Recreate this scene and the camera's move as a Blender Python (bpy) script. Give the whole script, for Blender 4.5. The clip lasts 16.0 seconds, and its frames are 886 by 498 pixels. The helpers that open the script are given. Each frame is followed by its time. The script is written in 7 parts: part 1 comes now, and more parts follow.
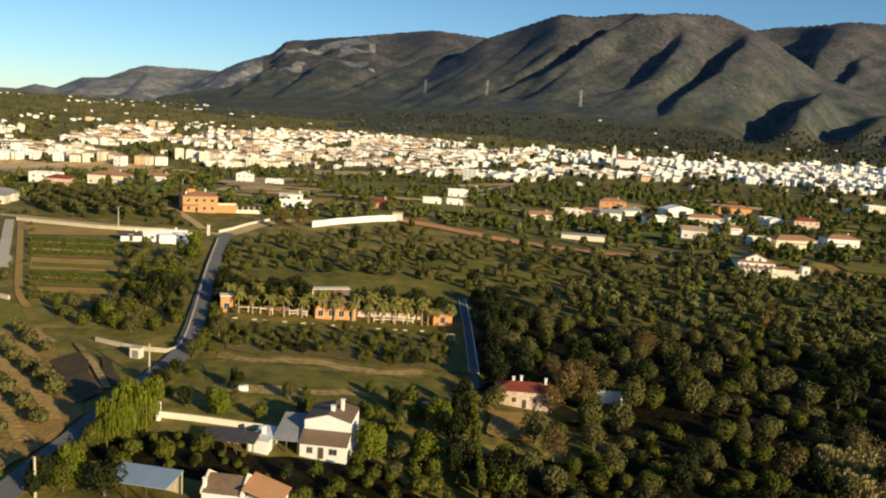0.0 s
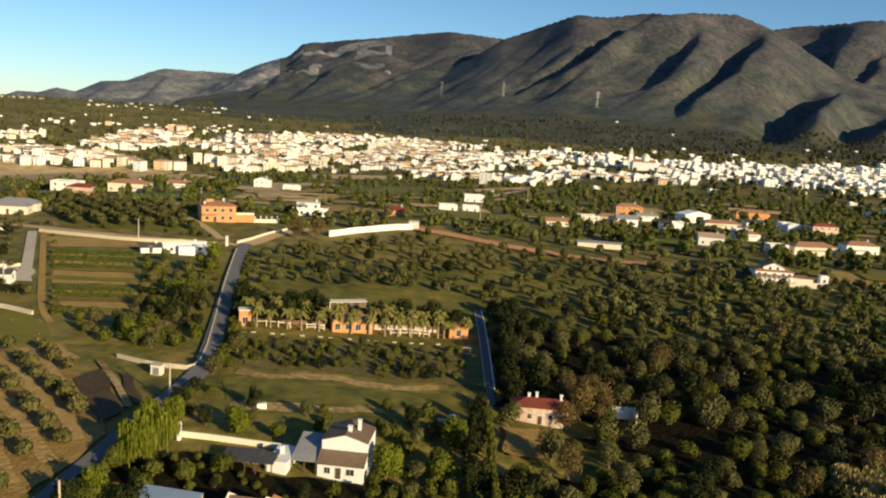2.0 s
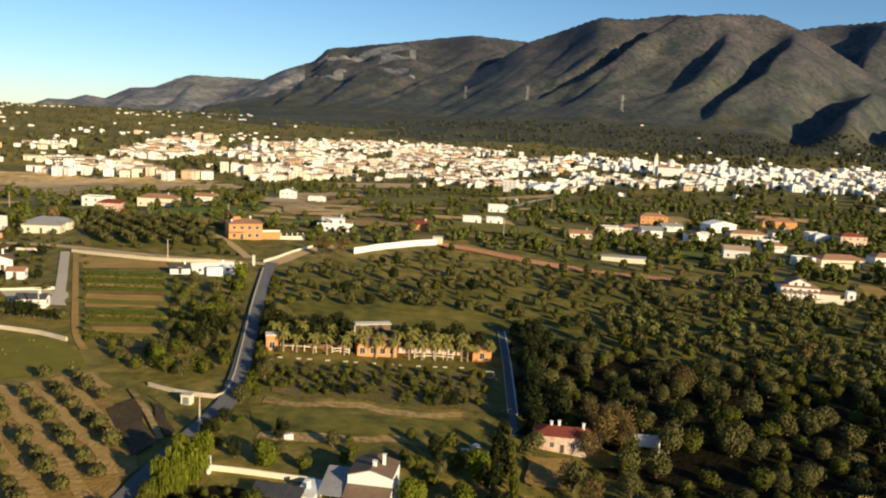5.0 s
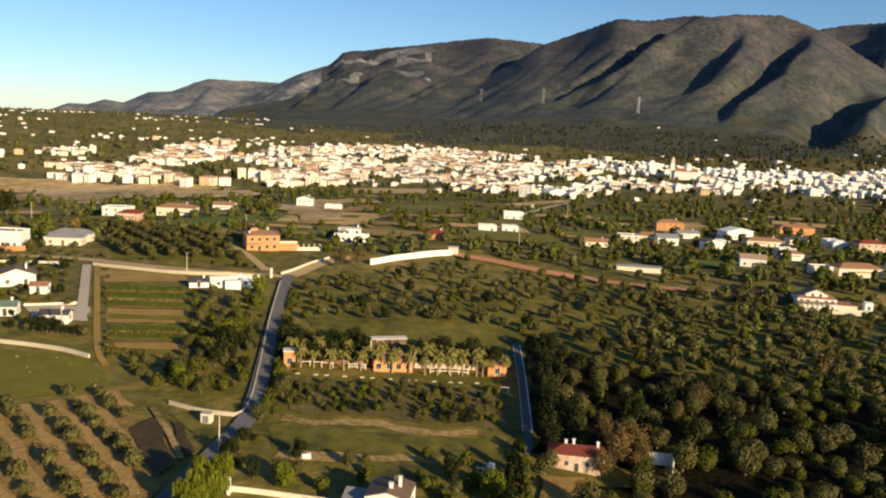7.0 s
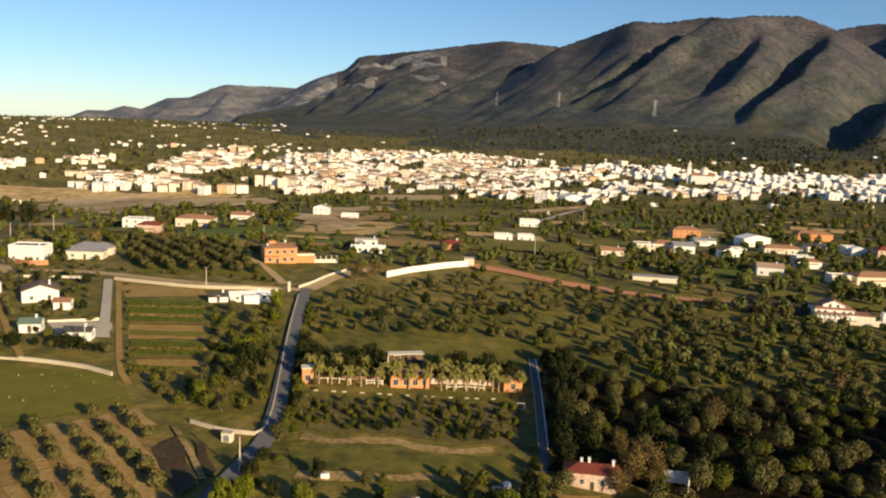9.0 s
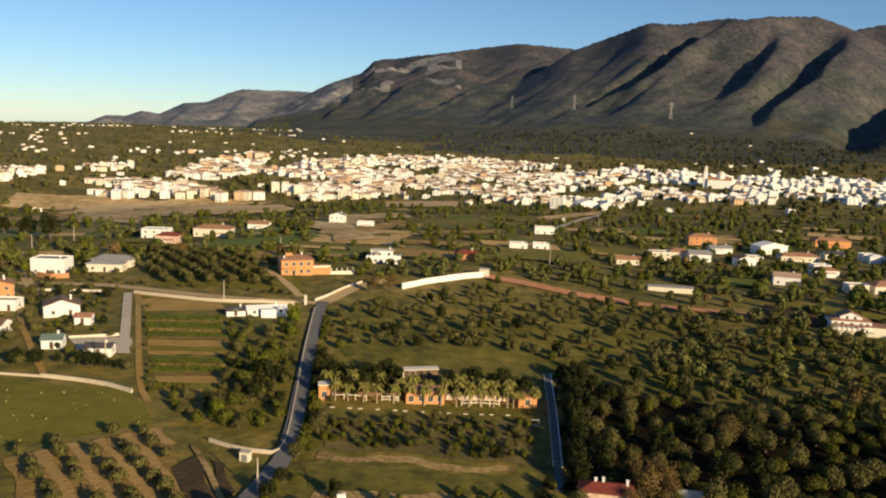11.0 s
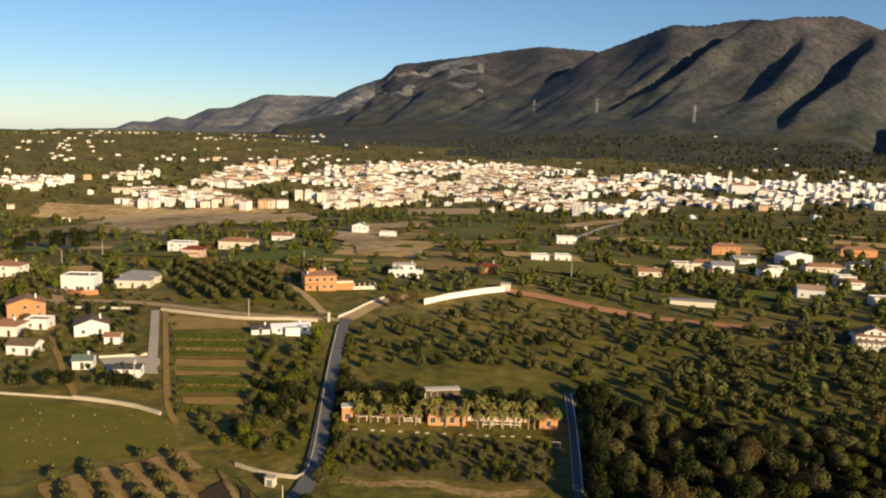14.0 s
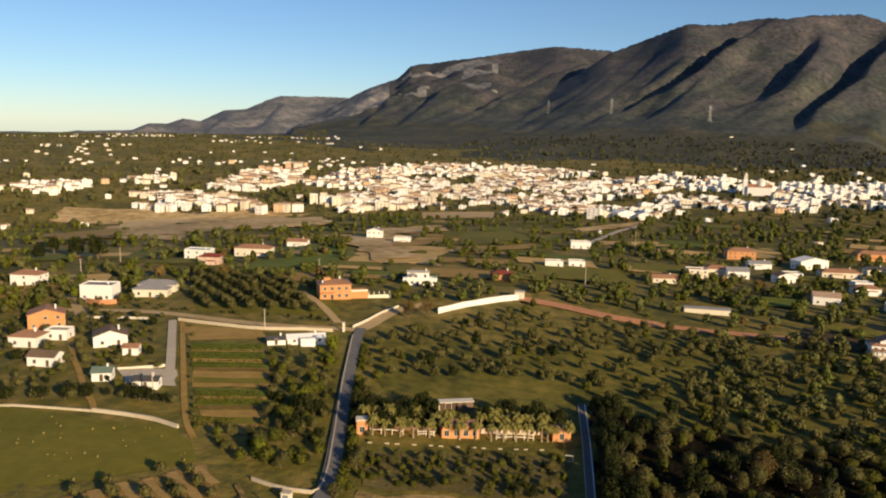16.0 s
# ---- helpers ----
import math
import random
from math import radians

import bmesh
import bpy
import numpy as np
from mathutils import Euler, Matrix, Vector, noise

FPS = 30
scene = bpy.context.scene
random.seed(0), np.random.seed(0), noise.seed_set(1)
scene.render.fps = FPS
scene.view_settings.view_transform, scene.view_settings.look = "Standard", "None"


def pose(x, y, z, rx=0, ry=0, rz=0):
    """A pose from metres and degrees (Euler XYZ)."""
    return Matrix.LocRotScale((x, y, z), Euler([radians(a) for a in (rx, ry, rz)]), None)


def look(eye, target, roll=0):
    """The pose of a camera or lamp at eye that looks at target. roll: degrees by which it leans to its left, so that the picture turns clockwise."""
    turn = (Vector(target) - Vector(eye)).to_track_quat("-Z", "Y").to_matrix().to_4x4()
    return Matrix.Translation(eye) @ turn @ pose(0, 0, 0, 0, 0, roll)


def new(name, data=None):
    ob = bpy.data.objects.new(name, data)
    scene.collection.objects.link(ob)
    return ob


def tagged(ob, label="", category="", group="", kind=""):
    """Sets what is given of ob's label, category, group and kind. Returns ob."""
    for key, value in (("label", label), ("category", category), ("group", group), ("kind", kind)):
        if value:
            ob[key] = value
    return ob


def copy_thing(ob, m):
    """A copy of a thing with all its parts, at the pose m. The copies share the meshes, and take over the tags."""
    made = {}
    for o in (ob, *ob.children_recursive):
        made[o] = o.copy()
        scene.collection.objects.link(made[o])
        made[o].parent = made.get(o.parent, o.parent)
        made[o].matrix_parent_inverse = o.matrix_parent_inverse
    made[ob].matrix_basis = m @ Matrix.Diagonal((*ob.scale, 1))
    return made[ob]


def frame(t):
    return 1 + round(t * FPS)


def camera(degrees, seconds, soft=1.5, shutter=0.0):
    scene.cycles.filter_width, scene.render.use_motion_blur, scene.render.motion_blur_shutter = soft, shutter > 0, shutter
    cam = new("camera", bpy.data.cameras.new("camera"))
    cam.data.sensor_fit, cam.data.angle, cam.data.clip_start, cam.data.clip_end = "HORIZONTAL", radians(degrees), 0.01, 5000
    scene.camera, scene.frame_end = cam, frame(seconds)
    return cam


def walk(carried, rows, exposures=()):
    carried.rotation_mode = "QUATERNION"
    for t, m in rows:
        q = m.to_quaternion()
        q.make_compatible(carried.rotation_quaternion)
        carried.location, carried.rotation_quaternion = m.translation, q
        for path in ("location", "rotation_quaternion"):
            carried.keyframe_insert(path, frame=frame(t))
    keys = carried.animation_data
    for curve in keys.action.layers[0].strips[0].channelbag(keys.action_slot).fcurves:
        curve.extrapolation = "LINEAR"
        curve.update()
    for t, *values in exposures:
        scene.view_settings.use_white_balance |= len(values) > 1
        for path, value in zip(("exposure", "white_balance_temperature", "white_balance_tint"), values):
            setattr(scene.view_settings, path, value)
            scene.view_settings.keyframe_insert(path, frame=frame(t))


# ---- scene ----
# the flight: seconds, eye, yaw, dip and lean of the camera
FLIGHT = [
    (0.0, (-0.00, 0.00, 50.00), -4.780, 9.139, 3.913),
    (0.5, (-0.02, -0.15, 50.91), -4.480, 9.169, 3.847),
    (1.0, (-0.06, -0.31, 51.82), -4.175, 9.180, 3.780),
    (1.5, (-0.09, -0.50, 52.73), -3.870, 9.177, 3.714),
    (2.0, (-0.12, -0.68, 53.65), -3.565, 9.171, 3.645),
    (2.5, (-0.12, -0.87, 54.61), -3.274, 9.168, 3.572),
    (3.0, (-0.13, -1.07, 55.62), -2.972, 9.158, 3.490),
    (3.5, (-0.14, -1.29, 56.67), -2.670, 9.144, 3.402),
    (4.0, (-0.18, -1.52, 57.74), -2.366, 9.126, 3.311),
    (6.5, (-0.19, -3.02, 63.16), -0.869, 9.088, 2.956),
    (7.0, (-0.19, -3.38, 64.19), -0.574, 9.059, 2.858),
    (7.5, (-0.20, -3.75, 65.22), -0.271, 9.023, 2.749),
    (8.0, (-0.22, -4.13, 66.26), 0.027, 8.983, 2.633),
    (8.5, (-0.23, -4.51, 67.31), 0.318, 8.945, 2.517),
    (9.0, (-0.25, -4.88, 68.36), 0.621, 8.908, 2.407),
    (11.5, (-0.07, -6.25, 73.79), 2.056, 8.770, 2.011),
    (12.0, (-0.03, -6.55, 74.81), 2.334, 8.752, 1.934),
    (12.5, (0.03, -6.84, 75.83), 2.608, 8.732, 1.857),
    (13.0, (0.09, -7.13, 76.84), 2.885, 8.707, 1.782),
    (13.5, (0.15, -7.40, 77.85), 3.158, 8.688, 1.710),
    (14.0, (0.20, -7.68, 78.89), 3.434, 8.676, 1.647),
    (14.5, (0.25, -7.95, 79.93), 3.709, 8.681, 1.589),
    (15.0, (0.31, -8.22, 81.00), 3.975, 8.695, 1.526),
    (15.5, (0.39, -8.48, 82.08), 4.236, 8.708, 1.460),
    (16.0, (0.49, -8.73, 83.17), 4.506, 8.722, 1.383),
]
cam = camera(58.49, 16.0, soft=2.05)


def aim(eye, yaw, dip, lean):
    a, d = radians(yaw), radians(dip)
    ahead = Vector((-math.sin(a) * math.cos(d), math.cos(a) * math.cos(d), -math.sin(d)))
    return look(Vector(eye), Vector(eye) + ahead * 100, lean)


walk(cam, [(t, aim(eye, yaw, dip, lean)) for t, eye, yaw, dip, lean in FLIGHT], exposures=[(0, 0.49, 6330, 0), (4, 0.55, 6360, 3), (8, 0.56, 6480, 7), (12, 0.36, 6540, 8), (16, 0.36, 6600, 10)])

# ---- daylight: a low sun from the side, clear sky ----
SUN_ELEVATION, SUN_AZIMUTH = radians(16.5), radians(138)   # azimuth from +y towards +x
sun = new("sun", bpy.data.lights.new("sun", "SUN"))
sun.data.energy, sun.data.angle, sun.data.color = 5.0, radians(0.6), (1.0, 0.76, 0.45)
to_sun = Vector((math.sin(SUN_AZIMUTH) * math.cos(SUN_ELEVATION), math.cos(SUN_AZIMUTH) * math.cos(SUN_ELEVATION), math.sin(SUN_ELEVATION)))
sun.matrix_world = look(to_sun * 300, (0, 0, 0))
world = bpy.data.worlds.new("sky")
world.use_nodes = True
scene.world = world
wn, wl = world.node_tree.nodes, world.node_tree.links
sky = wn.new("ShaderNodeTexSky")
sky.sky_type, sky.sun_disc = "NISHITA", False
sky.sun_elevation, sky.sun_rotation = SUN_ELEVATION, SUN_AZIMUTH
sky.altitude, sky.air_density, sky.dust_density, sky.ozone_density = 1000, 1.0, 0.05, 3.6
haze = wn.new("ShaderNodeMix")      # the clear blue of the air that day
haze.data_type, haze.blend_type = "RGBA", "MULTIPLY"
haze.inputs["Factor"].default_value = 1.0
haze.inputs[7].default_value = (0.97, 1.035, 1.13, 1)
wl.new(sky.outputs[0], haze.inputs[6])
wl.new(haze.outputs[2], wn["Background"].inputs[0])
wn["Background"].inputs[1].default_value = 0.076

# ---- the lie of the land ----
LAND_AZ = [-180, -60, -35, -15, 0, 15, 35, 60, 180]
LAND_R = [0, 130, 200, 280, 360, 480, 640, 900, 1400, 2000, 6000]
LAND_Z = [
    [-5, -5, -5, -5, -5, -5, -5],
    [-8, 2, 0, -4, -9, -11, -8],
    [-6, 4, 1, -4, -8, -10, -6],
    [-4, 5, 5, 0, -6, -6, -4],
    [-2, 5, 6.5, 4.5, -2, -4, -2],
    [0, 2, 3, 2, -2, -2, 0],
    [-2, -8, -8, -7, -5, -3, 0],
    [-10, -27, -22, -13, -6, 0, 2],
    [10, 10, 10, 12, 20, 28, 25],
    [36, 40, 46, 49, 52, 55, 45],
    [0, -12, 10, 40, 60, 60, 40],
]
LAND_TAB = np.array([[row[0]] + row[:6] + [row[6], row[0]] for row in LAND_Z], float)


def wave(x, y, scale, seed):
    """Smooth value noise between -1 and 1."""
    u, v = np.asarray(x, float) / scale + seed * 17.3, np.asarray(y, float) / scale - seed * 9.1
    iu, iv = np.floor(u), np.floor(v)
    fu, fv = u - iu, v - iv
    fu, fv = fu * fu * (3 - 2 * fu), fv * fv * (3 - 2 * fv)

    def corner(a, b):
        s = np.sin(a * 127.1 + b * 311.7 + seed * 74.7) * 43758.5453
        return 2 * (s - np.floor(s)) - 1
    return ((corner(iu, iv) * (1 - fu) + corner(iu + 1, iv) * fu) * (1 - fv)
            + (corner(iu, iv + 1) * (1 - fu) + corner(iu + 1, iv + 1) * fu) * fv)


def eased(v, knots):
    """Index and smoothed share of v between rising knots."""
    k = np.array(knots, float)
    i = np.clip(np.searchsorted(k, v, side="right") - 1, 0, len(k) - 2)
    f = np.clip((v - k[i]) / (k[i + 1] - k[i]), 0, 1)
    return i, f


def lowland(x, y):
    az, r = np.degrees(np.arctan2(x, y)), np.hypot(x, y)
    i, f = eased(r, LAND_R)
    j, g = eased(az, LAND_AZ)
    t = LAND_TAB
    z = (t[i, j] * (1 - f) + t[i + 1, j] * f) * (1 - g) + (t[i, j + 1] * (1 - f) + t[i + 1, j + 1] * f) * g
    z = z + wave(x, y, 90, 1) * np.clip((r - 60) / 300, 0, 1) * 1.0 + wave(x, y, 300, 2) * np.clip((r - 450) / 500, 0, 1) * 5
    return z


# crests: azimuth in degrees, height of the skyline in degrees above the flight's middle height
CRESTS = [
    # near massif; spurs: share of the way up and bearing along the crest of the spur, height, reach down and up, width of the steep side in degrees
    dict(far=3300, foot=1750, spurs=[
        ([(0.1, 4.0), (0.3, 7.0), (0.44, 9.4), (0.52, 11.3), (0.63, 13.2), (0.72, 15.0), (0.89, 17.9), (1.0, 19.6)], 105, 0.36, 1.02, 0.9),
        ([(0.1, 8.5), (0.28, 10.3), (0.41, 11.8), (0.52, 12.9), (0.69, 14.5), (0.77, 15.8), (1.0, 18.5)], 19, 0.24, 0.76, 0.9),
        ([(0.1, 12.5), (0.35, 16.1), (0.45, 17.9), (0.63, 19.4), (0.78, 20.2), (0.88, 20.5), (1.0, 21.0)], 52, 0.32, 0.93, 0.9),
        ([(0.0, 18.6), (0.12, 19.3), (0.33, 20.6), (0.51, 22.6), (0.75, 24.0), (0.89, 24.2), (1.0, 24.4)], 66, 0.18, 0.95, 0.9),
        ([(0.0, 27.4), (0.21, 28.4), (0.53, 29.2), (0.7, 29.3), (1.0, 29.2)], 118, 0.0, 0.72, 2.4),
        ([(0.0, 31.4), (0.3, 32.9), (0.6, 33.8), (1.0, 34.6)], 125, 0.02, 0.75, 2.8),
        ([(0.0, 33.2), (0.3, 34.6), (0.6, 35.6), (1.0, 36.5)], 50, 0.02, 0.7, 0.9)],
        top=[(-4, 0.0), (-1.2, 1.4), (0.55, 2.25), (2.9, 3.4), (4.8, 4.35), (6.8, 5.75), (8.3, 6.3), (11.7, 7.6), (14, 7.57), (17.2, 7.97), (19, 7.88), (22.3, 7.92), (23.9, 7.35), (24.8, 6.95), (26.8, 5.75), (28.8, 4.5), (31, 3.45), (33, 2.6), (38, 1.2), (44, 0.2)]),
    # cliffed mountain behind
    dict(far=4150, foot=2050, spurs=[
        ([(0.3, -3.2), (0.52, 0.1), (0.64, 1.9), (0.73, 4.0), (0.83, 6.0), (1.0, 8.5)], 55, 0.30, 0.95, 0.9),
        ([(0.3, -7.5), (0.55, -5.0), (0.75, -3.6), (1.0, -2.5)], 34, 0.25, 0.8, 0.9),
        ([(0.3, -10.5), (0.6, -8.6), (1.0, -7.0)], 30, 0.25, 0.8, 0.9)],
        top=[(-15.5, 0.4), (-12.5, 1.6), (-11.4, 2.2), (-9.9, 3.0), (-8.1, 3.55), (-7.7, 3.9), (-7.1, 4.55), (-5.8, 4.75), (-2.7, 5.22), (0.4, 5.68), (3.0, 6.07), (4.4, 6.0), (6.8, 5.8), (10, 5.0), (14, 3)]),
    # far hills
    dict(far=4560, foot=3200, spurs=[
        ([(0.2, -17.6), (0.6, -16.6), (1.0, -15.2)], 40, 0.2, 0.9, 0.9),
        ([(0.2, -21.0), (0.6, -20.0), (1.0, -18.8)], 26, 0.2, 0.9, 0.9)],
        top=[(-40, -1.0), (-33.3, -0.85), (-31.5, -0.92), (-29.6, -0.6), (-27.5, -0.5), (-26, -0.4), (-24.95, 0.1), (-23.7, 0.07), (-22.75, 0.45), (-21.6, 0.3), (-20, 1.1), (-18.6, 1.2), (-17.2, 1.85), (-16.2, 2.2), (-14.8, 2.17), (-13.2, 2.2), (-10.7, 2.2), (-9, 1.6)]),
    # mountain behind on the other side
    dict(far=4350, foot=2500, spurs=[
        ([(0.4, 27.6), (0.57, 28.4), (0.7, 28.9), (0.88, 29.3), (1.0, 29.6)], 130, 0.3, 0.97, 0.9),
        ([(0.3, 29.6), (0.47, 30.4), (0.65, 31.3), (1.0, 33.0)], 90, 0.2, 0.8, 0.9)],
        top=[(20, 2), (23.5, 6.6), (24.75, 7.1), (26.2, 7.32), (28.3, 7.48), (30.7, 7.7), (33, 7.5), (36, 7.0), (45, 5), (60, 4), (80, 2)]),
]
EYE_Z = 64.0


def ground(x, y):
    """Height of the land: the valley floor, and the mountains beyond it."""
    x, y = np.asarray(x, float), np.asarray(y, float)
    low = lowland(x, y)
    hills = np.hypot(x, y) > 1745
    if not hills.any():
        return low
    if hills.ndim == 0:
        return mountains(x, y)
    low[hills] = mountains(x[hills], y[hills])
    return low


def mountains(x, y):
    az, r = np.degrees(np.arctan2(x, y)), np.hypot(x, y)
    low = lowland(x, y)
    z = low.copy()
    for n, c in enumerate(CRESTS):
        ka, kh = np.array(c["top"]).T
        crest_r = c["far"] * (1 + 0.02 * np.sin(az * 0.9 + n))
        crest_z = EYE_Z + crest_r * np.tan(np.radians(np.interp(az, ka, kh, left=-8, right=-8)))
        s = np.clip((r - c["foot"]) / (crest_r - c["foot"]), 0, 1.35)
        up = np.where(s < 1, 0.42 * s + 0.58 * s ** 2.1, 1 - 1.6 * (s - 1))
        h = low + (crest_z - low) * up
        mid = np.clip(s * (1 - s) * 4, 0, 1)
        # spurs that lean to one side as they run down from the crest, steep on their shaded side
        for path, high, low_s, top_s, wide in c["spurs"]:
            ks, kb = np.array(path).T
            d = az - np.interp(s, ks, kb) + wave(r, az * 40, 300, 5 + n) * 0.30 + wave(r, az * 40, 110, 6 + n) * 0.14
            steep = np.clip((d + wide) / wide, 0, 1)
            tail = np.where(d < 0, np.clip((2.5 + wide + d) / 2.5, 0, 1), np.clip((3.0 - d) / 3.0, 0, 1))
            fold = (steep * steep * (3 - 2 * steep) - 0.5) * tail * tail * (3 - 2 * tail)
            h = h + fold * high * (1 + 0.25 * wave(s, s * 0 + kb[0], 0.13, 7)) * np.clip((s - low_s) * 3.2, 0, 1) * np.clip((top_s - s) * 6, 0, 1)
        rough = wave(x, y, 210, 11 + n) * 9 + wave(x, y, 80, 21 + n) * 4 + wave(x, y, 32, 31 + n) * 1.6
        gully = az - s * 13      # small ravines that lean like the spurs
        rough = rough + (wave(gully, s * 0.9, 0.75, 41 + n) * 7 + wave(gully, s * 1.2, 0.33, 43 + n) * 3.5) * mid
        if n == 1:      # broken cliffs under the crest
            rough = rough + (wave(x, y, 95, 51) * 16 + wave(x, y, 42, 52) * 11) * np.clip((s - 0.5) * 4, 0, 1) * np.clip((2 - az) / 3, 0, 1)
        h = h + rough * np.clip(s * 2.2, 0, 1) * np.clip((1.02 - s) * 8, 0.12, 1)
        z = np.where(s > 0, np.maximum(z, h), z)
    return z


def gz(x, y):
    return float(ground(x, y))

# ---- materials ----
def material(name, colours, scale=1.0, rough=0.85, bump=0.3, bump_scale=None, metal=0.0, detail=6.0, spread=0.25, island=0.0, per_object=0.0, stops=None, translucent=0.0, gloss=0.3):
    """A surface whose colour wanders between the given ones at two scales, in metres, with fine relief."""
    m = bpy.data.materials.new(name)
    m.use_nodes = True
    nt, b = m.node_tree, m.node_tree.nodes["Principled BSDF"]
    coord = nt.nodes.new("ShaderNodeTexCoord")
    big, fine = nt.nodes.new("ShaderNodeTexNoise"), nt.nodes.new("ShaderNodeTexNoise")
    geo = nt.nodes.new("ShaderNodeNewGeometry")
    for n, s in ((big, 1 / (scale * 8)), (fine, 1 / scale)):
        n.inputs["Scale"].default_value, n.inputs["Detail"].default_value = s, detail
        nt.links.new(geo.outputs["Position"], n.inputs["Vector"])
    mix = nt.nodes.new("ShaderNodeMath")
    mix.operation = "MULTIPLY_ADD"
    mix.inputs[1].default_value = 0.5
    half = nt.nodes.new("ShaderNodeMath")
    half.operation = "MULTIPLY"
    half.inputs[1].default_value = 0.5
    nt.links.new(big.outputs[0], half.inputs[0])
    nt.links.new(fine.outputs[0], mix.inputs[0])
    nt.links.new(half.outputs[0], mix.inputs[2])
    value = mix.outputs[0]
    for amount, socket in ((island, geo.outputs["Random Per Island"]), (per_object, nt.nodes.new("ShaderNodeObjectInfo").outputs["Random"])):
        if amount:
            a = nt.nodes.new("ShaderNodeMath")
            a.operation = "MULTIPLY_ADD"
            a.inputs[1].default_value = amount
            nt.links.new(socket, a.inputs[0])
            o = nt.nodes.new("ShaderNodeMath")
            o.operation = "SUBTRACT"
            o.inputs[1].default_value = amount / 2
            nt.links.new(value, o.inputs[0])
            nt.links.new(o.outputs[0], a.inputs[2])
            value = a.outputs[0]
    ramp = nt.nodes.new("ShaderNodeValToRGB")
    n = len(colours)
    where = stops or [0.5 + (i / max(1, n - 1) - 0.5) * 2 * spread for i in range(n)]
    while len(ramp.color_ramp.elements) < n:
        ramp.color_ramp.elements.new(0.5)
    for e, c, p in zip(ramp.color_ramp.elements, colours, where):
        e.position, e.color = p, (*c, 1)
    nt.links.new(value, ramp.inputs[0])
    nt.links.new(ramp.outputs[0], b.inputs["Base Color"])
    b.inputs["Roughness"].default_value, b.inputs["Metallic"].default_value = rough, metal
    b.inputs["Specular IOR Level"].default_value = gloss
    if bump:
        bn, tex = nt.nodes.new("ShaderNodeBump"), nt.nodes.new("ShaderNodeTexNoise")
        tex.inputs["Scale"].default_value, tex.inputs["Detail"].default_value = 1 / (bump_scale or scale * 0.4), 5
        nt.links.new(geo.outputs["Position"], tex.inputs["Vector"])
        bn.inputs["Strength"].default_value, bn.inputs["Distance"].default_value = bump, (bump_scale or scale * 0.4)
        nt.links.new(tex.outputs[0], bn.inputs["Height"])
        nt.links.new(bn.outputs[0], b.inputs["Normal"])
    if translucent:
        tr, ms = nt.nodes.new("ShaderNodeBsdfTranslucent"), nt.nodes.new("ShaderNodeMixShader")
        nt.links.new(ramp.outputs[0], tr.inputs[0])
        ms.inputs[0].default_value = translucent
        nt.links.new(b.outputs[0], ms.inputs[1])
        nt.links.new(tr.outputs[0], ms.inputs[2])
        nt.links.new(ms.outputs[0], nt.nodes["Material Output"].inputs[0])
    return m


M_LAND = material("scrub_and_soil", [(0.068, 0.064, 0.010), (0.116, 0.103, 0.015), (0.190, 0.148, 0.028), (0.300, 0.205, 0.052)], 6, bump=0.25, stops=[0.36, 0.46, 0.55, 0.68])
M_FOOT = material("dark_pine_scrub", [(0.030, 0.036, 0.023), (0.052, 0.055, 0.034), (0.076, 0.073, 0.045), (0.125, 0.107, 0.068)], 12, bump=0.6, bump_scale=5, stops=[0.38, 0.48, 0.57, 0.70])
M_GRASS = material("field_grass", [(0.100, 0.094, 0.006), (0.155, 0.138, 0.010), (0.225, 0.178, 0.019)], 4, bump=0.15)
M_CROP = material("green_crop", [(0.070, 0.093, 0.004), (0.118, 0.144, 0.008), (0.176, 0.187, 0.013)], 3, bump=0.15)
M_SOIL = material("ploughed_soil", [(0.250, 0.160, 0.052), (0.355, 0.230, 0.078), (0.460, 0.305, 0.115)], 2.5, bump=0.35)
M_OLIVESOIL = material("weedy_ploughed_soil", [(0.150, 0.098, 0.025), (0.262, 0.166, 0.046), (0.380, 0.238, 0.071)], 1.8, bump=0.4)
M_BANK = material("pale_dry_bank", [(0.150, 0.105, 0.030), (0.290, 0.195, 0.070), (0.410, 0.285, 0.120)], 1.5, bump=0.4, stops=[0.40, 0.50, 0.62])
M_WEEDS = material("weedy_soil", [(0.110, 0.076, 0.014), (0.200, 0.126, 0.028), (0.305, 0.184, 0.047)], 2.0, bump=0.3)
M_STUBBLE = material("dry_stubble", [(0.215, 0.134, 0.030), (0.337, 0.212, 0.053), (0.444, 0.289, 0.084)], 5, bump=0.2)
M_DRY = material("pale_dry_field", [(0.401, 0.254, 0.081), (0.543, 0.360, 0.122), (0.661, 0.456, 0.168)], 6, bump=0.2)
M_FALLOW = material("fallow_earth", [(0.230, 0.165, 0.050), (0.430, 0.290, 0.110), (0.580, 0.400, 0.180), (0.680, 0.510, 0.270)], 9, bump=0.3, stops=[0.36, 0.46, 0.54, 0.66])
M_SHADESOIL = material("dark_soil_and_shade", [(0.034, 0.022, 0.009), (0.068, 0.045, 0.017), (0.125, 0.084, 0.032)], 1.4, bump=0.6)
M_REDDIRT = material("red_dirt", [(0.406, 0.189, 0.091), (0.609, 0.290, 0.143)], 3, bump=0.5)
M_ASPHALT = material("old_asphalt", [(0.11, 0.11, 0.113), (0.17, 0.165, 0.16)], 2, rough=0.9, bump=0.15)
M_TRACK = material("pale_dirt_track", [(0.400, 0.274, 0.127), (0.575, 0.414, 0.205)], 2, bump=0.3)
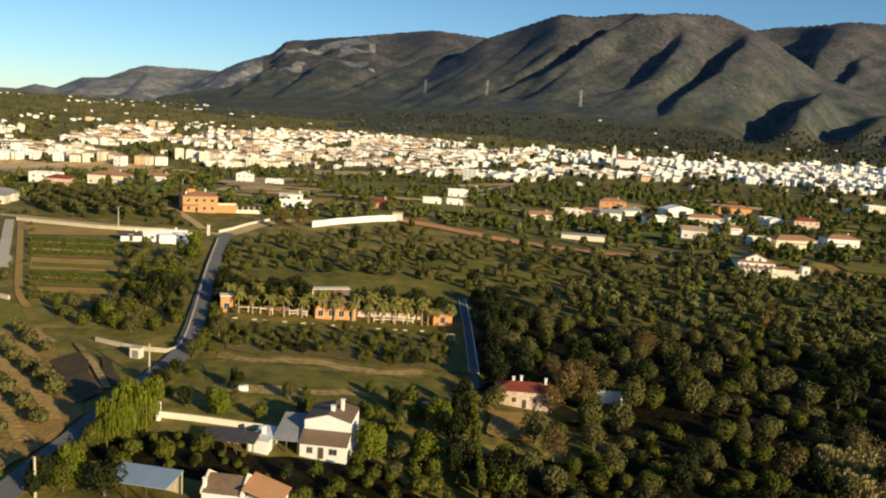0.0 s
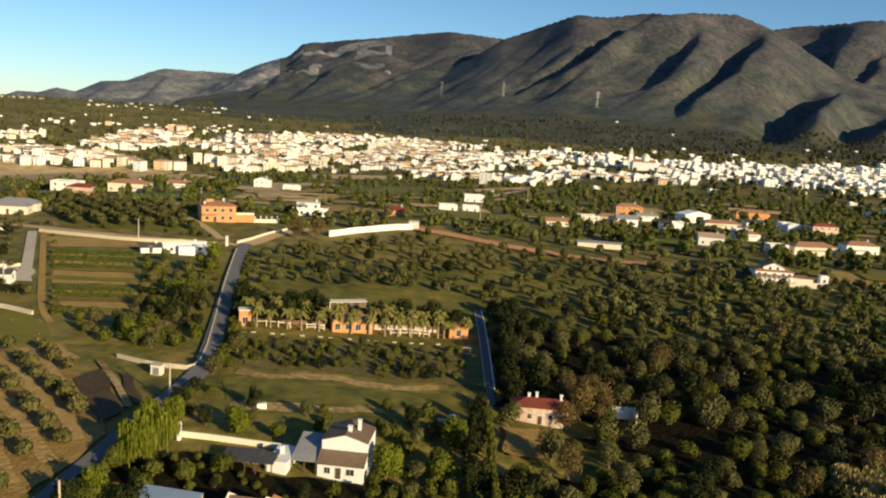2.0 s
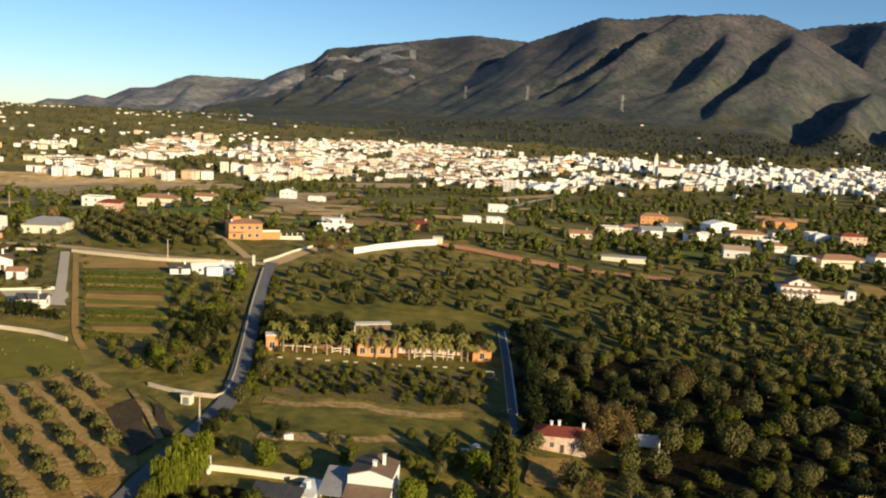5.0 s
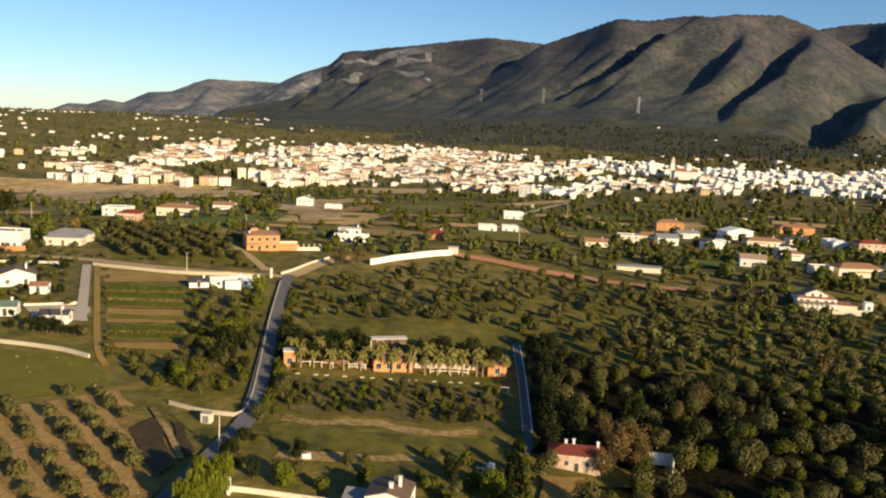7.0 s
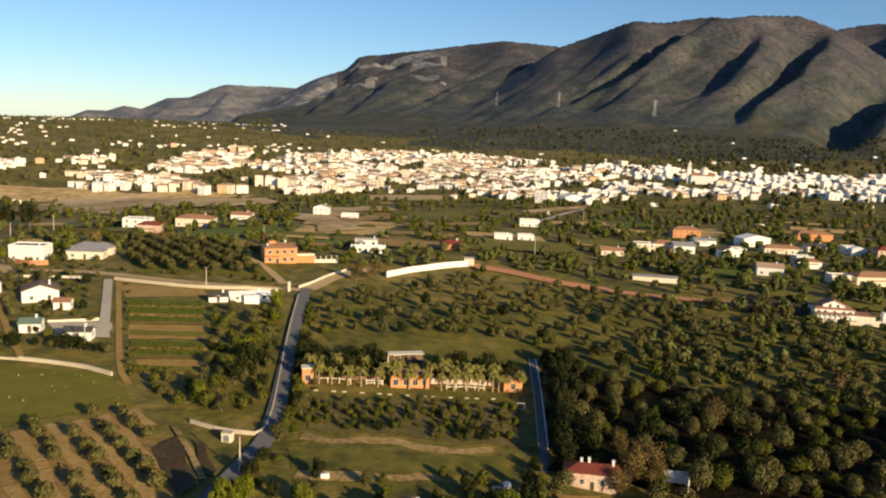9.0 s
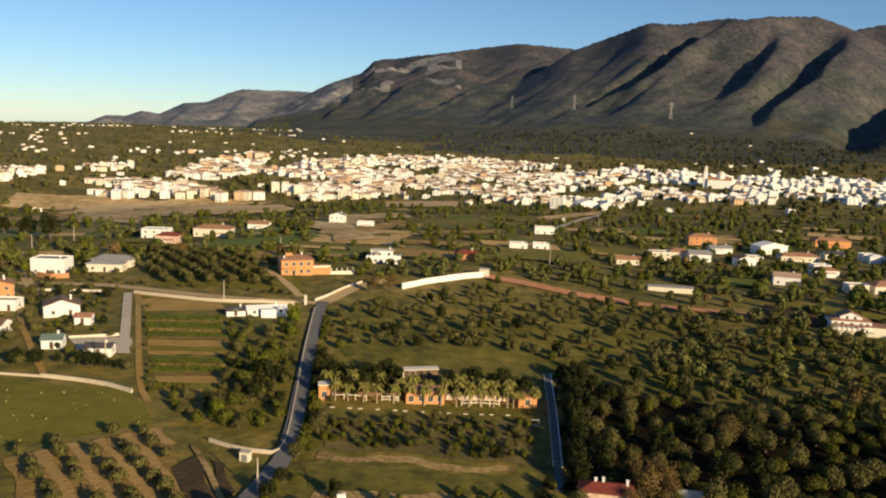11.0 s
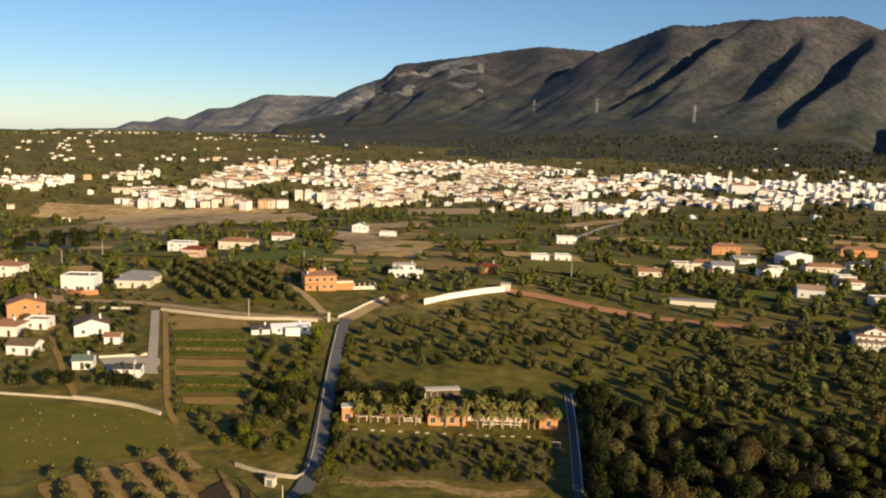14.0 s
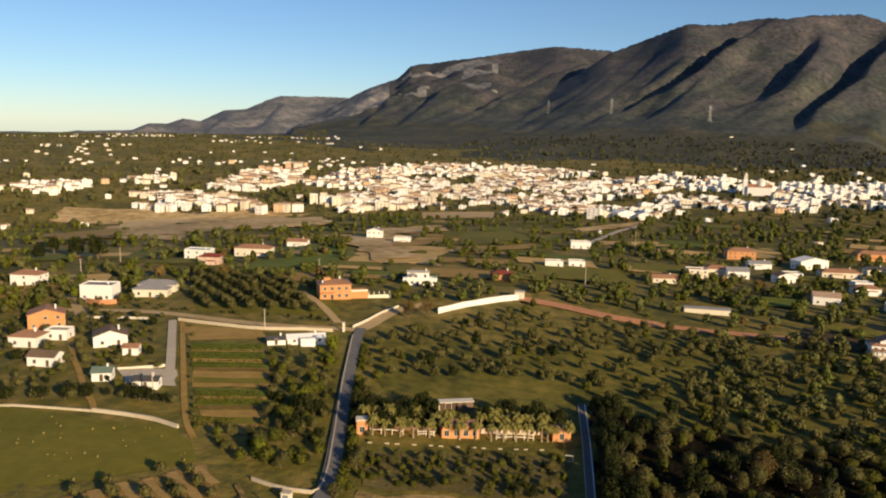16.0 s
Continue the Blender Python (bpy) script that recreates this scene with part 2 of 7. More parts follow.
M_CONCRETE = material("pale_concrete", [(0.426, 0.360, 0.271), (0.582, 0.500, 0.385)], 1.5, bump=0.2)
M_WHITE = material("whitewash", [(0.74, 0.72, 0.68), (0.82, 0.81, 0.79)], 1.5, bump=0.12, per_object=0.3)
M_CREAM = material("cream_render", [(0.64, 0.57, 0.45), (0.76, 0.70, 0.58)], 1.5, bump=0.12, per_object=0.3)
M_ORANGE = material("orange_render", [(0.52, 0.235, 0.09), (0.63, 0.31, 0.135)], 1.5, bump=0.12)
M_PINK = material("weathered_pink_render", [(0.42, 0.23, 0.15), (0.70, 0.56, 0.46), (0.52, 0.33, 0.24), (0.74, 0.66, 0.56)], 1.0, bump=0.3)
M_BROWNWALL = material("brown_earth_render", [(0.16, 0.09, 0.055), (0.26, 0.155, 0.10)], 0.8, bump=0.3)
M_STONE = material("pale_stone_wall", [(0.448, 0.378, 0.270), (0.650, 0.567, 0.423)], 0.8, bump=0.5)
M_TOWNTILE = material("pale_clay_tile", [(0.30, 0.19, 0.12), (0.44, 0.31, 0.22), (0.38, 0.26, 0.18)], 3, bump=0.3, per_object=0.4)
M_APRICOT = material("apricot_render", [(0.58, 0.38, 0.22), (0.68, 0.49, 0.32)], 1.5, bump=0.12)
M_TILE = material("clay_roof_tile", [(0.24, 0.115, 0.065), (0.36, 0.19, 0.11), (0.30, 0.17, 0.11)], 0.8, bump=0.5, bump_scale=0.25)
M_ORANGETILE = material("orange_clay_tile", [(0.40, 0.19, 0.09), (0.54, 0.28, 0.14)], 0.8, bump=0.5, bump_scale=0.25)
M_REDTILE = material("red_roof_tile", [(0.17, 0.036, 0.024), (0.27, 0.066, 0.04)], 0.8, bump=0.5, bump_scale=0.25)
M_BROWNTILE = material("brown_roof_tile", [(0.13, 0.085, 0.055), (0.22, 0.15, 0.10)], 0.8, bump=0.5, bump_scale=0.25)
M_DARKROOF = material("dark_sheet_roof", [(0.045, 0.045, 0.05), (0.085, 0.083, 0.085)], 1.2, bump=0.3)
M_GREYROOF = material("fibre_cement_sheet", [(0.20, 0.20, 0.21), (0.32, 0.31, 0.31)], 1.2, bump=0.3)
M_GREENROOF = material("green_sheet_roof", [(0.10, 0.15, 0.12), (0.17, 0.22, 0.18)], 1.2, rough=0.6, bump=0.2)
M_BLUE = material("blue_sheet_metal", [(0.20, 0.27, 0.36), (0.30, 0.37, 0.45)], 1.2, rough=0.5, bump=0.1)
M_GLASS = material("dark_window_glass", [(0.02, 0.025, 0.03), (0.05, 0.055, 0.06)], 1, rough=0.12, bump=0)
M_FRAME = material("painted_frame", [(0.55, 0.52, 0.47), (0.66, 0.63, 0.58)], 0.5, bump=0.05)
M_DARKWOOD = material("dark_brown_wood", [(0.07, 0.045, 0.03), (0.12, 0.08, 0.05)], 0.5, bump=0.2)
M_METAL = material("galvanised_steel", [(0.34, 0.34, 0.34), (0.46, 0.46, 0.45)], 0.5, rough=0.5, metal=0.6, bump=0.05)
M_BARK = material("grey_brown_bark", [(0.09, 0.07, 0.05), (0.17, 0.135, 0.10)], 0.4, bump=0.6)
M_PALMBARK = material("pale_palm_bark", [(0.24, 0.18, 0.12), (0.38, 0.30, 0.21)], 0.3, bump=0.6)


def leaf(name, dark, mid, light, island=0.5):
    return material(name, [dark, mid, light], 1.2, rough=0.7, bump=0, island=island, spread=0.35, translucent=0.12, gloss=0.12)


M_OLIVE = leaf("olive_leaf", (0.040, 0.038, 0.011), (0.100, 0.094, 0.029), (0.186, 0.168, 0.058), 0.3)
M_CITRUS = leaf("citrus_leaf", (0.030, 0.035, 0.005), (0.078, 0.084, 0.011), (0.164, 0.154, 0.024), 0.3)
M_FARLEAF = leaf("valley_tree_leaf", (0.050, 0.062, 0.011), (0.088, 0.102, 0.019), (0.148, 0.152, 0.033))
M_FAROLIVE = leaf("valley_olive_leaf", (0.062, 0.068, 0.020), (0.108, 0.112, 0.034), (0.168, 0.166, 0.056))
M_DARKLEAF = leaf("dark_evergreen_leaf", (0.010, 0.014, 0.003), (0.022, 0.027, 0.006), (0.045, 0.049, 0.010), 0.35)
# leaf tone for the far hills, with distance haze put into the colour
M_HAZELEAF = leaf("hazed_hill_leaf", (0.062, 0.064, 0.024), (0.094, 0.092, 0.036), (0.138, 0.126, 0.053))
M_WOODS = leaf("pine_needle", (0.030, 0.035, 0.019), (0.048, 0.053, 0.028), (0.076, 0.076, 0.042), 0.4)
M_BRIGHT = leaf("bright_spring_leaf", (0.064, 0.080, 0.006), (0.118, 0.137, 0.011), (0.186, 0.189, 0.020))
M_RUST = leaf("rusty_bare_twig", (0.080, 0.055, 0.020), (0.138, 0.095, 0.032), (0.201, 0.140, 0.047))
M_PALM = leaf("palm_frond", (0.085, 0.085, 0.020), (0.17, 0.155, 0.038), (0.28, 0.24, 0.07))
M_REED = leaf("dry_reed", (0.20, 0.16, 0.055), (0.30, 0.24, 0.09), (0.40, 0.33, 0.14))


# ---- building blocks ----
def mesh_of(name, verts, faces, mats=(), face_mats=None, smooth=False):
    me = bpy.data.meshes.new(name)
    me.from_pydata([tuple(v) for v in verts], [], [tuple(f) for f in faces])
    for m in mats:
        me.materials.append(m)
    if face_mats is not None:
        me.polygons.foreach_set("material_index", face_mats)
    if smooth:
        me.polygons.foreach_set("use_smooth", [True] * len(me.polygons))
    me.update()
    return me


def part(name, bm, mat, parent=None, label=""):
    """Links a bmesh (or ready mesh) as one mesh object under a thing."""
    if isinstance(bm, bmesh.types.BMesh):
        me = bpy.data.meshes.new(name)
        bm.to_mesh(me)
        bm.free()
        me.materials.append(mat)
    else:
        me = bm
    ob = new(name, me)
    if parent is not None:
        ob.parent = parent
    if label:
        ob["label"] = label
    return ob


def box_bm(x0, x1, y0, y1, z0, z1, bevel=0.0, bm=None):
    bm = bm or bmesh.new()
    vs = [bm.verts.new((x, y, z)) for z in (z0, z1) for x, y in ((x0, y0), (x1, y0), (x1, y1), (x0, y1))]
    for f in ((3, 2, 1, 0), (4, 5, 6, 7), (0, 1, 5, 4), (1, 2, 6, 5), (2, 3, 7, 6), (3, 0, 4, 7)):
        bm.faces.new([vs[i] for i in f])
    if bevel:
        bmesh.ops.bevel(bm, geom=bm.edges[:], offset=bevel, segments=1, affect="EDGES")
    return bm


def prism_bm(outline, along, bm=None):
    """Extrudes a closed outline of (x, z) points from y = along[0] to along[1]."""
    bm = bm or bmesh.new()
    a = [bm.verts.new((x, along[0], z)) for x, z in outline]
    b = [bm.verts.new((x, along[1], z)) for x, z in outline]
    n = len(outline)
    bm.faces.new(a)
    bm.faces.new(b[::-1])
    for i in range(n):
        bm.faces.new((a[i], b[i], b[(i + 1) % n], a[(i + 1) % n]))
    bmesh.ops.recalc_face_normals(bm, faces=bm.faces[:])
    return bm


def tube_bm(points, radii, sides=7, bm=None):
    bm = bm or bmesh.new()
    rings = []
    for i, (p, r) in enumerate(zip(points, radii)):
        p = Vector(p)
        d = (Vector(points[min(i + 1, len(points) - 1)]) - Vector(points[max(i - 1, 0)])).normalized()
        u = d.orthogonal().normalized()
        w = d.cross(u)
        rings.append([bm.verts.new(p + (u * math.cos(2 * math.pi * k / sides) + w * math.sin(2 * math.pi * k / sides)) * r) for k in range(sides)])
    for a, b in zip(rings, rings[1:]):
        for k in range(sides):
            bm.faces.new((a[k], a[(k + 1) % sides], b[(k + 1) % sides], b[k]))
    bm.faces.new(rings[0][::-1])
    bm.faces.new(rings[-1])
    return bm


def thing(name, x, y, z=None, turn=0.0, label="", category="", group="", kind="", sink=0.0):
    e = new(name)
    e.empty_display_size = 0.5
    e.matrix_basis = pose(x, y, (gz(x, y) if z is None else z) - sink, 0, 0, turn)
    return tagged(e, label, category, group, kind)


# ---- ground: one sheet out to the horizon ----
def build_ground():
    rs = [0.0, 20.0, 40.0, 60.0]
    while rs[-1] < 900:
        rs.append(rs[-1] * 1.022)
    while rs[-1] < 1700:
        rs.append(rs[-1] * 1.018)
    while rs[-1] < 4850:
        rs.append(rs[-1] * 1.0075)
    rs = np.array(rs)
    azs = np.concatenate([np.arange(-180, -46, 6.0), np.arange(-46, 46, 0.22), np.arange(46, 179, 6.0), [180.0]])
    A, R = np.meshgrid(np.radians(azs), rs, indexing="xy")
    X, Y = R * np.sin(A), R * np.cos(A)
    Z = ground(X, Y)
    verts = np.stack([X, Y, Z], -1).reshape(-1, 3)
    n, m = len(rs), len(azs)
    i, j = np.meshgrid(np.arange(n - 1), np.arange(m - 1), indexing="ij")
    q = np.stack([i * m + j, i * m + j + 1, (i + 1) * m + j + 1, (i + 1) * m + j], -1).reshape(-1, 4)[:, ::-1]
    me = bpy.data.meshes.new("ground")
    me.vertices.add(len(verts))
    me.vertices.foreach_set("co", verts.ravel())
    me.loops.add(q.size)
    me.loops.foreach_set("vertex_index", q.ravel())
    me.polygons.add(len(q))
    me.polygons.foreach_set("loop_start", np.arange(0, q.size, 4))
    me.polygons.foreach_set("use_smooth", np.ones(len(q), bool))
    me.materials.append(M_LAND)
    me.materials.append(M_FOOT)
    me.materials.append(M_MOUNTAIN)
    me.materials.append(M_FARHILL)
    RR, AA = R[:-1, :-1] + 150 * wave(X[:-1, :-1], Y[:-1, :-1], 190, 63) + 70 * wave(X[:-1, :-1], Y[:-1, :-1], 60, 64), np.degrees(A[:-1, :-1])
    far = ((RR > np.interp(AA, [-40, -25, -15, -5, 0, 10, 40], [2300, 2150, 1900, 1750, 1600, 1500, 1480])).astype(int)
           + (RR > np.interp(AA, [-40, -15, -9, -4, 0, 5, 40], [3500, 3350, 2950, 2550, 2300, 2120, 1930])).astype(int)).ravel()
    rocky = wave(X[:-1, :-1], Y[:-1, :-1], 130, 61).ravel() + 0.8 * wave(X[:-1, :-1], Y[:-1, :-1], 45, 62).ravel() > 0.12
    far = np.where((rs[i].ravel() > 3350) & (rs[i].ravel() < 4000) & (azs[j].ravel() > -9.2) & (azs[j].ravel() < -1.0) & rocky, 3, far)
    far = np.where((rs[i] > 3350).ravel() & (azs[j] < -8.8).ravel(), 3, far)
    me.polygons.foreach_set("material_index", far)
    me.update(calc_edges=True)
    me.validate()
    return tagged(new("ground", me), "scrubby valley ground of olive soil, rising to bare mountains", "ground", kind="structure")


# blue-grey base: distance haze is mixed into the maquis colour
M_MOUNTAIN = material("hazed_maquis_on_rock", [(0.026, 0.035, 0.043), (0.050, 0.058, 0.066), (0.077, 0.080, 0.085), (0.128, 0.116, 0.114)], 14, bump=0.3, bump_scale=7, stops=[0.38, 0.48, 0.57, 0.70])


def rock_on_steep(m):
    """Bare grey rock where the slope is steep."""
    nt = m.node_tree
    b = nt.nodes["Principled BSDF"]
    old = b.inputs["Base Color"].links[0].from_socket
    geo, sep, tex = nt.nodes.new("ShaderNodeNewGeometry"), nt.nodes.new("ShaderNodeSeparateXYZ"), nt.nodes.new("ShaderNodeTexNoise")
    tex.inputs["Scale"].default_value, tex.inputs["Detail"].default_value = 0.02, 6
    nt.links.new(geo.outputs["Position"], tex.inputs["Vector"])
    nt.links.new(geo.outputs["True Normal"], sep.inputs[0])
    add, ramp, mix = nt.nodes.new("ShaderNodeMath"), nt.nodes.new("ShaderNodeMapRange"), nt.nodes.new("ShaderNodeMix")
    add.operation = "ADD"
    nt.links.new(sep.outputs[2], add.inputs[0])
    nt.links.new(tex.outputs[0], add.inputs[1])
    ramp.inputs[1].default_value, ramp.inputs[2].default_value = 0.93, 0.80
    nt.links.new(add.outputs[0], ramp.inputs[0])
    mix.data_type = "RGBA"
    nt.links.new(ramp.outputs[0], mix.inputs["Factor"])
    nt.links.new(old, mix.inputs[6])
    mix.inputs[7].default_value = (0.125, 0.112, 0.102, 1)
    # green maquis on the lower slopes, brown heath above, with ragged borders
    height, patch, zone, heath = nt.nodes.new("ShaderNodeSeparateXYZ"), nt.nodes.new("ShaderNodeTexNoise"), nt.nodes.new("ShaderNodeMath"), nt.nodes.new("ShaderNodeValToRGB")
    patch.inputs["Scale"].default_value, patch.inputs["Detail"].default_value = 0.006, 7
    nt.links.new(geo.outputs["Position"], height.inputs[0])
    nt.links.new(geo.outputs["Position"], patch.inputs["Vector"])
    zone.operation = "MULTIPLY_ADD"
    zone.inputs[1].default_value = 0.0011
    nt.links.new(height.outputs[2], zone.inputs[0])
    nt.links.new(patch.outputs[0], zone.inputs[2])
    for e, c, p in zip(heath.color_ramp.elements, ((1.0, 1.03, 0.80, 1), (1.15, 1.0, 0.98, 1)), (0.62, 0.92)):
        e.position, e.color = p, c
    nt.links.new(zone.outputs[0], heath.inputs[0])
    # single dark bushes
    spots, thin, bush = nt.nodes.new("ShaderNodeTexNoise"), nt.nodes.new("ShaderNodeMapRange"), nt.nodes.new("ShaderNodeMix")
    spots.inputs["Scale"].default_value, spots.inputs["Detail"].default_value = 0.045, 3
    nt.links.new(geo.outputs["Position"], spots.inputs["Vector"])
    thin.inputs[1].default_value, thin.inputs[2].default_value, thin.inputs[4].default_value = 0.57, 0.66, 0.75
    nt.links.new(spots.outputs[0], thin.inputs[0])
    tint = nt.nodes.new("ShaderNodeMix")
    tint.data_type, tint.blend_type = "RGBA", "MULTIPLY"
    tint.inputs["Factor"].default_value = 1.0
    nt.links.new(mix.outputs[2], tint.inputs[6])
    nt.links.new(heath.outputs[0], tint.inputs[7])
    bush.data_type = "RGBA"
    nt.links.new(thin.outputs[0], bush.inputs["Factor"])
    nt.links.new(tint.outputs[2], bush.inputs[6])
    bush.inputs[7].default_value = (0.022, 0.027, 0.019, 1)
    nt.links.new(bush.outputs[2], b.inputs["Base Color"])


rock_on_steep(M_MOUNTAIN)
# pale rock of cliffs and far hills, lightened and blued for distance haze
M_FARHILL = material("hazed_pale_limestone", [(0.090, 0.100, 0.110), (0.150, 0.155, 0.160), (0.240, 0.228, 0.215), (0.370, 0.335, 0.305)], 30, bump=0.6, bump_scale=15, stops=[0.38, 0.48, 0.57, 0.68])
build_ground()


def drape(name, corners, mat, lift=0.12, step=6.0, label="", category="field", kind="structure", ragged=1.0):
    """A four-cornered patch of land laid on the ground."""
    a, b, c, d = [np.array(p, float) for p in corners]
    nu = max(2, int(max(np.linalg.norm(b - a), np.linalg.norm(c - d)) / step) + 1)
    nv = max(2, int(max(np.linalg.norm(d - a), np.linalg.norm(c - b)) / step) + 1)
    u, v = np.meshgrid(np.linspace(0, 1, nu), np.linspace(0, 1, nv))
    P = ((a * (1 - u[..., None]) + b * u[..., None]) * (1 - v[..., None]) + (d * (1 - u[..., None]) + c * u[..., None]) * v[..., None])
    edge = (u == 0) | (u == 1) | (v == 0) | (v == 1)
    reach = max(7, ragged * 2.2)
    P[..., 0] += wave(P[..., 0], P[..., 1], reach, 41) * ragged * edge
    P[..., 1] += wave(P[..., 0], P[..., 1], reach, 42) * ragged * edge
    z = ground(P[..., 0], P[..., 1]) + lift
    verts = np.concatenate([P, z[..., None]], -1).reshape(-1, 3)
    faces = [(i * nu + j, i * nu + j + 1, (i + 1) * nu + j + 1, (i + 1) * nu + j) for i in range(nv - 1) for j in range(nu - 1)]
    me = mesh_of(name, verts, faces, [mat], smooth=True)
    if me.polygons[0].normal.z < 0:
        me.flip_normals()
    return tagged(new(name, me), label, category, kind=kind)


def smooth_line(pts, step=3.0):
    pts = [np.array(p, float) for p in pts]
    out = []
    for i in range(len(pts) - 1):
        p0, p1, p2, p3 = pts[max(i - 1, 0)], pts[i], pts[i + 1], pts[min(i + 2, len(pts) - 1)]
        n = max(2, int(np.linalg.norm(p2 - p1) / step))
        for k in range(n):
            t = k / n
            out.append(0.5 * (2 * p1 + (p2 - p0) * t + (2 * p0 - 5 * p1 + 4 * p2 - p3) * t * t + (3 * p1 - p0 - 3 * p2 + p3) * t ** 3))
    out.append(pts[-1])
    return np.array(out)


def sides_of(line, half):
    d = np.gradient(line, axis=0)
    d /= np.linalg.norm(d, axis=1)[:, None] + 1e-9
    nrm = np.stack([-d[:, 1], d[:, 0]], 1)
    return line + nrm * half, line - nrm * half


def ribbon(name, pts, width, mat, lift=0.2, label="", category="road"):
    line = smooth_line(pts)
    cols = [sides_of(line, o * width / 2)[0] for o in (1, 0.33, -0.33, -1)]
    verts = [(x, y, gz(x, y) + lift) for row in zip(*cols) for x, y in row]
    faces = [(i * 4 + j, i * 4 + j + 1, i * 4 + j + 5, i * 4 + j + 4) for i in range(len(line) - 1) for j in range(3)]
    me = mesh_of(name, verts, faces, [mat], smooth=True)
    if me.polygons[0].normal.z < 0:
        me.flip_normals()
    return tagged(new(name, me), label, category, kind="structure")


def wall_along(name, pts, height, thick, mat, label="", category="wall", step=3.0, kind=""):
    line = smooth_line(pts, step)
    a, b = sides_of(line, thick / 2)
    verts, faces = [], []
    for i in range(len(line)):
        g = gz(*line[i])
        h = height * (1 + 0.05 * float(wave(line[i][0], line[i][1], 3, 51)))
        for p, z in ((a[i], g - 0.4), (b[i], g - 0.4), (b[i], g + h), (a[i], g + h)):
            verts.append((p[0], p[1], z))
    for i in range(len(line) - 1):
        for k in range(4):
            faces.append((i * 4 + k, i * 4 + (k + 1) % 4, i * 4 + 4 + (k + 1) % 4, i * 4 + 4 + k))
    faces += [(0, 3, 2, 1), tuple(len(verts) - 4 + k for k in range(4))]
    me = mesh_of(name, verts, faces, [mat])
    bm = bmesh.new()
    bm.from_mesh(me)
    bmesh.ops.recalc_face_normals(bm, faces=bm.faces[:])
    bm.to_mesh(me)
    bm.free()
    return tagged(new(name, me), label, category, kind=kind)


# ---- land use ----
CLEAR = []      # polygons and discs where nothing is planted


def keep_clear(corners):
    """Marks a polygon where nothing grows."""
    CLEAR.append(np.array(corners, float))
    return corners


def inside(poly, x, y):
    hit = np.zeros(np.shape(x), bool)
    n = len(poly)
    for i in range(n):
        (x1, y1), (x2, y2) = poly[i], poly[(i + 1) % n]
        cross = (y1 > y) != (y2 > y)
        hit ^= cross & (x < (x2 - x1) * (y - y1) / (y2 - y1 + 1e-12) + x1)
    return hit


def clear_line(pts, half):
    line = smooth_line(pts, 6)
    a, b = sides_of(line, half)
    for i in range(len(line) - 1):
        CLEAR.append(np.array([a[i], a[i + 1], b[i + 1], b[i]]))


def clear_disc(x, y, r):
    CLEAR.append(np.array([(x + r * math.cos(k * math.pi / 4), y + r * math.sin(k * math.pi / 4)) for k in range(8)]))


# fields
M_MEADOW = material("meadow_grass", [(0.054, 0.054, 0.006), (0.097, 0.090, 0.010), (0.148, 0.126, 0.017), (0.220, 0.166, 0.034)], 4, bump=0.15, stops=[0.36, 0.46, 0.56, 0.68])
drape("field", [(-51.5, 281.8), (266.1, 319.9), (164.7, 192.4), (-36.9, 230.6)], M_MEADOW, 0.10, label="green meadow under scattered olive trees")
drape("field", keep_clear([(-109.1, 256.2), (-83.8, 259.9), (-75.2, 234.3), (-98.4, 229.2)]), M_CROP, label="small plot of green crop in rows")
drape("field", [(-98.0, 228.2), (-74.3, 232.4), (-70.4, 220.0), (-92.1, 214.9)], M_STUBBLE, label="dry stubble terrace strip")
drape("field", keep_clear([(-91.4, 213.5), (-69.7, 218.0), (-66.5, 205.2), (-85.3, 200.8)]), M_CROP, 0.13, label="green plot between dry terraces")
drape("field", [(-106.4, 249.4), (-81.1, 253.7), (-80.4, 251.2), (-105.3, 246.6)], M_STUBBLE, 0.17, 4, "narrow dry path between crop rows", ragged=0.5)
drape("field", [(-102.1, 239.5), (-78.0, 243.8), (-77.1, 240.8), (-100.9, 236.6)], M_STUBBLE, 0.18, 4, "narrow dry bank between crop rows", ragged=0.5)
drape("field", [(-98.8, 231.8), (-75.5, 235.9), (-74.7, 233.4), (-97.6, 229.0)], M_WEEDS, 0.19, 4, "weedy terrace edge beside the plots", ragged=0.5)
drape("field", [(-94.9, 222.8), (-72.7, 226.9), (-71.3, 222.4), (-93.1, 218.5)], M_GRASS, 0.20, 4, "green strip on the dry terrace", ragged=0.5)
drape("field", [(-88.5, 208.0), (-68.0, 211.9), (-67.4, 209.9), (-87.7, 206.0)], M_STUBBLE, 0.21, 4, "thin pale bank across the plot", ragged=0.5)
drape("field", [(-85.4, 201.3), (-65.9, 205.4), (-65.2, 202.9), (-84.4, 198.9)], M_WEEDS, 0.22, 4, "thin weedy strip below the plot", ragged=0.5)
drape("field", [(-82.1, 193.6), (-64.9, 196.9), (-63.6, 192.8), (-80.3, 189.2)], M_GRASS, 0.23, 4, "grassy strip on the worn patch", ragged=0.5)

drape("field", [(-84.0, 198.5), (-63.3, 202.3), (-64.6, 185.9), (-76.1, 184.1)], M_STUBBLE, 0.14, label="worn patch of bare dry earth")
drape("field", keep_clear([(-151.5, 190.0), (-84.2, 184.6), (-70.5, 167.3), (-113.0, 137.7)]), M_GRASS, 0.12, label="wide green pasture with tufts of dry grass")
drape("field", [(-92.0, 142.0), (-68.7, 166.5), (-44.6, 123.0), (-50.0, 88.0)], M_OLIVESOIL, 0.32, 4, label="ploughed brown soil under olive rows")
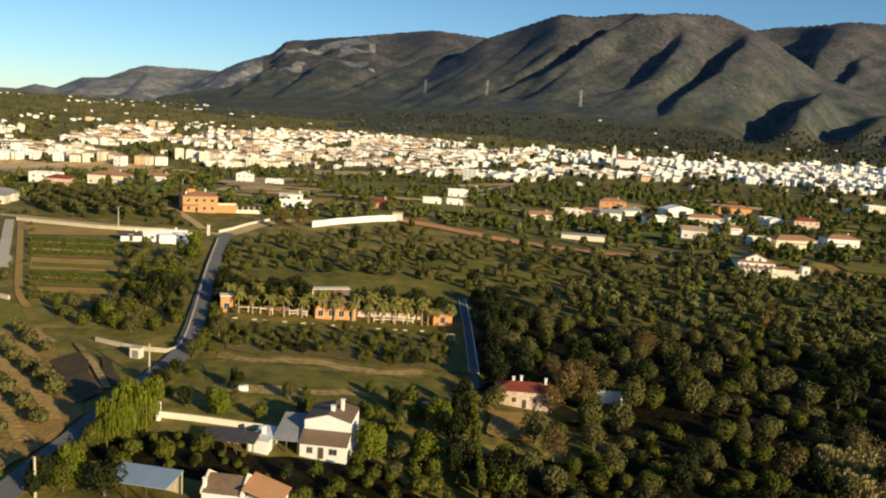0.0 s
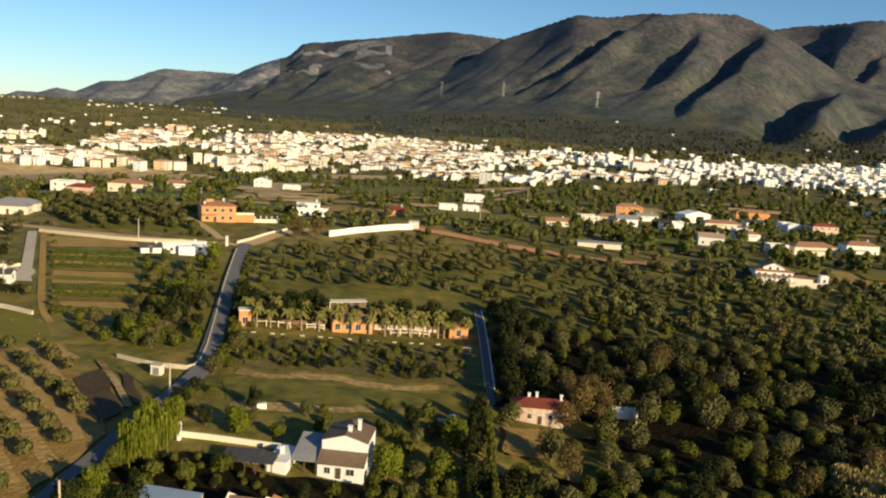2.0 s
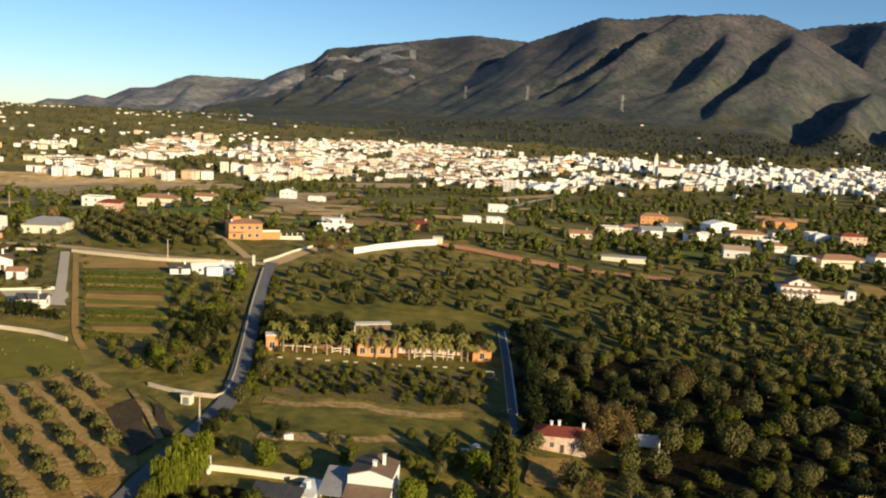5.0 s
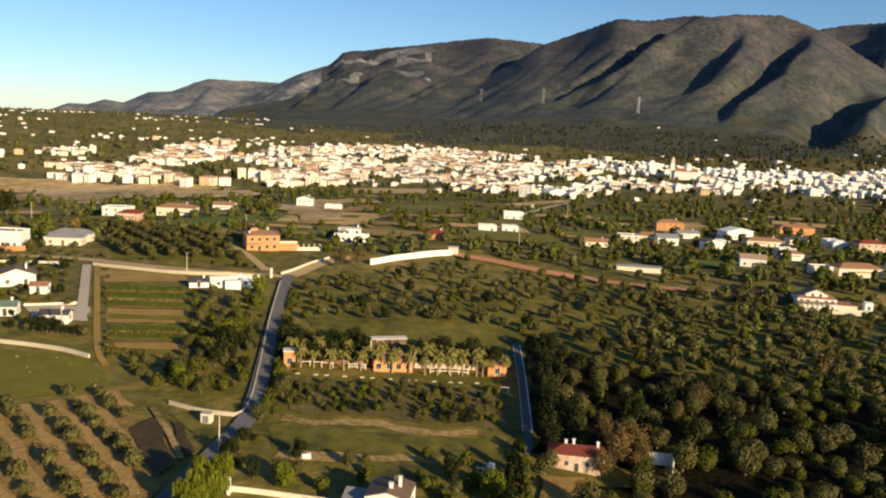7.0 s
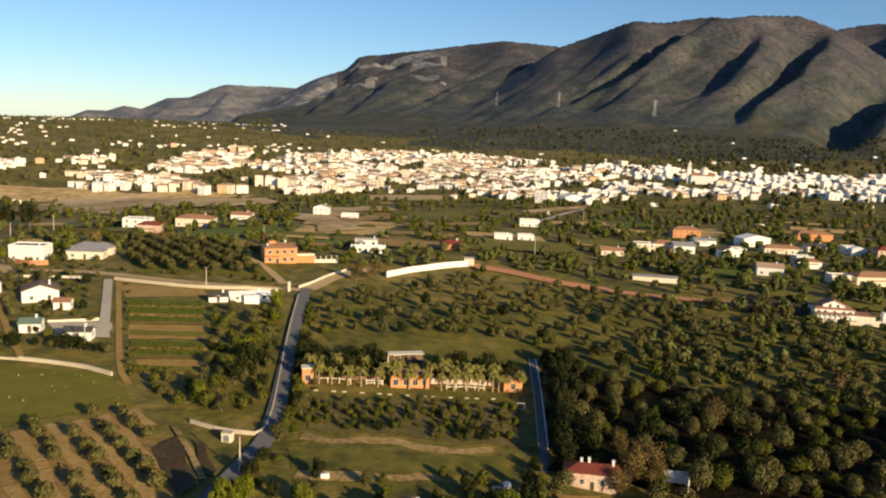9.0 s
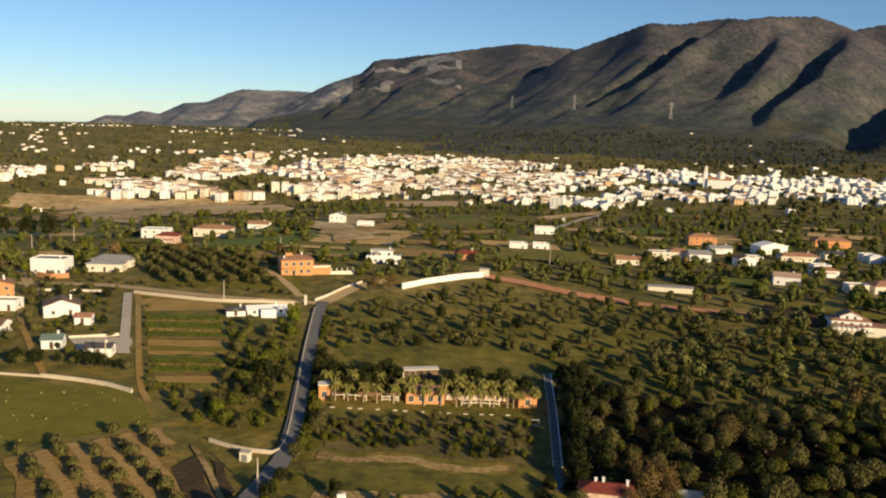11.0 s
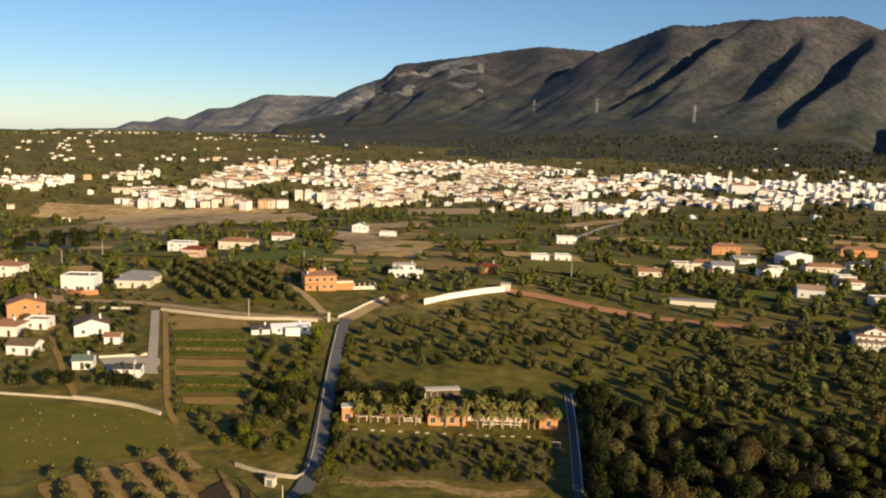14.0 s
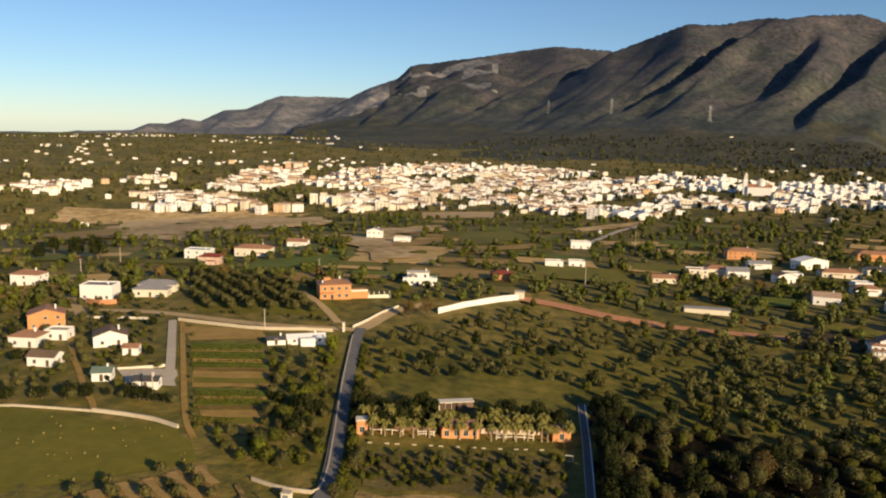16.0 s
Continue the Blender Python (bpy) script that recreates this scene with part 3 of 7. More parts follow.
# the tree belt's shade is put into these two dark soil patches
drape("field", keep_clear([(-59.0, 146.0), (-56.2, 151.8), (-45.2, 132.5), (-47.6, 126.0)]), M_SHADESOIL, 0.5, 1.6, label="dark freshly dug plot beside the olives", ragged=1.3)
drape("field", keep_clear([(-53.0, 150.8), (-50.0, 148.8), (-43.6, 137.4), (-45.0, 135.8)]), M_SHADESOIL, 0.47, 1.6, label="dark damp strip of earth by the lane", ragged=0.8)
drape("field", [(-122.1, 276.7), (-89.4, 277.5), (-85.7, 265.8), (-110.0, 258.5)], M_STUBBLE, 0.12, label="dry grass verge below the track")
drape("field", [(-31.9, 162.0), (13.5, 169.4), (14.4, 166.8), (-32.6, 157.6)], M_BANK, 0.16, 2, "pale dry earth bank across the garden", ragged=2.2)
drape("field", keep_clear([(-33.7, 153.5), (17.2, 166.4), (15.2, 156.2), (-30.5, 144.1)]), M_MEADOW, 0.12, label="shaded strip of green lawn")
drape("field", [(-29.4, 144.3), (-1.6, 150.1), (0.8, 147.3), (-29.8, 140.9)], M_BANK, 0.15, 2, "pale earth edge below the lawn", ragged=1.8)
drape("field", [(-168.9, 400.1), (-88.8, 357.4), (-64.9, 305.9), (-124.4, 298.4)], M_GRASS, 0.1, label="grassy olive orchard floor")
drape("field", keep_clear([(-463.7, 784.1), (-256.9, 776.4), (-226.5, 901.1), (-500.2, 847.4)]), M_FALLOW, 0.6, 9, label="dry fallow field below the town", ragged=24)
drape("field", keep_clear([(-352.6, 681.8), (-305.6, 713.8), (-268.6, 615.0), (-302.3, 587.6)]), M_FALLOW, 0.5, 7, label="bare yellow field beside the houses", ragged=14)
drape("field", keep_clear([(-103.1, 529.8), (-42.8, 514.7), (-42.8, 439.0), (-92.3, 456.3)]), M_FALLOW, 0.5, 6, label="small dry terraced field", ragged=9)
drape("field", [(-51.0, 670.4), (39.0, 625.5), (35.0, 554.9), (-46.4, 512.9)], M_GRASS, 0.5, 12, label="green terraced field among the orchards")
drape("field", keep_clear([(-309.9, 622.0), (-242.1, 568.1), (-332.7, 769.9), (-394.0, 781.0)]), M_FALLOW, 0.75, 8, label="pale bare field below the town", ragged=20)
drape("field", keep_clear([(-91.0, 435.8), (-48.3, 453.0), (-33.8, 533.1), (-94.6, 526.9)]), M_DRY, 0.5, 10, label="dry brown terraces above the orange villa")
drape("field", keep_clear([(-89.5, 834.2), (-11.6, 842.1), (-12.9, 917.3), (-98.0, 911.9)]), M_TRACK, 0.7, 12, label="pale yard at the edge of town")
drape("field", [(122.2, 315.8), (148.8, 316.1), (159.9, 349.3), (135.9, 350.6)], M_SHADESOIL, 0.4, 6, label="dark ploughed plot beside the villa")
drape("field", [(-155.3, 545.2), (-106.8, 528.6), (-86.0, 459.0), (-130.1, 431.9)], M_CROP, 0.5, 12, label="bright green plot beyond the orange villa")

drape("field", keep_clear([(-143.5, 428.8), (-103.5, 468.1), (-90.6, 426.9), (-134.7, 388.1)]), M_CROP, 1.05, 7, "wide bright green plot below the cream farmhouse", ragged=6)
drape("field", keep_clear([(-143.7, 533.1), (-120.0, 520.1), (-104.4, 477.5), (-127.7, 477.9)]), M_CROP, 1.1, 7, "small bright green plot behind the farm", ragged=4)
drape("field", keep_clear([(-134.7, 637.4), (-89.1, 651.3), (-54.3, 474.3), (-81.8, 449.5)]), M_FALLOW, 1.15, 8, "brown fallow slope in the orchards", ragged=9)
drape("field", keep_clear([(-120.6, 708.6), (-57.3, 761.6), (-49.7, 704.3), (-106.5, 641.7)]), M_FALLOW, 1.2, 8, "long tan terrace below the town", ragged=6)
drape("field", keep_clear([(-83.0, 575.2), (-40.6, 643.6), (-35.5, 599.3), (-76.2, 530.2)]), M_STUBBLE, 1.25, 7, "tan terrace of dry stubble in the orchards", ragged=5)
drape("field", keep_clear([(-34.4, 547.7), (21.3, 598.4), (21.4, 562.0), (-32.1, 512.0)]), M_STUBBLE, 1.3, 7, "dry stubble terrace between green plots", ragged=4)
drape("field", keep_clear([(-43.2, 683.3), (22.5, 723.9), (21.8, 613.8), (-35.9, 571.6)]), M_GRASS, 1.0, 8, "green terraced meadow below the factory", ragged=6)
drape("field", keep_clear([(69.2, 754.7), (142.8, 828.0), (139.8, 792.5), (63.2, 713.7)]), M_FALLOW, 1.35, 8, "pale bare ground in front of the factory", ragged=5)
drape("field", keep_clear([(-381.7, 750.1), (-206.3, 856.6), (-164.2, 751.4), (-302.2, 612.6)]), M_FALLOW, 1.4, 10, "broad tan fallow field below the town", ragged=22)
drape("field", keep_clear([(-411.3, 654.4), (-369.9, 715.4), (-303.8, 594.9), (-331.3, 526.9)]), M_STUBBLE, 1.45, 9, "dry grass field at the valley's edge", ragged=14)
FARM_TRACK = [(66.7, 621.3), (87.0, 678.7), (106.6, 733.3), (131.6, 776.3)]
ribbon("road", FARM_TRACK, 6.0, M_CONCRETE, 1.5, "pale concrete farm track up to the factory")
clear_line(FARM_TRACK, 6)
# small fields and terraces across the valley floor
FR = random.Random(404)
for k in range(110):
    az, r = FR.uniform(-36, 36), FR.uniform(375, 860)
    if -6 < az < 2 and r < 400:
        continue
    w, d, tilt = FR.uniform(18, 60), FR.uniform(10, 34), radians(FR.uniform(-14, 14) - az * 0.6)
    cx, cy = r * math.sin(radians(az)), r * math.cos(radians(az))
    ux, uy = math.cos(tilt), math.sin(tilt)
    q = [(cx + ux * a * w / 2 - uy * b * d / 2, cy + uy * a * w / 2 + ux * b * d / 2) for a, b in ((-1, -1), (1, -1), (1, 1), (-1, 1))]
    m, label = FR.choice([(M_STUBBLE, "small dry yellow field on the valley floor"), (M_GRASS, "small green field on the valley floor"), (M_GRASS, "small green field on the valley floor"), (M_CROP, "bright green plot on the valley floor"), (M_DRY, "pale bare terrace on the valley floor")])
    if FR.random() < 0.75:
        keep_clear(q)
    drape("field", q, m, 0.35 + 0.006 * k, 9, label)

# shade under the trees is put into these near-black earth sheets
M_TREESHADE = material("tree_shade_earth", [(0.006, 0.005, 0.002), (0.012, 0.010, 0.004), (0.027, 0.022, 0.008)], 4, bump=0.5, gloss=0.06)
drape("field", [(23.8, 162.8), (30.6, 235.8), (169.8, 196.9), (121.8, 136.7)], M_TREESHADE, 0.3, 5, "dark shaded earth under the dense grove", ragged=4.0)
drape("field", [(21.5, 128.6), (135.0, 153.2), (92.7, 100.6), (16.7, 92.6)], M_TREESHADE, 0.36, 4, "dark damp earth under citrus trees", ragged=3.0)
drape("field", [(36.0, 150.0), (58.0, 153.5), (124.0, 140.0), (60.0, 136.0)], M_TREESHADE, 0.44, 4, "dark shaded earth beside the red-roofed house", ragged=3.0)
drape("field", [(-41.5, 107.8), (-31.8, 120.6), (-14.4, 115.2), (-7.9, 102.1)], M_TREESHADE, 0.18, 3, "dark damp earth between the sheds and hedges", ragged=2.5)

drape("field", [(-14.4, 115.2), (-1.6, 120.3), (15.9, 105.0), (-17.2, 95.2)], M_TREESHADE, 0.22, 3, "dark damp earth under the garden trees", ragged=2.5)
M_BEDS = material("garden_earth", [(0.070, 0.060, 0.016), (0.125, 0.100, 0.030), (0.205, 0.150, 0.055)], 2.5, bump=0.4)
drape("field", [(-35.0, 183.7), (20.6, 200.5), (16.9, 171.9), (-31.7, 164.8)], M_BEDS, 0.2, 3, "dark earth of the garden beds below the palms", ragged=1.5)
# roads and tracks
MAIN = [(-45.6, 88.0), (-44.8, 96.7), (-44.4, 102.0), (-43.5, 109.0), (-42.6, 115.0), (-41.9, 121.4), (-41.0, 130.0), (-39.6, 140.0), (-38.5, 149.2), (-38.2, 156.8), (-39.6, 171.6), (-43.2, 196.8), (-48.9, 237.5), (-53.5, 276.2), (-54.3, 290.2)]
ribbon("road", MAIN, 4.0, M_ASPHALT, 0.62, "narrow worn asphalt lane between walls")
clear_line(MAIN, 3.6)
LANE_R = [(-55.6, 287.3), (-52.1, 297.3), (-48.4, 312.4), (-42.9, 326.0), (-32.2, 338.5)]
ribbon("road", LANE_R, 5.5, M_TRACK, 0.32, "pale dusty lane past the white wall")
clear_line(LANE_R, 4)
LANE_L = [(-55.4, 287.4), (-61.3, 287.3), (-76.7, 283.3), (-91.5, 283.9), (-111.6, 287.6), (-129.5, 292.4), (-149.1, 295.5), (-182.8, 294.1)]
ribbon("road", LANE_L, 5.0, M_TRACK, 0.31, "pale dusty lane between fields and orchard")
clear_line(LANE_L, 4)
DRIVE = [(-128.0, 283.6), (-116.8, 256.9), (-108.0, 235.7), (-103.3, 223.9)]
ribbon("road", DRIVE, 3.0, M_CONCRETE, 0.33, "grey concrete driveway")
clear_line(DRIVE, 4)
drape("pavement", keep_clear([(-121.2, 226.4), (-103.1, 228.1), (-97.0, 214.6), (-112.6, 213.1)]), M_CONCRETE, 0.25, 4, "pale concrete yard beside the sheds", "yard")
PATH = [(-124.4, 284.1), (-100.9, 229.0), (-85.5, 193.4), (-77.6, 179.7)]
ribbon("road", PATH, 1.8, M_STUBBLE, 0.2, "dusty footpath between fields")
clear_line(PATH, 2)
PATH2 = [(-160.0, 268.0), (-151.4, 251.5), (-139.5, 232.5), (-131.0, 220.5), (-122.5, 207.9), (-113.3, 195.7), (-110.7, 191.0)]
clear_line(PATH2, 1.8)
ribbon("road", PATH2, 1.8, M_STUBBLE, 0.3, "dirt path down to the pasture")
TRACK_N = [(-241.1, 387.3), (-198.0, 331.2), (-167.7, 287.6)]
ribbon("road", TRACK_N, 4, M_TRACK, 0.2, "dusty side track between houses")
TRACK_O = [(-92.0, 343.3), (-77.1, 319.5), (-64.6, 295.2)]
ribbon("road", TRACK_O, 3.5, M_TRACK, 0.2, "pale dirt drive up to the orange villa")
clear_line(TRACK_O, 3)
EDGE_PATH = [(-45.0, 134.4), (-50.6, 144.6), (-54.4, 150.8), (-58.4, 157.0)]
ribbon("road", EDGE_PATH, 1.3, M_BANK, 0.5, "dry grass strip between dark plots", "path")
CHANNEL = [(26.8, 238.0), (26.1, 217.0), (25.1, 197.5), (23.5, 173.0), (22.4, 160.0)]
ribbon("road", CHANNEL, 2.0, M_ASPHALT, 0.3, "shaded concrete lane beside the palm garden")
clear_line(CHANNEL, 2.4)
wall_along("lane_kerb", [(27.9, 238.0), (27.2, 217.0), (26.2, 197.5), (24.6, 173.0)], 0.45, 0.3, M_WHITE, "low white kerb wall along the shaded lane")
wall_along("lane_kerb", [(25.7, 238.0), (25.0, 217.0), (24.0, 197.5), (22.4, 173.0)], 0.4, 0.2, M_CONCRETE, "low pale kerb wall beside the garden")
REDBANK = [(9.1, 358.0), (28.4, 352.2), (48.1, 343.1), (69.8, 337.0), (89.3, 335.3), (126.6, 328.5)]
ribbon("road", REDBANK[:4], 8.5, M_REDDIRT, 0.5, "broad red earth bank above the olive slope", "track")
ribbon("road", REDBANK, 6.0, M_REDDIRT, 0.45, "red earth track across the olive slope", "track")
clear_line(REDBANK, 6)
drape("pavement", keep_clear([(24.1, 150.2), (33.6, 151.8), (30.9, 137.5), (23.6, 134.9)]), M_OLIVESOIL, 0.55, 2, "bare earth yard before the red-roofed house", "yard", ragged=2.6)
wall_along("stone_wall", [(-110.5, 190.3), (-102.0, 189.9), (-91.9, 188.3), (-84.1, 185.2)], 1.0, 0.6, M_STONE, "low pale stone wall along the pasture")
wall_along("stone_wall", [(-141.3, 189.4), (-122.6, 190.0), (-110.6, 190.3)], 0.6, 0.5, M_STONE, "low dry-stone edge above the pasture")
wall_along("roadside_wall", [(-56.1, 160.7), (-49.8, 158.2), (-42.9, 157.2), (-40.0, 159.0), (-40.5, 170.4), (-44.0, 194.0), (-49.9, 233.6), (-55.8, 279.5)], 0.9, 0.35, M_CONCRETE, "low pale wall following the asphalt lane")
wall_along("yard_wall", [(-120.4, 224.3), (-113.0, 227.4), (-107.6, 230.4)], 0.9, 0.3, M_CREAM, "pale low wall along the concrete yard")
wall_along("lane_wall", [(-58.0, 291.0), (-54.2, 302.5), (-50.4, 316.0), (-45.0, 328.5)], 1.1, 0.35, M_CREAM, "low cream wall along the dusty lane")
wall_along("boundary_wall", [(-27.2, 324.0), (-17.2, 336.4), (-5.1, 347.0), (7.7, 357.0)], 2.6, 0.4, M_WHITE, "long whitewashed boundary wall")
wall_along("retaining_wall", [(-177.1, 309.1), (-169.0, 305.5), (-163.4, 308.5)], 2.0, 0.5, M_REDDIRT, "brown earth bank wall under the white warehouse")
wall_along("retaining_wall", [(-167.6, 282.2), (-153.0, 283.9), (-137.7, 284.2)], 0.9, 0.4, M_CREAM, "pale garden wall above the cottages")
wall_along("retaining_wall", [(-125.8, 284.0), (-108.7, 280.0), (-89.4, 277.5), (-64.1, 282.6)], 1.2, 0.5, M_STONE, "pale retaining wall below the dusty lane")


# ---- houses ----
def window(parent, x, y, z, w, h, facing, glass_depth=0.12):
    """A framed window in a wall that faces -y, +y, -x or +x."""
    bm = box_bm(-w / 2 - 0.09, w / 2 + 0.09, -0.05, 0.05, h, h + 0.10)
    box_bm(-w / 2 - 0.14, w / 2 + 0.14, -0.10, 0.05, -0.10, 0.0, bm=bm)
    box_bm(-w / 2 - 0.09, -w / 2, -0.05, 0.05, 0, h, bm=bm)
    box_bm(w / 2, w / 2 + 0.09, -0.05, 0.05, 0, h, bm=bm)
    box_bm(-0.03, 0.03, -0.03, 0.03, 0, h, bm=bm)
    turn = {"-y": 0, "+y": 180, "-x": -90, "+x": 90}[facing]
    f = part("window", bm, M_FRAME, parent)
    f.matrix_basis = pose(x, y, z, 0, 0, turn)
    part("pane", box_bm(-w / 2, w / 2, -0.02, 0.04, 0, h), M_GLASS, f)
    return f


def door(parent, x, y, z, w, h, facing, mat=None):
    turn = {"-y": 0, "+y": 180, "-x": -90, "+x": 90}[facing]
    bm = box_bm(-w / 2 - 0.1, -w / 2, -0.06, 0.05, 0, h)
    box_bm(w / 2, w / 2 + 0.1, -0.06, 0.05, 0, h, bm=bm)
    box_bm(-w / 2 - 0.1, w / 2 + 0.1, -0.06, 0.05, h, h + 0.12, bm=bm)
    f = part("door", bm, M_FRAME, parent)
    f.matrix_basis = pose(x, y, z, 0, 0, turn)
    part("door_leaf", box_bm(-w / 2, w / 2, -0.03, 0.04, 0, h), mat or M_DARKWOOD, f)
    return f


def walls_bm(w, d, h, bm=None, x=0, y=0, z=0):
    return box_bm(x - w / 2, x + w / 2, y - d / 2, y + d / 2, z - 1.5, z + h, bm=bm)


def gable_roof(parent, w, d, h, rise, mat, x=0, y=0, over=0.4, along="x", label=""):
    """A pitched roof with its ridge along x or y."""
    t = 0.18
    a, b = (d, w) if along == "x" else (w, d)
    e = over * rise / (a / 2)
    bm = prism_bm([(-a / 2 - over, h - e), (-a / 2 - over, h - e + t), (0, h + rise + t), (a / 2 + over, h - e + t), (a / 2 + over, h - e), (0, h + rise)], (-b / 2 - over, b / 2 + over))
    r = part("roof", bm, mat, parent, label)
    r.matrix_basis = pose(x, y, 0, 0, 0, 90 if along == "x" else 0)
    return r


def gable_ends(w, d, h, rise, bm, x=0, y=0, along="x"):
    if along == "y":
        prism_bm([(x - w / 2, h), (x, h + rise), (x + w / 2, h)], (y - d / 2, y + d / 2), bm)
    else:
        tmp = prism_bm([(-d / 2, h), (0, h + rise), (d / 2, h)], (-w / 2, w / 2))
        bmesh.ops.rotate(tmp, verts=tmp.verts[:], matrix=Matrix.Rotation(math.pi / 2, 3, "Z"))
        bmesh.ops.translate(tmp, verts=tmp.verts[:], vec=(x, y, 0))
        me = bpy.data.meshes.new("tmp")
        tmp.to_mesh(me)
        tmp.free()
        bm.from_mesh(me)
        bpy.data.meshes.remove(me)
    return bm


def hip_roof(parent, w, d, h, rise, mat, x=0, y=0, over=0.4, label=""):
    bm = bmesh.new()
    W, D = w / 2 + over, d / 2 + over
    if w >= d:
        ridge = [(-(W - D), 0), (W - D, 0)]
    else:
        ridge = [(0, -(D - W)), (0, D - W)]
    lo = [bm.verts.new((x + sx * W, y + sy * D, h - 0.05)) for sx, sy in ((-1, -1), (1, -1), (1, 1), (-1, 1))]
    ev = [bm.verts.new((x + sx * W, y + sy * D, h + 0.12)) for sx, sy in ((-1, -1), (1, -1), (1, 1), (-1, 1))]
    r = [bm.verts.new((x + px, y + py, h + rise)) for px, py in ridge]
    bm.faces.new(lo[::-1])
    for k in range(4):
        bm.faces.new((lo[k], lo[(k + 1) % 4], ev[(k + 1) % 4], ev[k]))
    if w >= d:
        for f in ((ev[0], ev[1], r[1], r[0]), (ev[1], ev[2], r[1]), (ev[2], ev[3], r[0], r[1]), (ev[3], ev[0], r[0])):
            bm.faces.new(f)
    else:
        for f in ((ev[0], ev[1], r[0]), (ev[1], ev[2], r[1], r[0]), (ev[2], ev[3], r[1]), (ev[3], ev[0], r[0], r[1])):
            bm.faces.new(f)
    return part("roof", bm, mat, parent, label)


def flat_roof(parent, w, d, h, mat, x=0, y=0, label=""):
    """A flat roof with a raised parapet."""
    bm = box_bm(x - w / 2 + 0.15, x + w / 2 - 0.15, y - d / 2 + 0.15, y + d / 2 - 0.15, h, h + 0.06)
    r = part("roof", bm, mat, parent, label)
    t, u = 0.2, 0.55
    for nm, b in (("parapet", (x - w / 2 - 0.02, x + w / 2 + 0.02, y - d / 2 - 0.02, y - d / 2 + t)), ("parapet", (x - w / 2 - 0.02, x + w / 2 + 0.02, y + d / 2 - t, y + d / 2 + 0.02)),
                  ("parapet", (x - w / 2 - 0.02, x - w / 2 + t, y - d / 2 + t, y + d / 2 - t)), ("parapet", (x + w / 2 - t, x + w / 2 + 0.02, y - d / 2 + t, y + d / 2 - t))):
        part(nm, box_bm(b[0], b[1], b[2], b[3], h + 0.002, h + u), M_WHITE, parent)
    return r


def chimney(parent, x, y, z, h=1.4, w=0.55, mat=None):
    c = part("chimney", box_bm(x - w / 2, x + w / 2, y - w / 2, y + w / 2, z - 0.8, z + h, 0.03), mat or M_WHITE, parent)
    part("chimney_cap", box_bm(x - w / 2 - 0.1, x + w / 2 + 0.1, y - w / 2 - 0.1, y + w / 2 + 0.1, z + h + 0.003, z + h + 0.14), mat or M_WHITE, c)
    return c


def simple_house(x, y, w, d, h, roof, wall, tile, turn=0, label="", category="house", storeys=1, name="house", rise=None, group="", win=True, with_chimney=False, annex=None, sink=0.0):
    """A plain rural house: body, roof, windows on all sides, a door."""
    e = thing(name, x, y, None, turn, label, category, group, sink=sink)
    rise = rise or min(w, d) * 0.22
    bm = walls_bm(w, d, h)
    if roof == "gable":
        gable_ends(w, d, h, rise, bm, along="x")
    elif roof == "gable_y":
        gable_ends(w, d, h, rise, bm, along="y")
    part("wall", bm, wall, e)
    if roof == "gable":
        gable_roof(e, w, d, h, rise, tile)
    elif roof == "gable_y":
        gable_roof(e, w, d, h, rise, tile, along="y")
    elif roof == "hip":
        hip_roof(e, w, d, h, rise, tile)
    else:
        flat_roof(e, w, d, h, tile)
    sh = h / storeys
    if win:
        for s in range(storeys):
            n = max(1, int(w / 3.9))
            pick = random.Random(int(x * 10) + s)
            for k in range(n):
                if pick.random() < 0.2 and k != n // 2:
                    continue
                px = (k + 0.5) / n * w - w / 2 + pick.uniform(-0.3, 0.3)
                if s == 0 and k == n // 2:
                    door(e, px, -d / 2, 0.05, 1.0, 2.1, "-y")
                else:
                    window(e, px, -d / 2, s * sh + 0.95, 1.0, 1.15, "-y")
            for k in range(max(1, int(d / 4.5)) if win is True else 0):
                py = (k + 0.5) / max(1, int(d / 4.5)) * d - d / 2
                window(e, -w / 2, py, s * sh + 0.95, 0.9, 1.1, "-x")
                window(e, w / 2, py, s * sh + 0.95, 0.9, 1.1, "+x")
    if with_chimney:
        chimney(e, w * 0.25, 0, h + (rise if roof != "flat" else 0) * 0.8, 1.1)
    if annex:
        ax, aw, ad, ah = annex
        part("annex", box_bm(ax - aw / 2, ax + aw / 2, -d / 2 - ad, -d / 2 - 0.003, -1.5, ah), wall, e)
        part("annex_roof", box_bm(ax - aw / 2 - 0.2, ax + aw / 2 + 0.2, -d / 2 - ad - 0.3, -d / 2 - 0.01, ah + 0.003, ah + 0.15), tile, e)
    clear_disc(x, y, max(w, d) * 0.62)
    return e


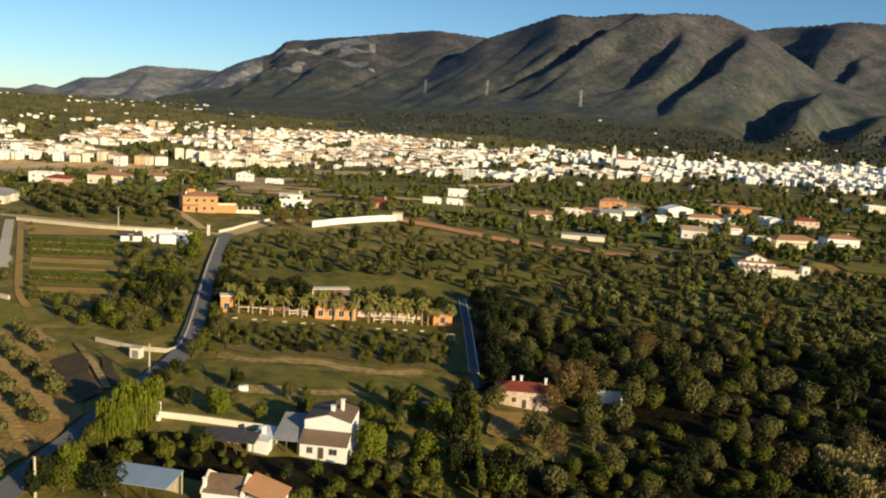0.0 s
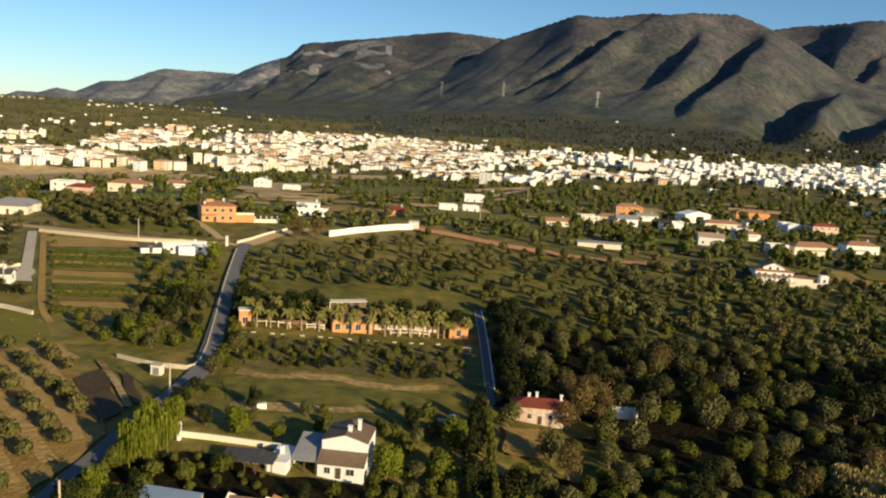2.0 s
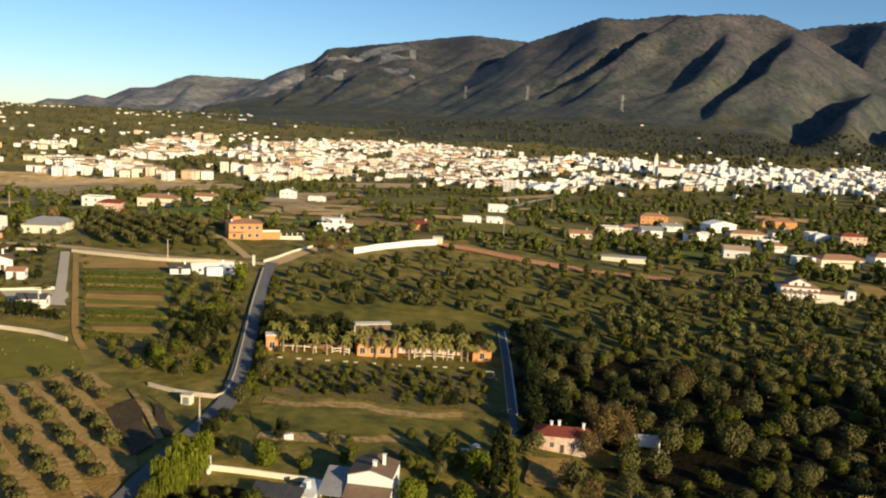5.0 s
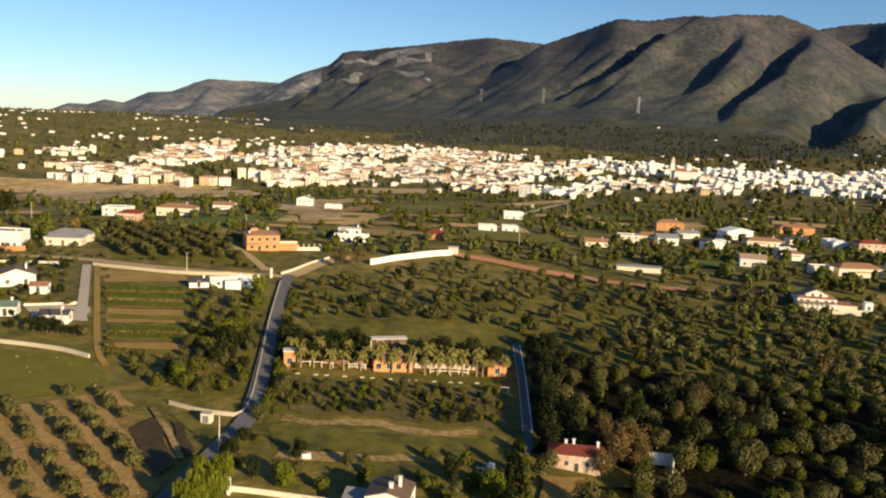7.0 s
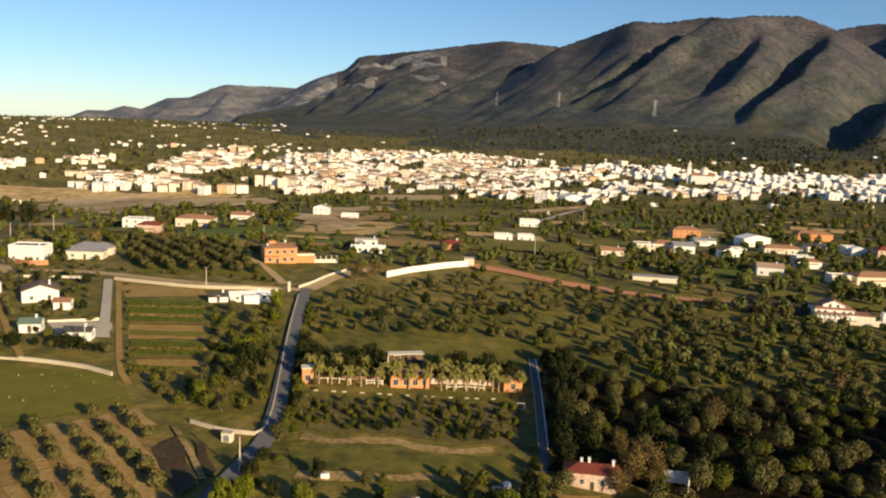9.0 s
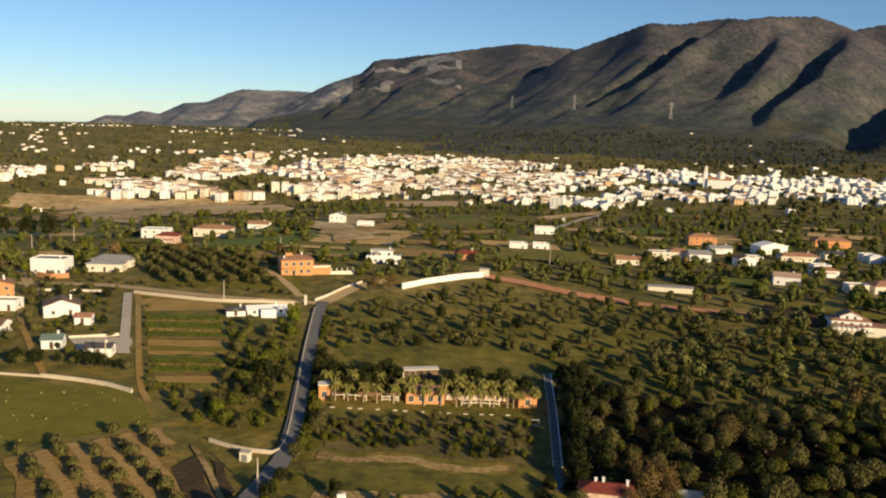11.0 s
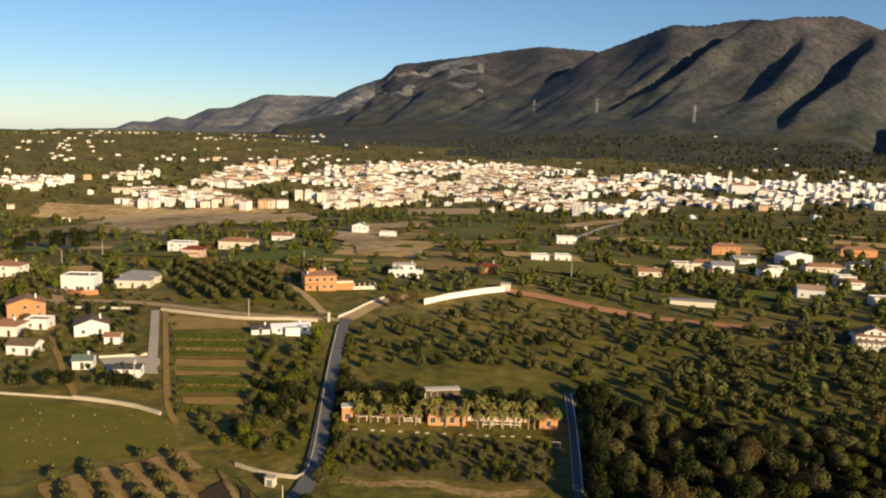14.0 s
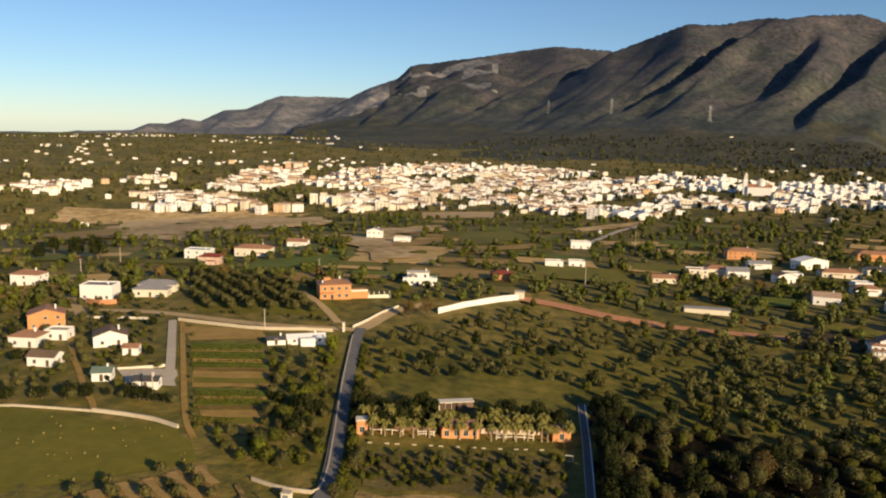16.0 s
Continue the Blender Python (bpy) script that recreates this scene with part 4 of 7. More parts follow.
# ---- the houses of the valley ----
HOUSES = [
    # place, width, depth, height, roof, wall, tiles, turn, storeys, label
    ((-134.1, 246.8), 11.0, 9, 3.7, "gable_y", M_WHITE, M_BROWNTILE, 27, 1, "white cottage with a brown gabled roof"),
    ((-172.9, 313.4), 14, 9, 6.4, "flat", M_WHITE, M_GREYROOF, 4, 1, "plain white warehouse on an earth bank"),
    ((-153.9, 322.4), 15, 7, 3.4, "hip", M_CREAM, M_GREYROOF, 6, 1, "long low cream farmhouse, grey roof"),
    ((-168.4, 265.6), 12.5, 9, 5.6, "gable_y", M_ORANGE, M_TILE, 29, 2, "orange rendered house above the track"),
    ((-161.2, 242.8), 10, 8, 3.6, "hip", M_WHITE, M_TILE, 0, 1, "white tile-roofed house by the track"),
    ((-155.8, 252.3), 8, 6, 3.2, "flat", M_WHITE, M_CONCRETE, 4, 1, "white flat-roofed annex building"),
    ((-143.6, 223.6), 9, 6, 3.2, "gable", M_WHITE, M_BROWNTILE, 0, 1, "small white outbuilding with a brown roof"),
    ((-224.0, 343.8), 14, 9, 5.6, "hip", M_WHITE, M_TILE, 0, 2, "white two-storey house with a tiled roof"),
    ((-119.4, 213.6), 5.6, 5, 2.8, "gable", M_WHITE, M_GREENROOF, 14, 1, "small hut with a green-grey roof"),
    ((-104.1, 210.2), 7.5, 4, 2.6, "gable", M_WHITE, M_DARKROOF, 6, 1, "white yard shed with a dark roof"),
    ((-122.8, 239.1), 5, 4, 2.6, "gable", M_WHITE, M_TILE, 8, 1, "small shed with a tiled roof"),
    ((-69.6, 263.0), 13.5, 5.2, 2.1, "gable", M_WHITE, M_WHITE, 20, 1, "long low white building below the lane"),
    ((-79.6, 259.8), 6.4, 4.0, 1.9, "gable", M_WHITE, M_DARKROOF, 20, 1, "low white shed with a dark roof below the lane"),
    ((-0.5, 405.6), 12, 8, 3.4, "hip", M_ORANGE, M_REDTILE, 0, 1, "small red-roofed house in the orchards"),
    ((164.6, 401.0), 13, 8, 4.6, "gable", M_WHITE, M_TOWNTILE, -14, 1, "white country house with a pale roof"),
    ((213.1, 390.7), 24, 10, 4.2, "hip", M_CREAM, M_TILE, 6, 1, "yellow house with a tiled hip roof"),
    ((30.7, 471.4), 11, 7, 3.4, "flat", M_WHITE, M_CONCRETE, 0, 1, "small white flat-roofed house"),
    ((45.0, 478.3), 10, 7, 3.4, "flat", M_WHITE, M_CONCRETE, 0, 1, "small white house beside an orchard"),
    ((57.5, 589.8), 15, 8, 5, "flat", M_WHITE, M_CONCRETE, 0, 1, "white cube-shaped house in the orchards"),
    ((168.7, 568.1), 20, 10, 6, "hip", M_ORANGE, M_TILE, 0, 2, "orange country house with a tiled roof"),
    ((115.5, 468.6), 12, 9, 5, "flat", M_CREAM, M_TILE, 0, 2, "cream two-storey house with flat roof"),
    ((130.3, 483.4), 14, 9, 4.6, "hip", M_CREAM, M_TILE, 0, 1, "cream house with a clay-tiled roof"),
    ((141.1, 476.7), 13, 9, 4.6, "gable", M_WHITE, M_GREYROOF, 0, 1, "white house with a low gabled roof"),
    ((91.3, 443.1), 14, 7, 3.0, "gable", M_CREAM, M_TILE, 4, 1, "low cream outbuilding with tiled roof"),
    ((202.2, 526.7), 22, 10, 5.5, "gable_y", M_WHITE, M_WHITE, 20, 1, "white gabled house with a pale roof"),
    ((207.6, 492.6), 24, 9, 3.6, "hip", M_CREAM, M_TILE, 0, 1, "long cream bungalow with tiled roof"),
    ((175.2, 482.5), 12, 8, 3.4, "flat", M_WHITE, M_CONCRETE, 0, 1, "white bungalow with a flat roof"),
    ((266.3, 579.9), 26, 10, 5, "hip", M_ORANGE, M_TILE, 0, 1, "long terracotta-coloured house with tiles"),
    ((259.1, 499.7), 10, 7, 4, "hip", M_WHITE, M_WHITE, 0, 1, "small white country house with a hip roof"),
    ((272.6, 488.5), 17, 9, 6, "hip", M_PINK, M_REDTILE, 0, 2, "brick-red house of two storeys in orchards"),
    ((199.0, 436.0), 14, 8, 3.6, "hip", M_WHITE, M_TILE, 0, 1, "white cottage beside the road"),
    ((194.4, 389.0), 10, 7, 4, "flat", M_CREAM, M_CONCRETE, 0, 1, "cream outbuilding with a flat roof"),
    ((245.3, 401.6), 18, 9, 5, "hip", M_WHITE, M_TILE, 0, 1, "white house behind its garden wall"),
    ((435.4, 667.6), 16, 10, 7, "flat", M_CREAM, M_TILE, 0, 2, "tall cream house near the road"),
    ((-178.7, 439.0), 15, 9, 5.6, "flat", M_WHITE, M_BLUE, 0, 2, "white house with a blue terrace"),
    ((-164.0, 418.9), 12, 8, 4.5, "hip", M_PINK, M_REDTILE, 0, 1, "red-walled house beside the white one"),
    ((-151.7, 458.0), 22, 10, 5, "hip", M_CREAM, M_TILE, 0, 1, "cream farmhouse with outbuildings"),
    ((-141.4, 521.6), 14, 8, 4, "gable", M_WHITE, M_TILE, 0, 1, "white cottage among dark trees"),
    ((-102.8, 609.7), 12, 9, 7, "gable_y", M_WHITE, M_GREYROOF, 0, 2, "tall white gabled house in orchards"),
    ((-76.2, 575.2), 12, 8, 4, "flat", M_WHITE, M_CONCRETE, 0, 1, "small white cube-shaped house alone"),
    ((165.0, 465.4), 11, 8, 4.6, "gable_y", M_WHITE, M_BROWNTILE, 12, 1, "white cottage with a brown gable roof"),
    ((203.3, 450.8), 10, 7, 4.2, "flat", M_WHITE, M_CONCRETE, 0, 1, "white cube house beside the orchard lane"),
    ((257.3, 506.1), 9, 8, 4.5, "flat", M_WHITE, M_CONCRETE, 0, 1, "white block house with a flat roof"),
    ((168.7, 524.1), 15, 7, 3.6, "gable", M_WHITE, M_GREYROOF, 4, 1, "long white outbuilding with grey roof"),
    ((236.0, 508.6), 13, 7, 3.6, "gable", M_CREAM, M_DARKROOF, 4, 1, "cream shed with a dark sheet roof"),
    ((-155.9, 333.9), 17, 8, 3.6, "hip", M_CREAM, M_GREYROOF, 4, 1, "low cream stables beside the warehouse"),
]
HR2 = random.Random(55)
for at, w, d, h, roof, wall, tile, turn, st, label in HOUSES:
    x, y = at
    k = math.hypot(x, y)
    annex = (HR2.uniform(-0.3, 0.3) * w, w * HR2.uniform(0.25, 0.45), HR2.uniform(1.6, 2.6), 2.5) if w > 11 and HR2.random() < 0.6 else None
    simple_house(x + x / k * d / 2, y + y / k * d / 2, w, d, h, roof, wall, tile, turn, label, storeys=st, group="houses of the valley", with_chimney=HR2.random() < 0.6, annex=annex)


# ---- plants ----
def crown_arrays(rng, radius, height, base, clumps, leaves, size, droop=0.0, shape=1.0, lobe=1.0):
    """Leaf tufts spread over the lobes of a crown: vertices and quads."""
    V, F = [], []
    lobes = []
    for c in range(clumps):
        a = rng.uniform(0, 2 * math.pi)
        q = math.sqrt(rng.uniform(0, 1)) * (1.06 - 0.44 * lobe)
        zz = rng.uniform(0.25, 0.80) / lobe ** 0.3
        lobes.append((q * math.cos(a) * radius, q * math.sin(a) * radius, base + zz * height * shape, radius * rng.uniform(0.34, 0.56) * lobe, height * rng.uniform(0.22, 0.36) * lobe))
    for k in range(leaves):
        cx, cy, cz, lr, lh = lobes[k % clumps]
        u, a = rng.uniform(-0.75, 1), rng.uniform(0, 2 * math.pi)
        s = math.sqrt(max(0, 1 - u * u))
        rr = rng.uniform(0.72, 1.06)
        n = Vector((s * math.cos(a), s * math.sin(a), u))
        p = Vector((cx + n.x * lr * rr, cy + n.y * lr * rr, cz + n.z * lh * rr - droop * rng.uniform(0, 1)))
        n = (n + Vector((rng.uniform(-1, 1), rng.uniform(-1, 1), rng.uniform(-0.6, 1))) * 0.2).normalized()
        t = n.orthogonal().normalized()
        t = Matrix.Rotation(rng.uniform(0, 6.28), 3, n) @ t
        b = n.cross(t)
        w, l = size * rng.uniform(0.6, 1.2), size * rng.uniform(0.7, 1.4) * (1 + droop)
        i = len(V)
        V += [p - t * w * 0.5 - b * l * 0.35, p + t * w * 0.45 - b * l * 0.5 + n * size * 0.15, p + t * w * 0.35 + b * l * 0.55, p - t * w * 0.55 + b * l * 0.4 - n * size * 0.12]
        F.append((i, i + 1, i + 2, i + 3))
    return np.array([tuple(v) for v in V]), np.array(F)


def tree_proto(seed, radius, height, base, mat, clumps, leaves, size, trunk_r, bark=None, droop=0.0, shape=1.0):
    """Trunk with limbs, and crown, as two shared meshes."""
    rng = random.Random(seed)
    bm = tube_bm([(0, 0, -0.4), (0.06, 0.03, base * 0.6), (0.02, -0.05, base + height * 0.35)], [trunk_r * 1.25, trunk_r, trunk_r * 0.55], 6)
    for k in range(4):
        a = k * 1.57 + rng.uniform(-0.4, 0.4)
        tube_bm([(0, 0, base * 0.75), (math.cos(a) * radius * 0.3, math.sin(a) * radius * 0.3, base + height * 0.22), (math.cos(a) * radius * 0.6, math.sin(a) * radius * 0.6, base + height * 0.5)],
                [trunk_r * 0.6, trunk_r * 0.42, trunk_r * 0.2], 5, bm)
    tm = bpy.data.meshes.new("trunk")
    bm.to_mesh(tm)
    bm.free()
    tm.materials.append(bark or M_BARK)
    V, F = crown_arrays(rng, radius, height, base, clumps, leaves, size, droop, shape, 1.4 if clumps < 9 else 1.0)
    cm = mesh_of("crown", V, F, [mat])
    return tm, cm, V, F, mat


KINDS = {
    # radius, height, clear stem, material, clumps, leaves, leaf size, trunk radius, droop, label, category
    "olive": (2.35, 3.5, 0.7, M_OLIVE, 7, 950, 0.28, 0.20, 0.0, "grey-green olive tree with a rounded crown", "olive tree"),
    "citrus": (1.9, 2.9, 0.35, M_CITRUS, 6, 780, 0.26, 0.12, 0.0, "yellow-green citrus tree with a round crown", "citrus tree"),
    "dark": (2.8, 5.2, 0.7, M_DARKLEAF, 12, 1000, 0.34, 0.22, 0.0, "dark evergreen tree with a dense crown", "tree"),
    "bright": (3.0, 6.4, 0.6, M_BRIGHT, 18, 2200, 0.27, 0.20, 0.9, "bright green tree with drooping leaves", "tree"),
    "cypress": (0.8, 5.0, 0.2, M_CITRUS, 14, 480, 0.30, 0.10, 0.0, "narrow upright evergreen in a hedge row", "tree"),
    "rust": (2.8, 5.4, 1.0, M_RUST, 15, 1200, 0.24, 0.20, 0.0, "rust-brown tree, half bare of leaves", "tree"),
}
PROTOS = {k: [tree_proto(100 + i * 7 + len(k), r * (1 + 0.12 * (i - 1)), h * (1 + 0.10 * (1 - i)), b, m, c, n, s, t, None, dr) for i in range(3)] for k, (r, h, b, m, c, n, s, t, dr, _, _) in KINDS.items()}
MIDS = {k: [crown_arrays(random.Random(900 + i), r, h, b, 7, 300, s * 1.75, dr, 1.0, 1.4 if c < 9 else 1.1) for i in range(3)] for k, (r, h, b, m, c, n, s, t, dr, _, _) in KINDS.items()}
STUFF = {"near": {}, "far": {}, "farther": {}}
TREE_COUNT = {}


def plant(kind, x, y, scale=1.0, rng=random, as_thing=None, z=None):
    v = rng.randrange(3)
    z = (gz(x, y) if z is None else z) - 0.05
    turn = rng.uniform(0, 360)
    tall = scale * rng.uniform(0.88, 1.12)
    n = TREE_COUNT.get(kind, 0)
    if as_thing is None:
        as_thing = n < 170 and math.hypot(x, y) < 240
    if as_thing:
        TREE_COUNT[kind] = n + 1
        e = new("tree" if KINDS[kind][10] == "tree" else KINDS[kind][10].replace(" ", "_"))
        e.empty_display_size = 0.3
        e.matrix_basis = pose(x, y, z, 0, 0, turn) @ Matrix.Diagonal((scale, scale, tall, 1))
        tagged(e, KINDS[kind][9], KINDS[kind][10], kind.replace("dark", "evergreen") + " trees of the valley")
        tm, cm = PROTOS[kind][v][:2]
        part("trunk", tm, None, e)
        part("crown", cm, None, e)
    else:
        STUFF["near"].setdefault(kind, []).append((x, y, z, turn, scale, tall, v))


def far_proto(seed, leaves, size, radius=2.3, height=3.6, base=0.4):
    return crown_arrays(random.Random(seed), radius, height, base, 5, leaves, size, 0.0, 1.0, 1.35)


def join_plants(name, rows, protos, mat, label, category):
    """One object of many plants; rows of x, y, z, turn, width, height, variant."""
    VV, FF, off = [], [], 0
    rows = np.array(rows, float)
    for v, (V, F) in enumerate(protos):
        R = rows[rows[:, 6] == v]
        if not len(R):
            continue
        c, s = np.cos(np.radians(R[:, 3])), np.sin(np.radians(R[:, 3]))
        X = (V[None, :, 0] * c[:, None] - V[None, :, 1] * s[:, None]) * R[:, 4:5] + R[:, 0:1]
        Y = (V[None, :, 0] * s[:, None] + V[None, :, 1] * c[:, None]) * R[:, 4:5] + R[:, 1:2]
        Z = V[None, :, 2] * R[:, 5:6] + R[:, 2:3]
        VV.append(np.stack([X, Y, Z], -1).reshape(-1, 3))
        FF.append((F[None] + (np.arange(len(R)) * len(V))[:, None, None] + off).reshape(-1, 4))
        off += len(R) * len(V)
    V, F = np.concatenate(VV), np.concatenate(FF)
    me = bpy.data.meshes.new(name)
    me.vertices.add(len(V))
    me.vertices.foreach_set("co", V.ravel())
    me.loops.add(F.size)
    me.loops.foreach_set("vertex_index", F.ravel())
    me.polygons.add(len(F))
    me.polygons.foreach_set("loop_start", np.arange(0, F.size, 4))
    me.materials.append(mat)
    me.update(calc_edges=True)
    return tagged(new(name, me), label, category, kind="stuff")


BOUNDS = []     # low and high corners of the polygons in CLEAR


def blocked(x, y):
    """Whether points lie on ground that is kept clear."""
    BOUNDS.extend((*q.min(0), *q.max(0)) for q in CLEAR[len(BOUNDS):])
    b = np.array(BOUNDS)
    hit = np.zeros(len(x), bool)
    if not len(x):
        return hit
    near = (b[:, 0] < x.max()) & (b[:, 2] > x.min()) & (b[:, 1] < y.max()) & (b[:, 3] > y.min())
    order = np.argsort(y)
    ys = y[order]
    for n in np.nonzero(near)[0]:
        i, j = np.searchsorted(ys, b[n, 1]), np.searchsorted(ys, b[n, 3])
        k = order[i:j]
        k = k[(x[k] > b[n, 0]) & (x[k] < b[n, 2]) & ~hit[k]]
        if len(k):
            hit[k] = inside(CLEAR[n], x[k], y[k])
    return hit


def scatter(poly, cell, share, weights, sizes, seed, jitter=0.4, turn=0.0, as_thing=None, far=False):
    """Plants a polygon on a jittered grid turned by some degrees."""
    rng = random.Random(seed)
    P = np.array(poly, float)
    c, s = math.cos(radians(turn)), math.sin(radians(turn))
    Q = P @ np.array([[c, -s], [s, c]])
    gx, gy = np.meshgrid(np.arange(Q[:, 0].min(), Q[:, 0].max(), cell), np.arange(Q[:, 1].min(), Q[:, 1].max(), cell))
    gx, gy = gx.ravel(), gy.ravel()
    gen = np.random.default_rng(seed)
    gx, gy = gx + gen.uniform(-jitter, jitter, len(gx)) * cell, gy + gen.uniform(-jitter, jitter, len(gy)) * cell
    x, y = gx * c - gy * s, gx * s + gy * c
    k = inside(P, x, y) & (gen.uniform(0, 1, len(x)) < share)
    x, y = x[k], y[k]
    k = ~blocked(x, y)
    x, y = x[k], y[k]
    order = np.argsort(np.hypot(x, y))
    names, w = list(weights), list(weights.values())
    zs = ground(x, y) if len(x) else []
    for i in order:
        kind = rng.choices(names, w)[0]
        sc = rng.uniform(*sizes)
        if far:
            STUFF["far" if y[i] * y[i] + x[i] * x[i] < 774400 else "farther"].setdefault(kind, []).append((x[i], y[i], zs[i] - 0.2, rng.uniform(0, 360), sc, sc * rng.uniform(0.8, 1.2), rng.randrange(3)))
        else:
            plant(kind, float(x[i]), float(y[i]), sc, rng, as_thing, float(zs[i]))


# ---- houses with more shape ----
def white_farmhouse(x, y, turn):
    e = thing("farmhouse", x, y, None, turn, "white farmhouse with brown tiles and a grey porch roof", "house")
    bm = walls_bm(8.4, 8, 5.9, x=3.6, y=2)
    gable_ends(8.4, 8, 5.9, 1.25, bm, 3.6, 2, along="y")
    part("wall", bm, M_WHITE, e)
    gable_roof(e, 8.4, 7.7, 5.9, 1.25, M_BROWNTILE, 3.6, 2, 0.12, "y", "brown tiled roof")
    chimney(e, 4.0, 0.4, 6.9, 1.2, 0.7)
    chimney(e, 5.4, 2.2, 6.8, 2.0, 0.6)
    part("lean_to", box_bm(-0.6, 7.8, -5.0, -2.003, -1.5, 2.6), M_WHITE, e)
    part("lean_to_roof", prism_bm([(-5.4, 2.62), (-5.4, 2.80), (-2.01, 4.2), (-2.01, 4.02)], (-0.8, 8.0)), M_BROWNTILE, e, "brown tiled lean-to roof").matrix_basis = Matrix(((0, 1, 0, 0), (1, 0, 0, 0), (0, 0, 1, 0), (0, 0, 0, 1)))
    window(e, 1.2, -5.0, 0.9, 1.0, 1.1, "-y")
    window(e, 5.4, -5.0, 0.9, 1.4, 1.1, "-y")
    door(e, 3.2, -5.0, 0.0, 1.0, 2.1, "-y")
    window(e, 7.8, 3, 3.0, 1.0, 1.2, "+x")
    window(e, 7.8, 0, 3.0, 1.0, 1.2, "+x")
    # porch
    part("porch_back_wall", box_bm(-5.4, -0.62, 3.0, 3.3, -1.5, 4.4), M_WHITE, e)
    part("porch_roof", prism_bm([(-5.0, 2.7), (-5.0, 2.86), (3.4, 4.9), (3.4, 4.74)], (-5.6, -0.62)), M_GREYROOF, e, "grey sheet porch roof").matrix_basis = Matrix(((0, 1, 0, 0), (1, 0, 0, 0), (0, 0, 1, 0), (0, 0, 0, 1)))
    for px in (-5.3, -3.1, -0.95):
        part("porch_post", box_bm(px - 0.12, px + 0.12, -4.8, -4.56, -1.2, 2.72), M_DARKWOOD, e)
    part("annex", box_bm(-9.4, -5.65, -7.4, 0.5, -1.5, 3.0), M_WHITE, e)
    part("annex_parapet", box_bm(-9.5, -5.6, -7.5, -7.2, 3.003, 3.3), M_WHITE, e)
    part("vent_pipe", box_bm(-8.0, -7.3, -3.6, -2.9, 3.01, 4.5, 0.05), M_WHITE, e)
    clear_disc(x, y, 8.5)
    e.scale = (0.88, 0.88, 0.86)
    clear_disc(x - 5, y - 2, 6)


white_farmhouse(*(-9.2, 122.2), -9)


def open_shed(x, y, w, d, h, roof_mat, turn, label):
    e = thing("open_shed", x, y, None, turn, label, "shed")
    part("roof", prism_bm([(-d / 2, h - 0.2), (-d / 2, h - 0.08), (d / 2, h + 0.42), (d / 2, h + 0.3)], (-w / 2, w / 2)), roof_mat, e).matrix_basis = Matrix(((0, 1, 0, 0), (1, 0, 0, 0), (0, 0, 1, 0), (0, 0, 0, 1)))
    for px in (-w / 2 + 0.3, -w / 6, w / 6, w / 2 - 0.3):
        for py in (-d / 2 + 0.25, d / 2 - 0.25):
            part("post", box_bm(px - 0.07, px + 0.07, py - 0.07, py + 0.07, -0.8, h - 0.19 + (py + d / 2) / d * 0.45), M_DARKWOOD, e)
    part("back_wall", box_bm(-w / 2 + 0.1, w / 2 - 0.1, d / 2 - 0.15, d / 2 - 0.02, -0.8, h + 0.2), M_STONE, e)
    clear_disc(x, y, max(w, d) * 0.6)


open_shed(*(-28.8, 100.1), 8.6, 4.6, 2.5, M_BLUE, -14, "open shed with a blue sheet-metal roof")
open_shed(*(-22.0, 117.2), 6.0, 4.0, 2.0, M_DARKROOF, -8, "low shed with a dark sheet roof")
open_shed(*(-18.4, 117.1), 3.4, 3.4, 2.1, M_DARKROOF, -8, "little shed with a dark sheet roof")
wall_along("garden_wall", [(-33.7, 124.6), (-28.5, 125.1), (-23.8, 125.3), (-15.8, 125.6)], 1.0, 0.3, M_CREAM, "cream garden wall beside the white farmhouse")
part("gate_pier", box_bm(-0.4, 0.4, -0.4, 0.4, -0.5, 3.0, 0.04), M_WHITE, thing("gate_post", *(-33.5, 123.5), label="white gate post at the garden wall", category="gate post"))


def tiled_house(x, y, turn):
    e = thing("farmhouse", x, y, None, turn, "white house with brown roof and orange-tiled wing", "house")
    part("wall", gable_ends(8.6, 8, 3.6, 2.0, walls_bm(8.6, 8, 3.6), along="x"), M_WHITE, e)
    gable_roof(e, 8.3, 8, 3.6, 2.0, M_BROWNTILE, -0.1, 0, 0.2, "x", "weathered brown roof")
    for px in (4.3, -4.3):
        part("gable_parapet", prism_bm([(-4.4, 3.4), (-4.4, 4.0), (0, 6.3), (4.4, 4.0), (4.4, 3.4), (0, 5.7)], (-0.18, 0.18)), M_CREAM, e).matrix_basis = Matrix.Translation((px, 0, 0)) @ Matrix.Rotation(math.pi / 2, 4, "Z")
    chimney(e, -4.0, -3.0, 4.2, 1.6, 0.7)
    part("wing_wall", box_bm(4.55, 12.2, -4.2, 3.6, -1.5, 2.7), M_WHITE, e)
    part("wing_roof", prism_bm([(4.56, 5.0), (4.56, 5.18), (12.8, 2.85), (12.8, 2.67)], (-4.6, 4.0)), M_ORANGETILE, e, "orange clay-tile roof")
    window(e, -2, -4.0, 1.0, 1.0, 1.2, "-y")
    window(e, 2, -4.0, 1.0, 1.0, 1.2, "-y")
    e.scale = (0.62, 0.62, 0.74)
    clear_disc(x + 2, y, 6)


tiled_house(*(-18.0, 100.3), -10)


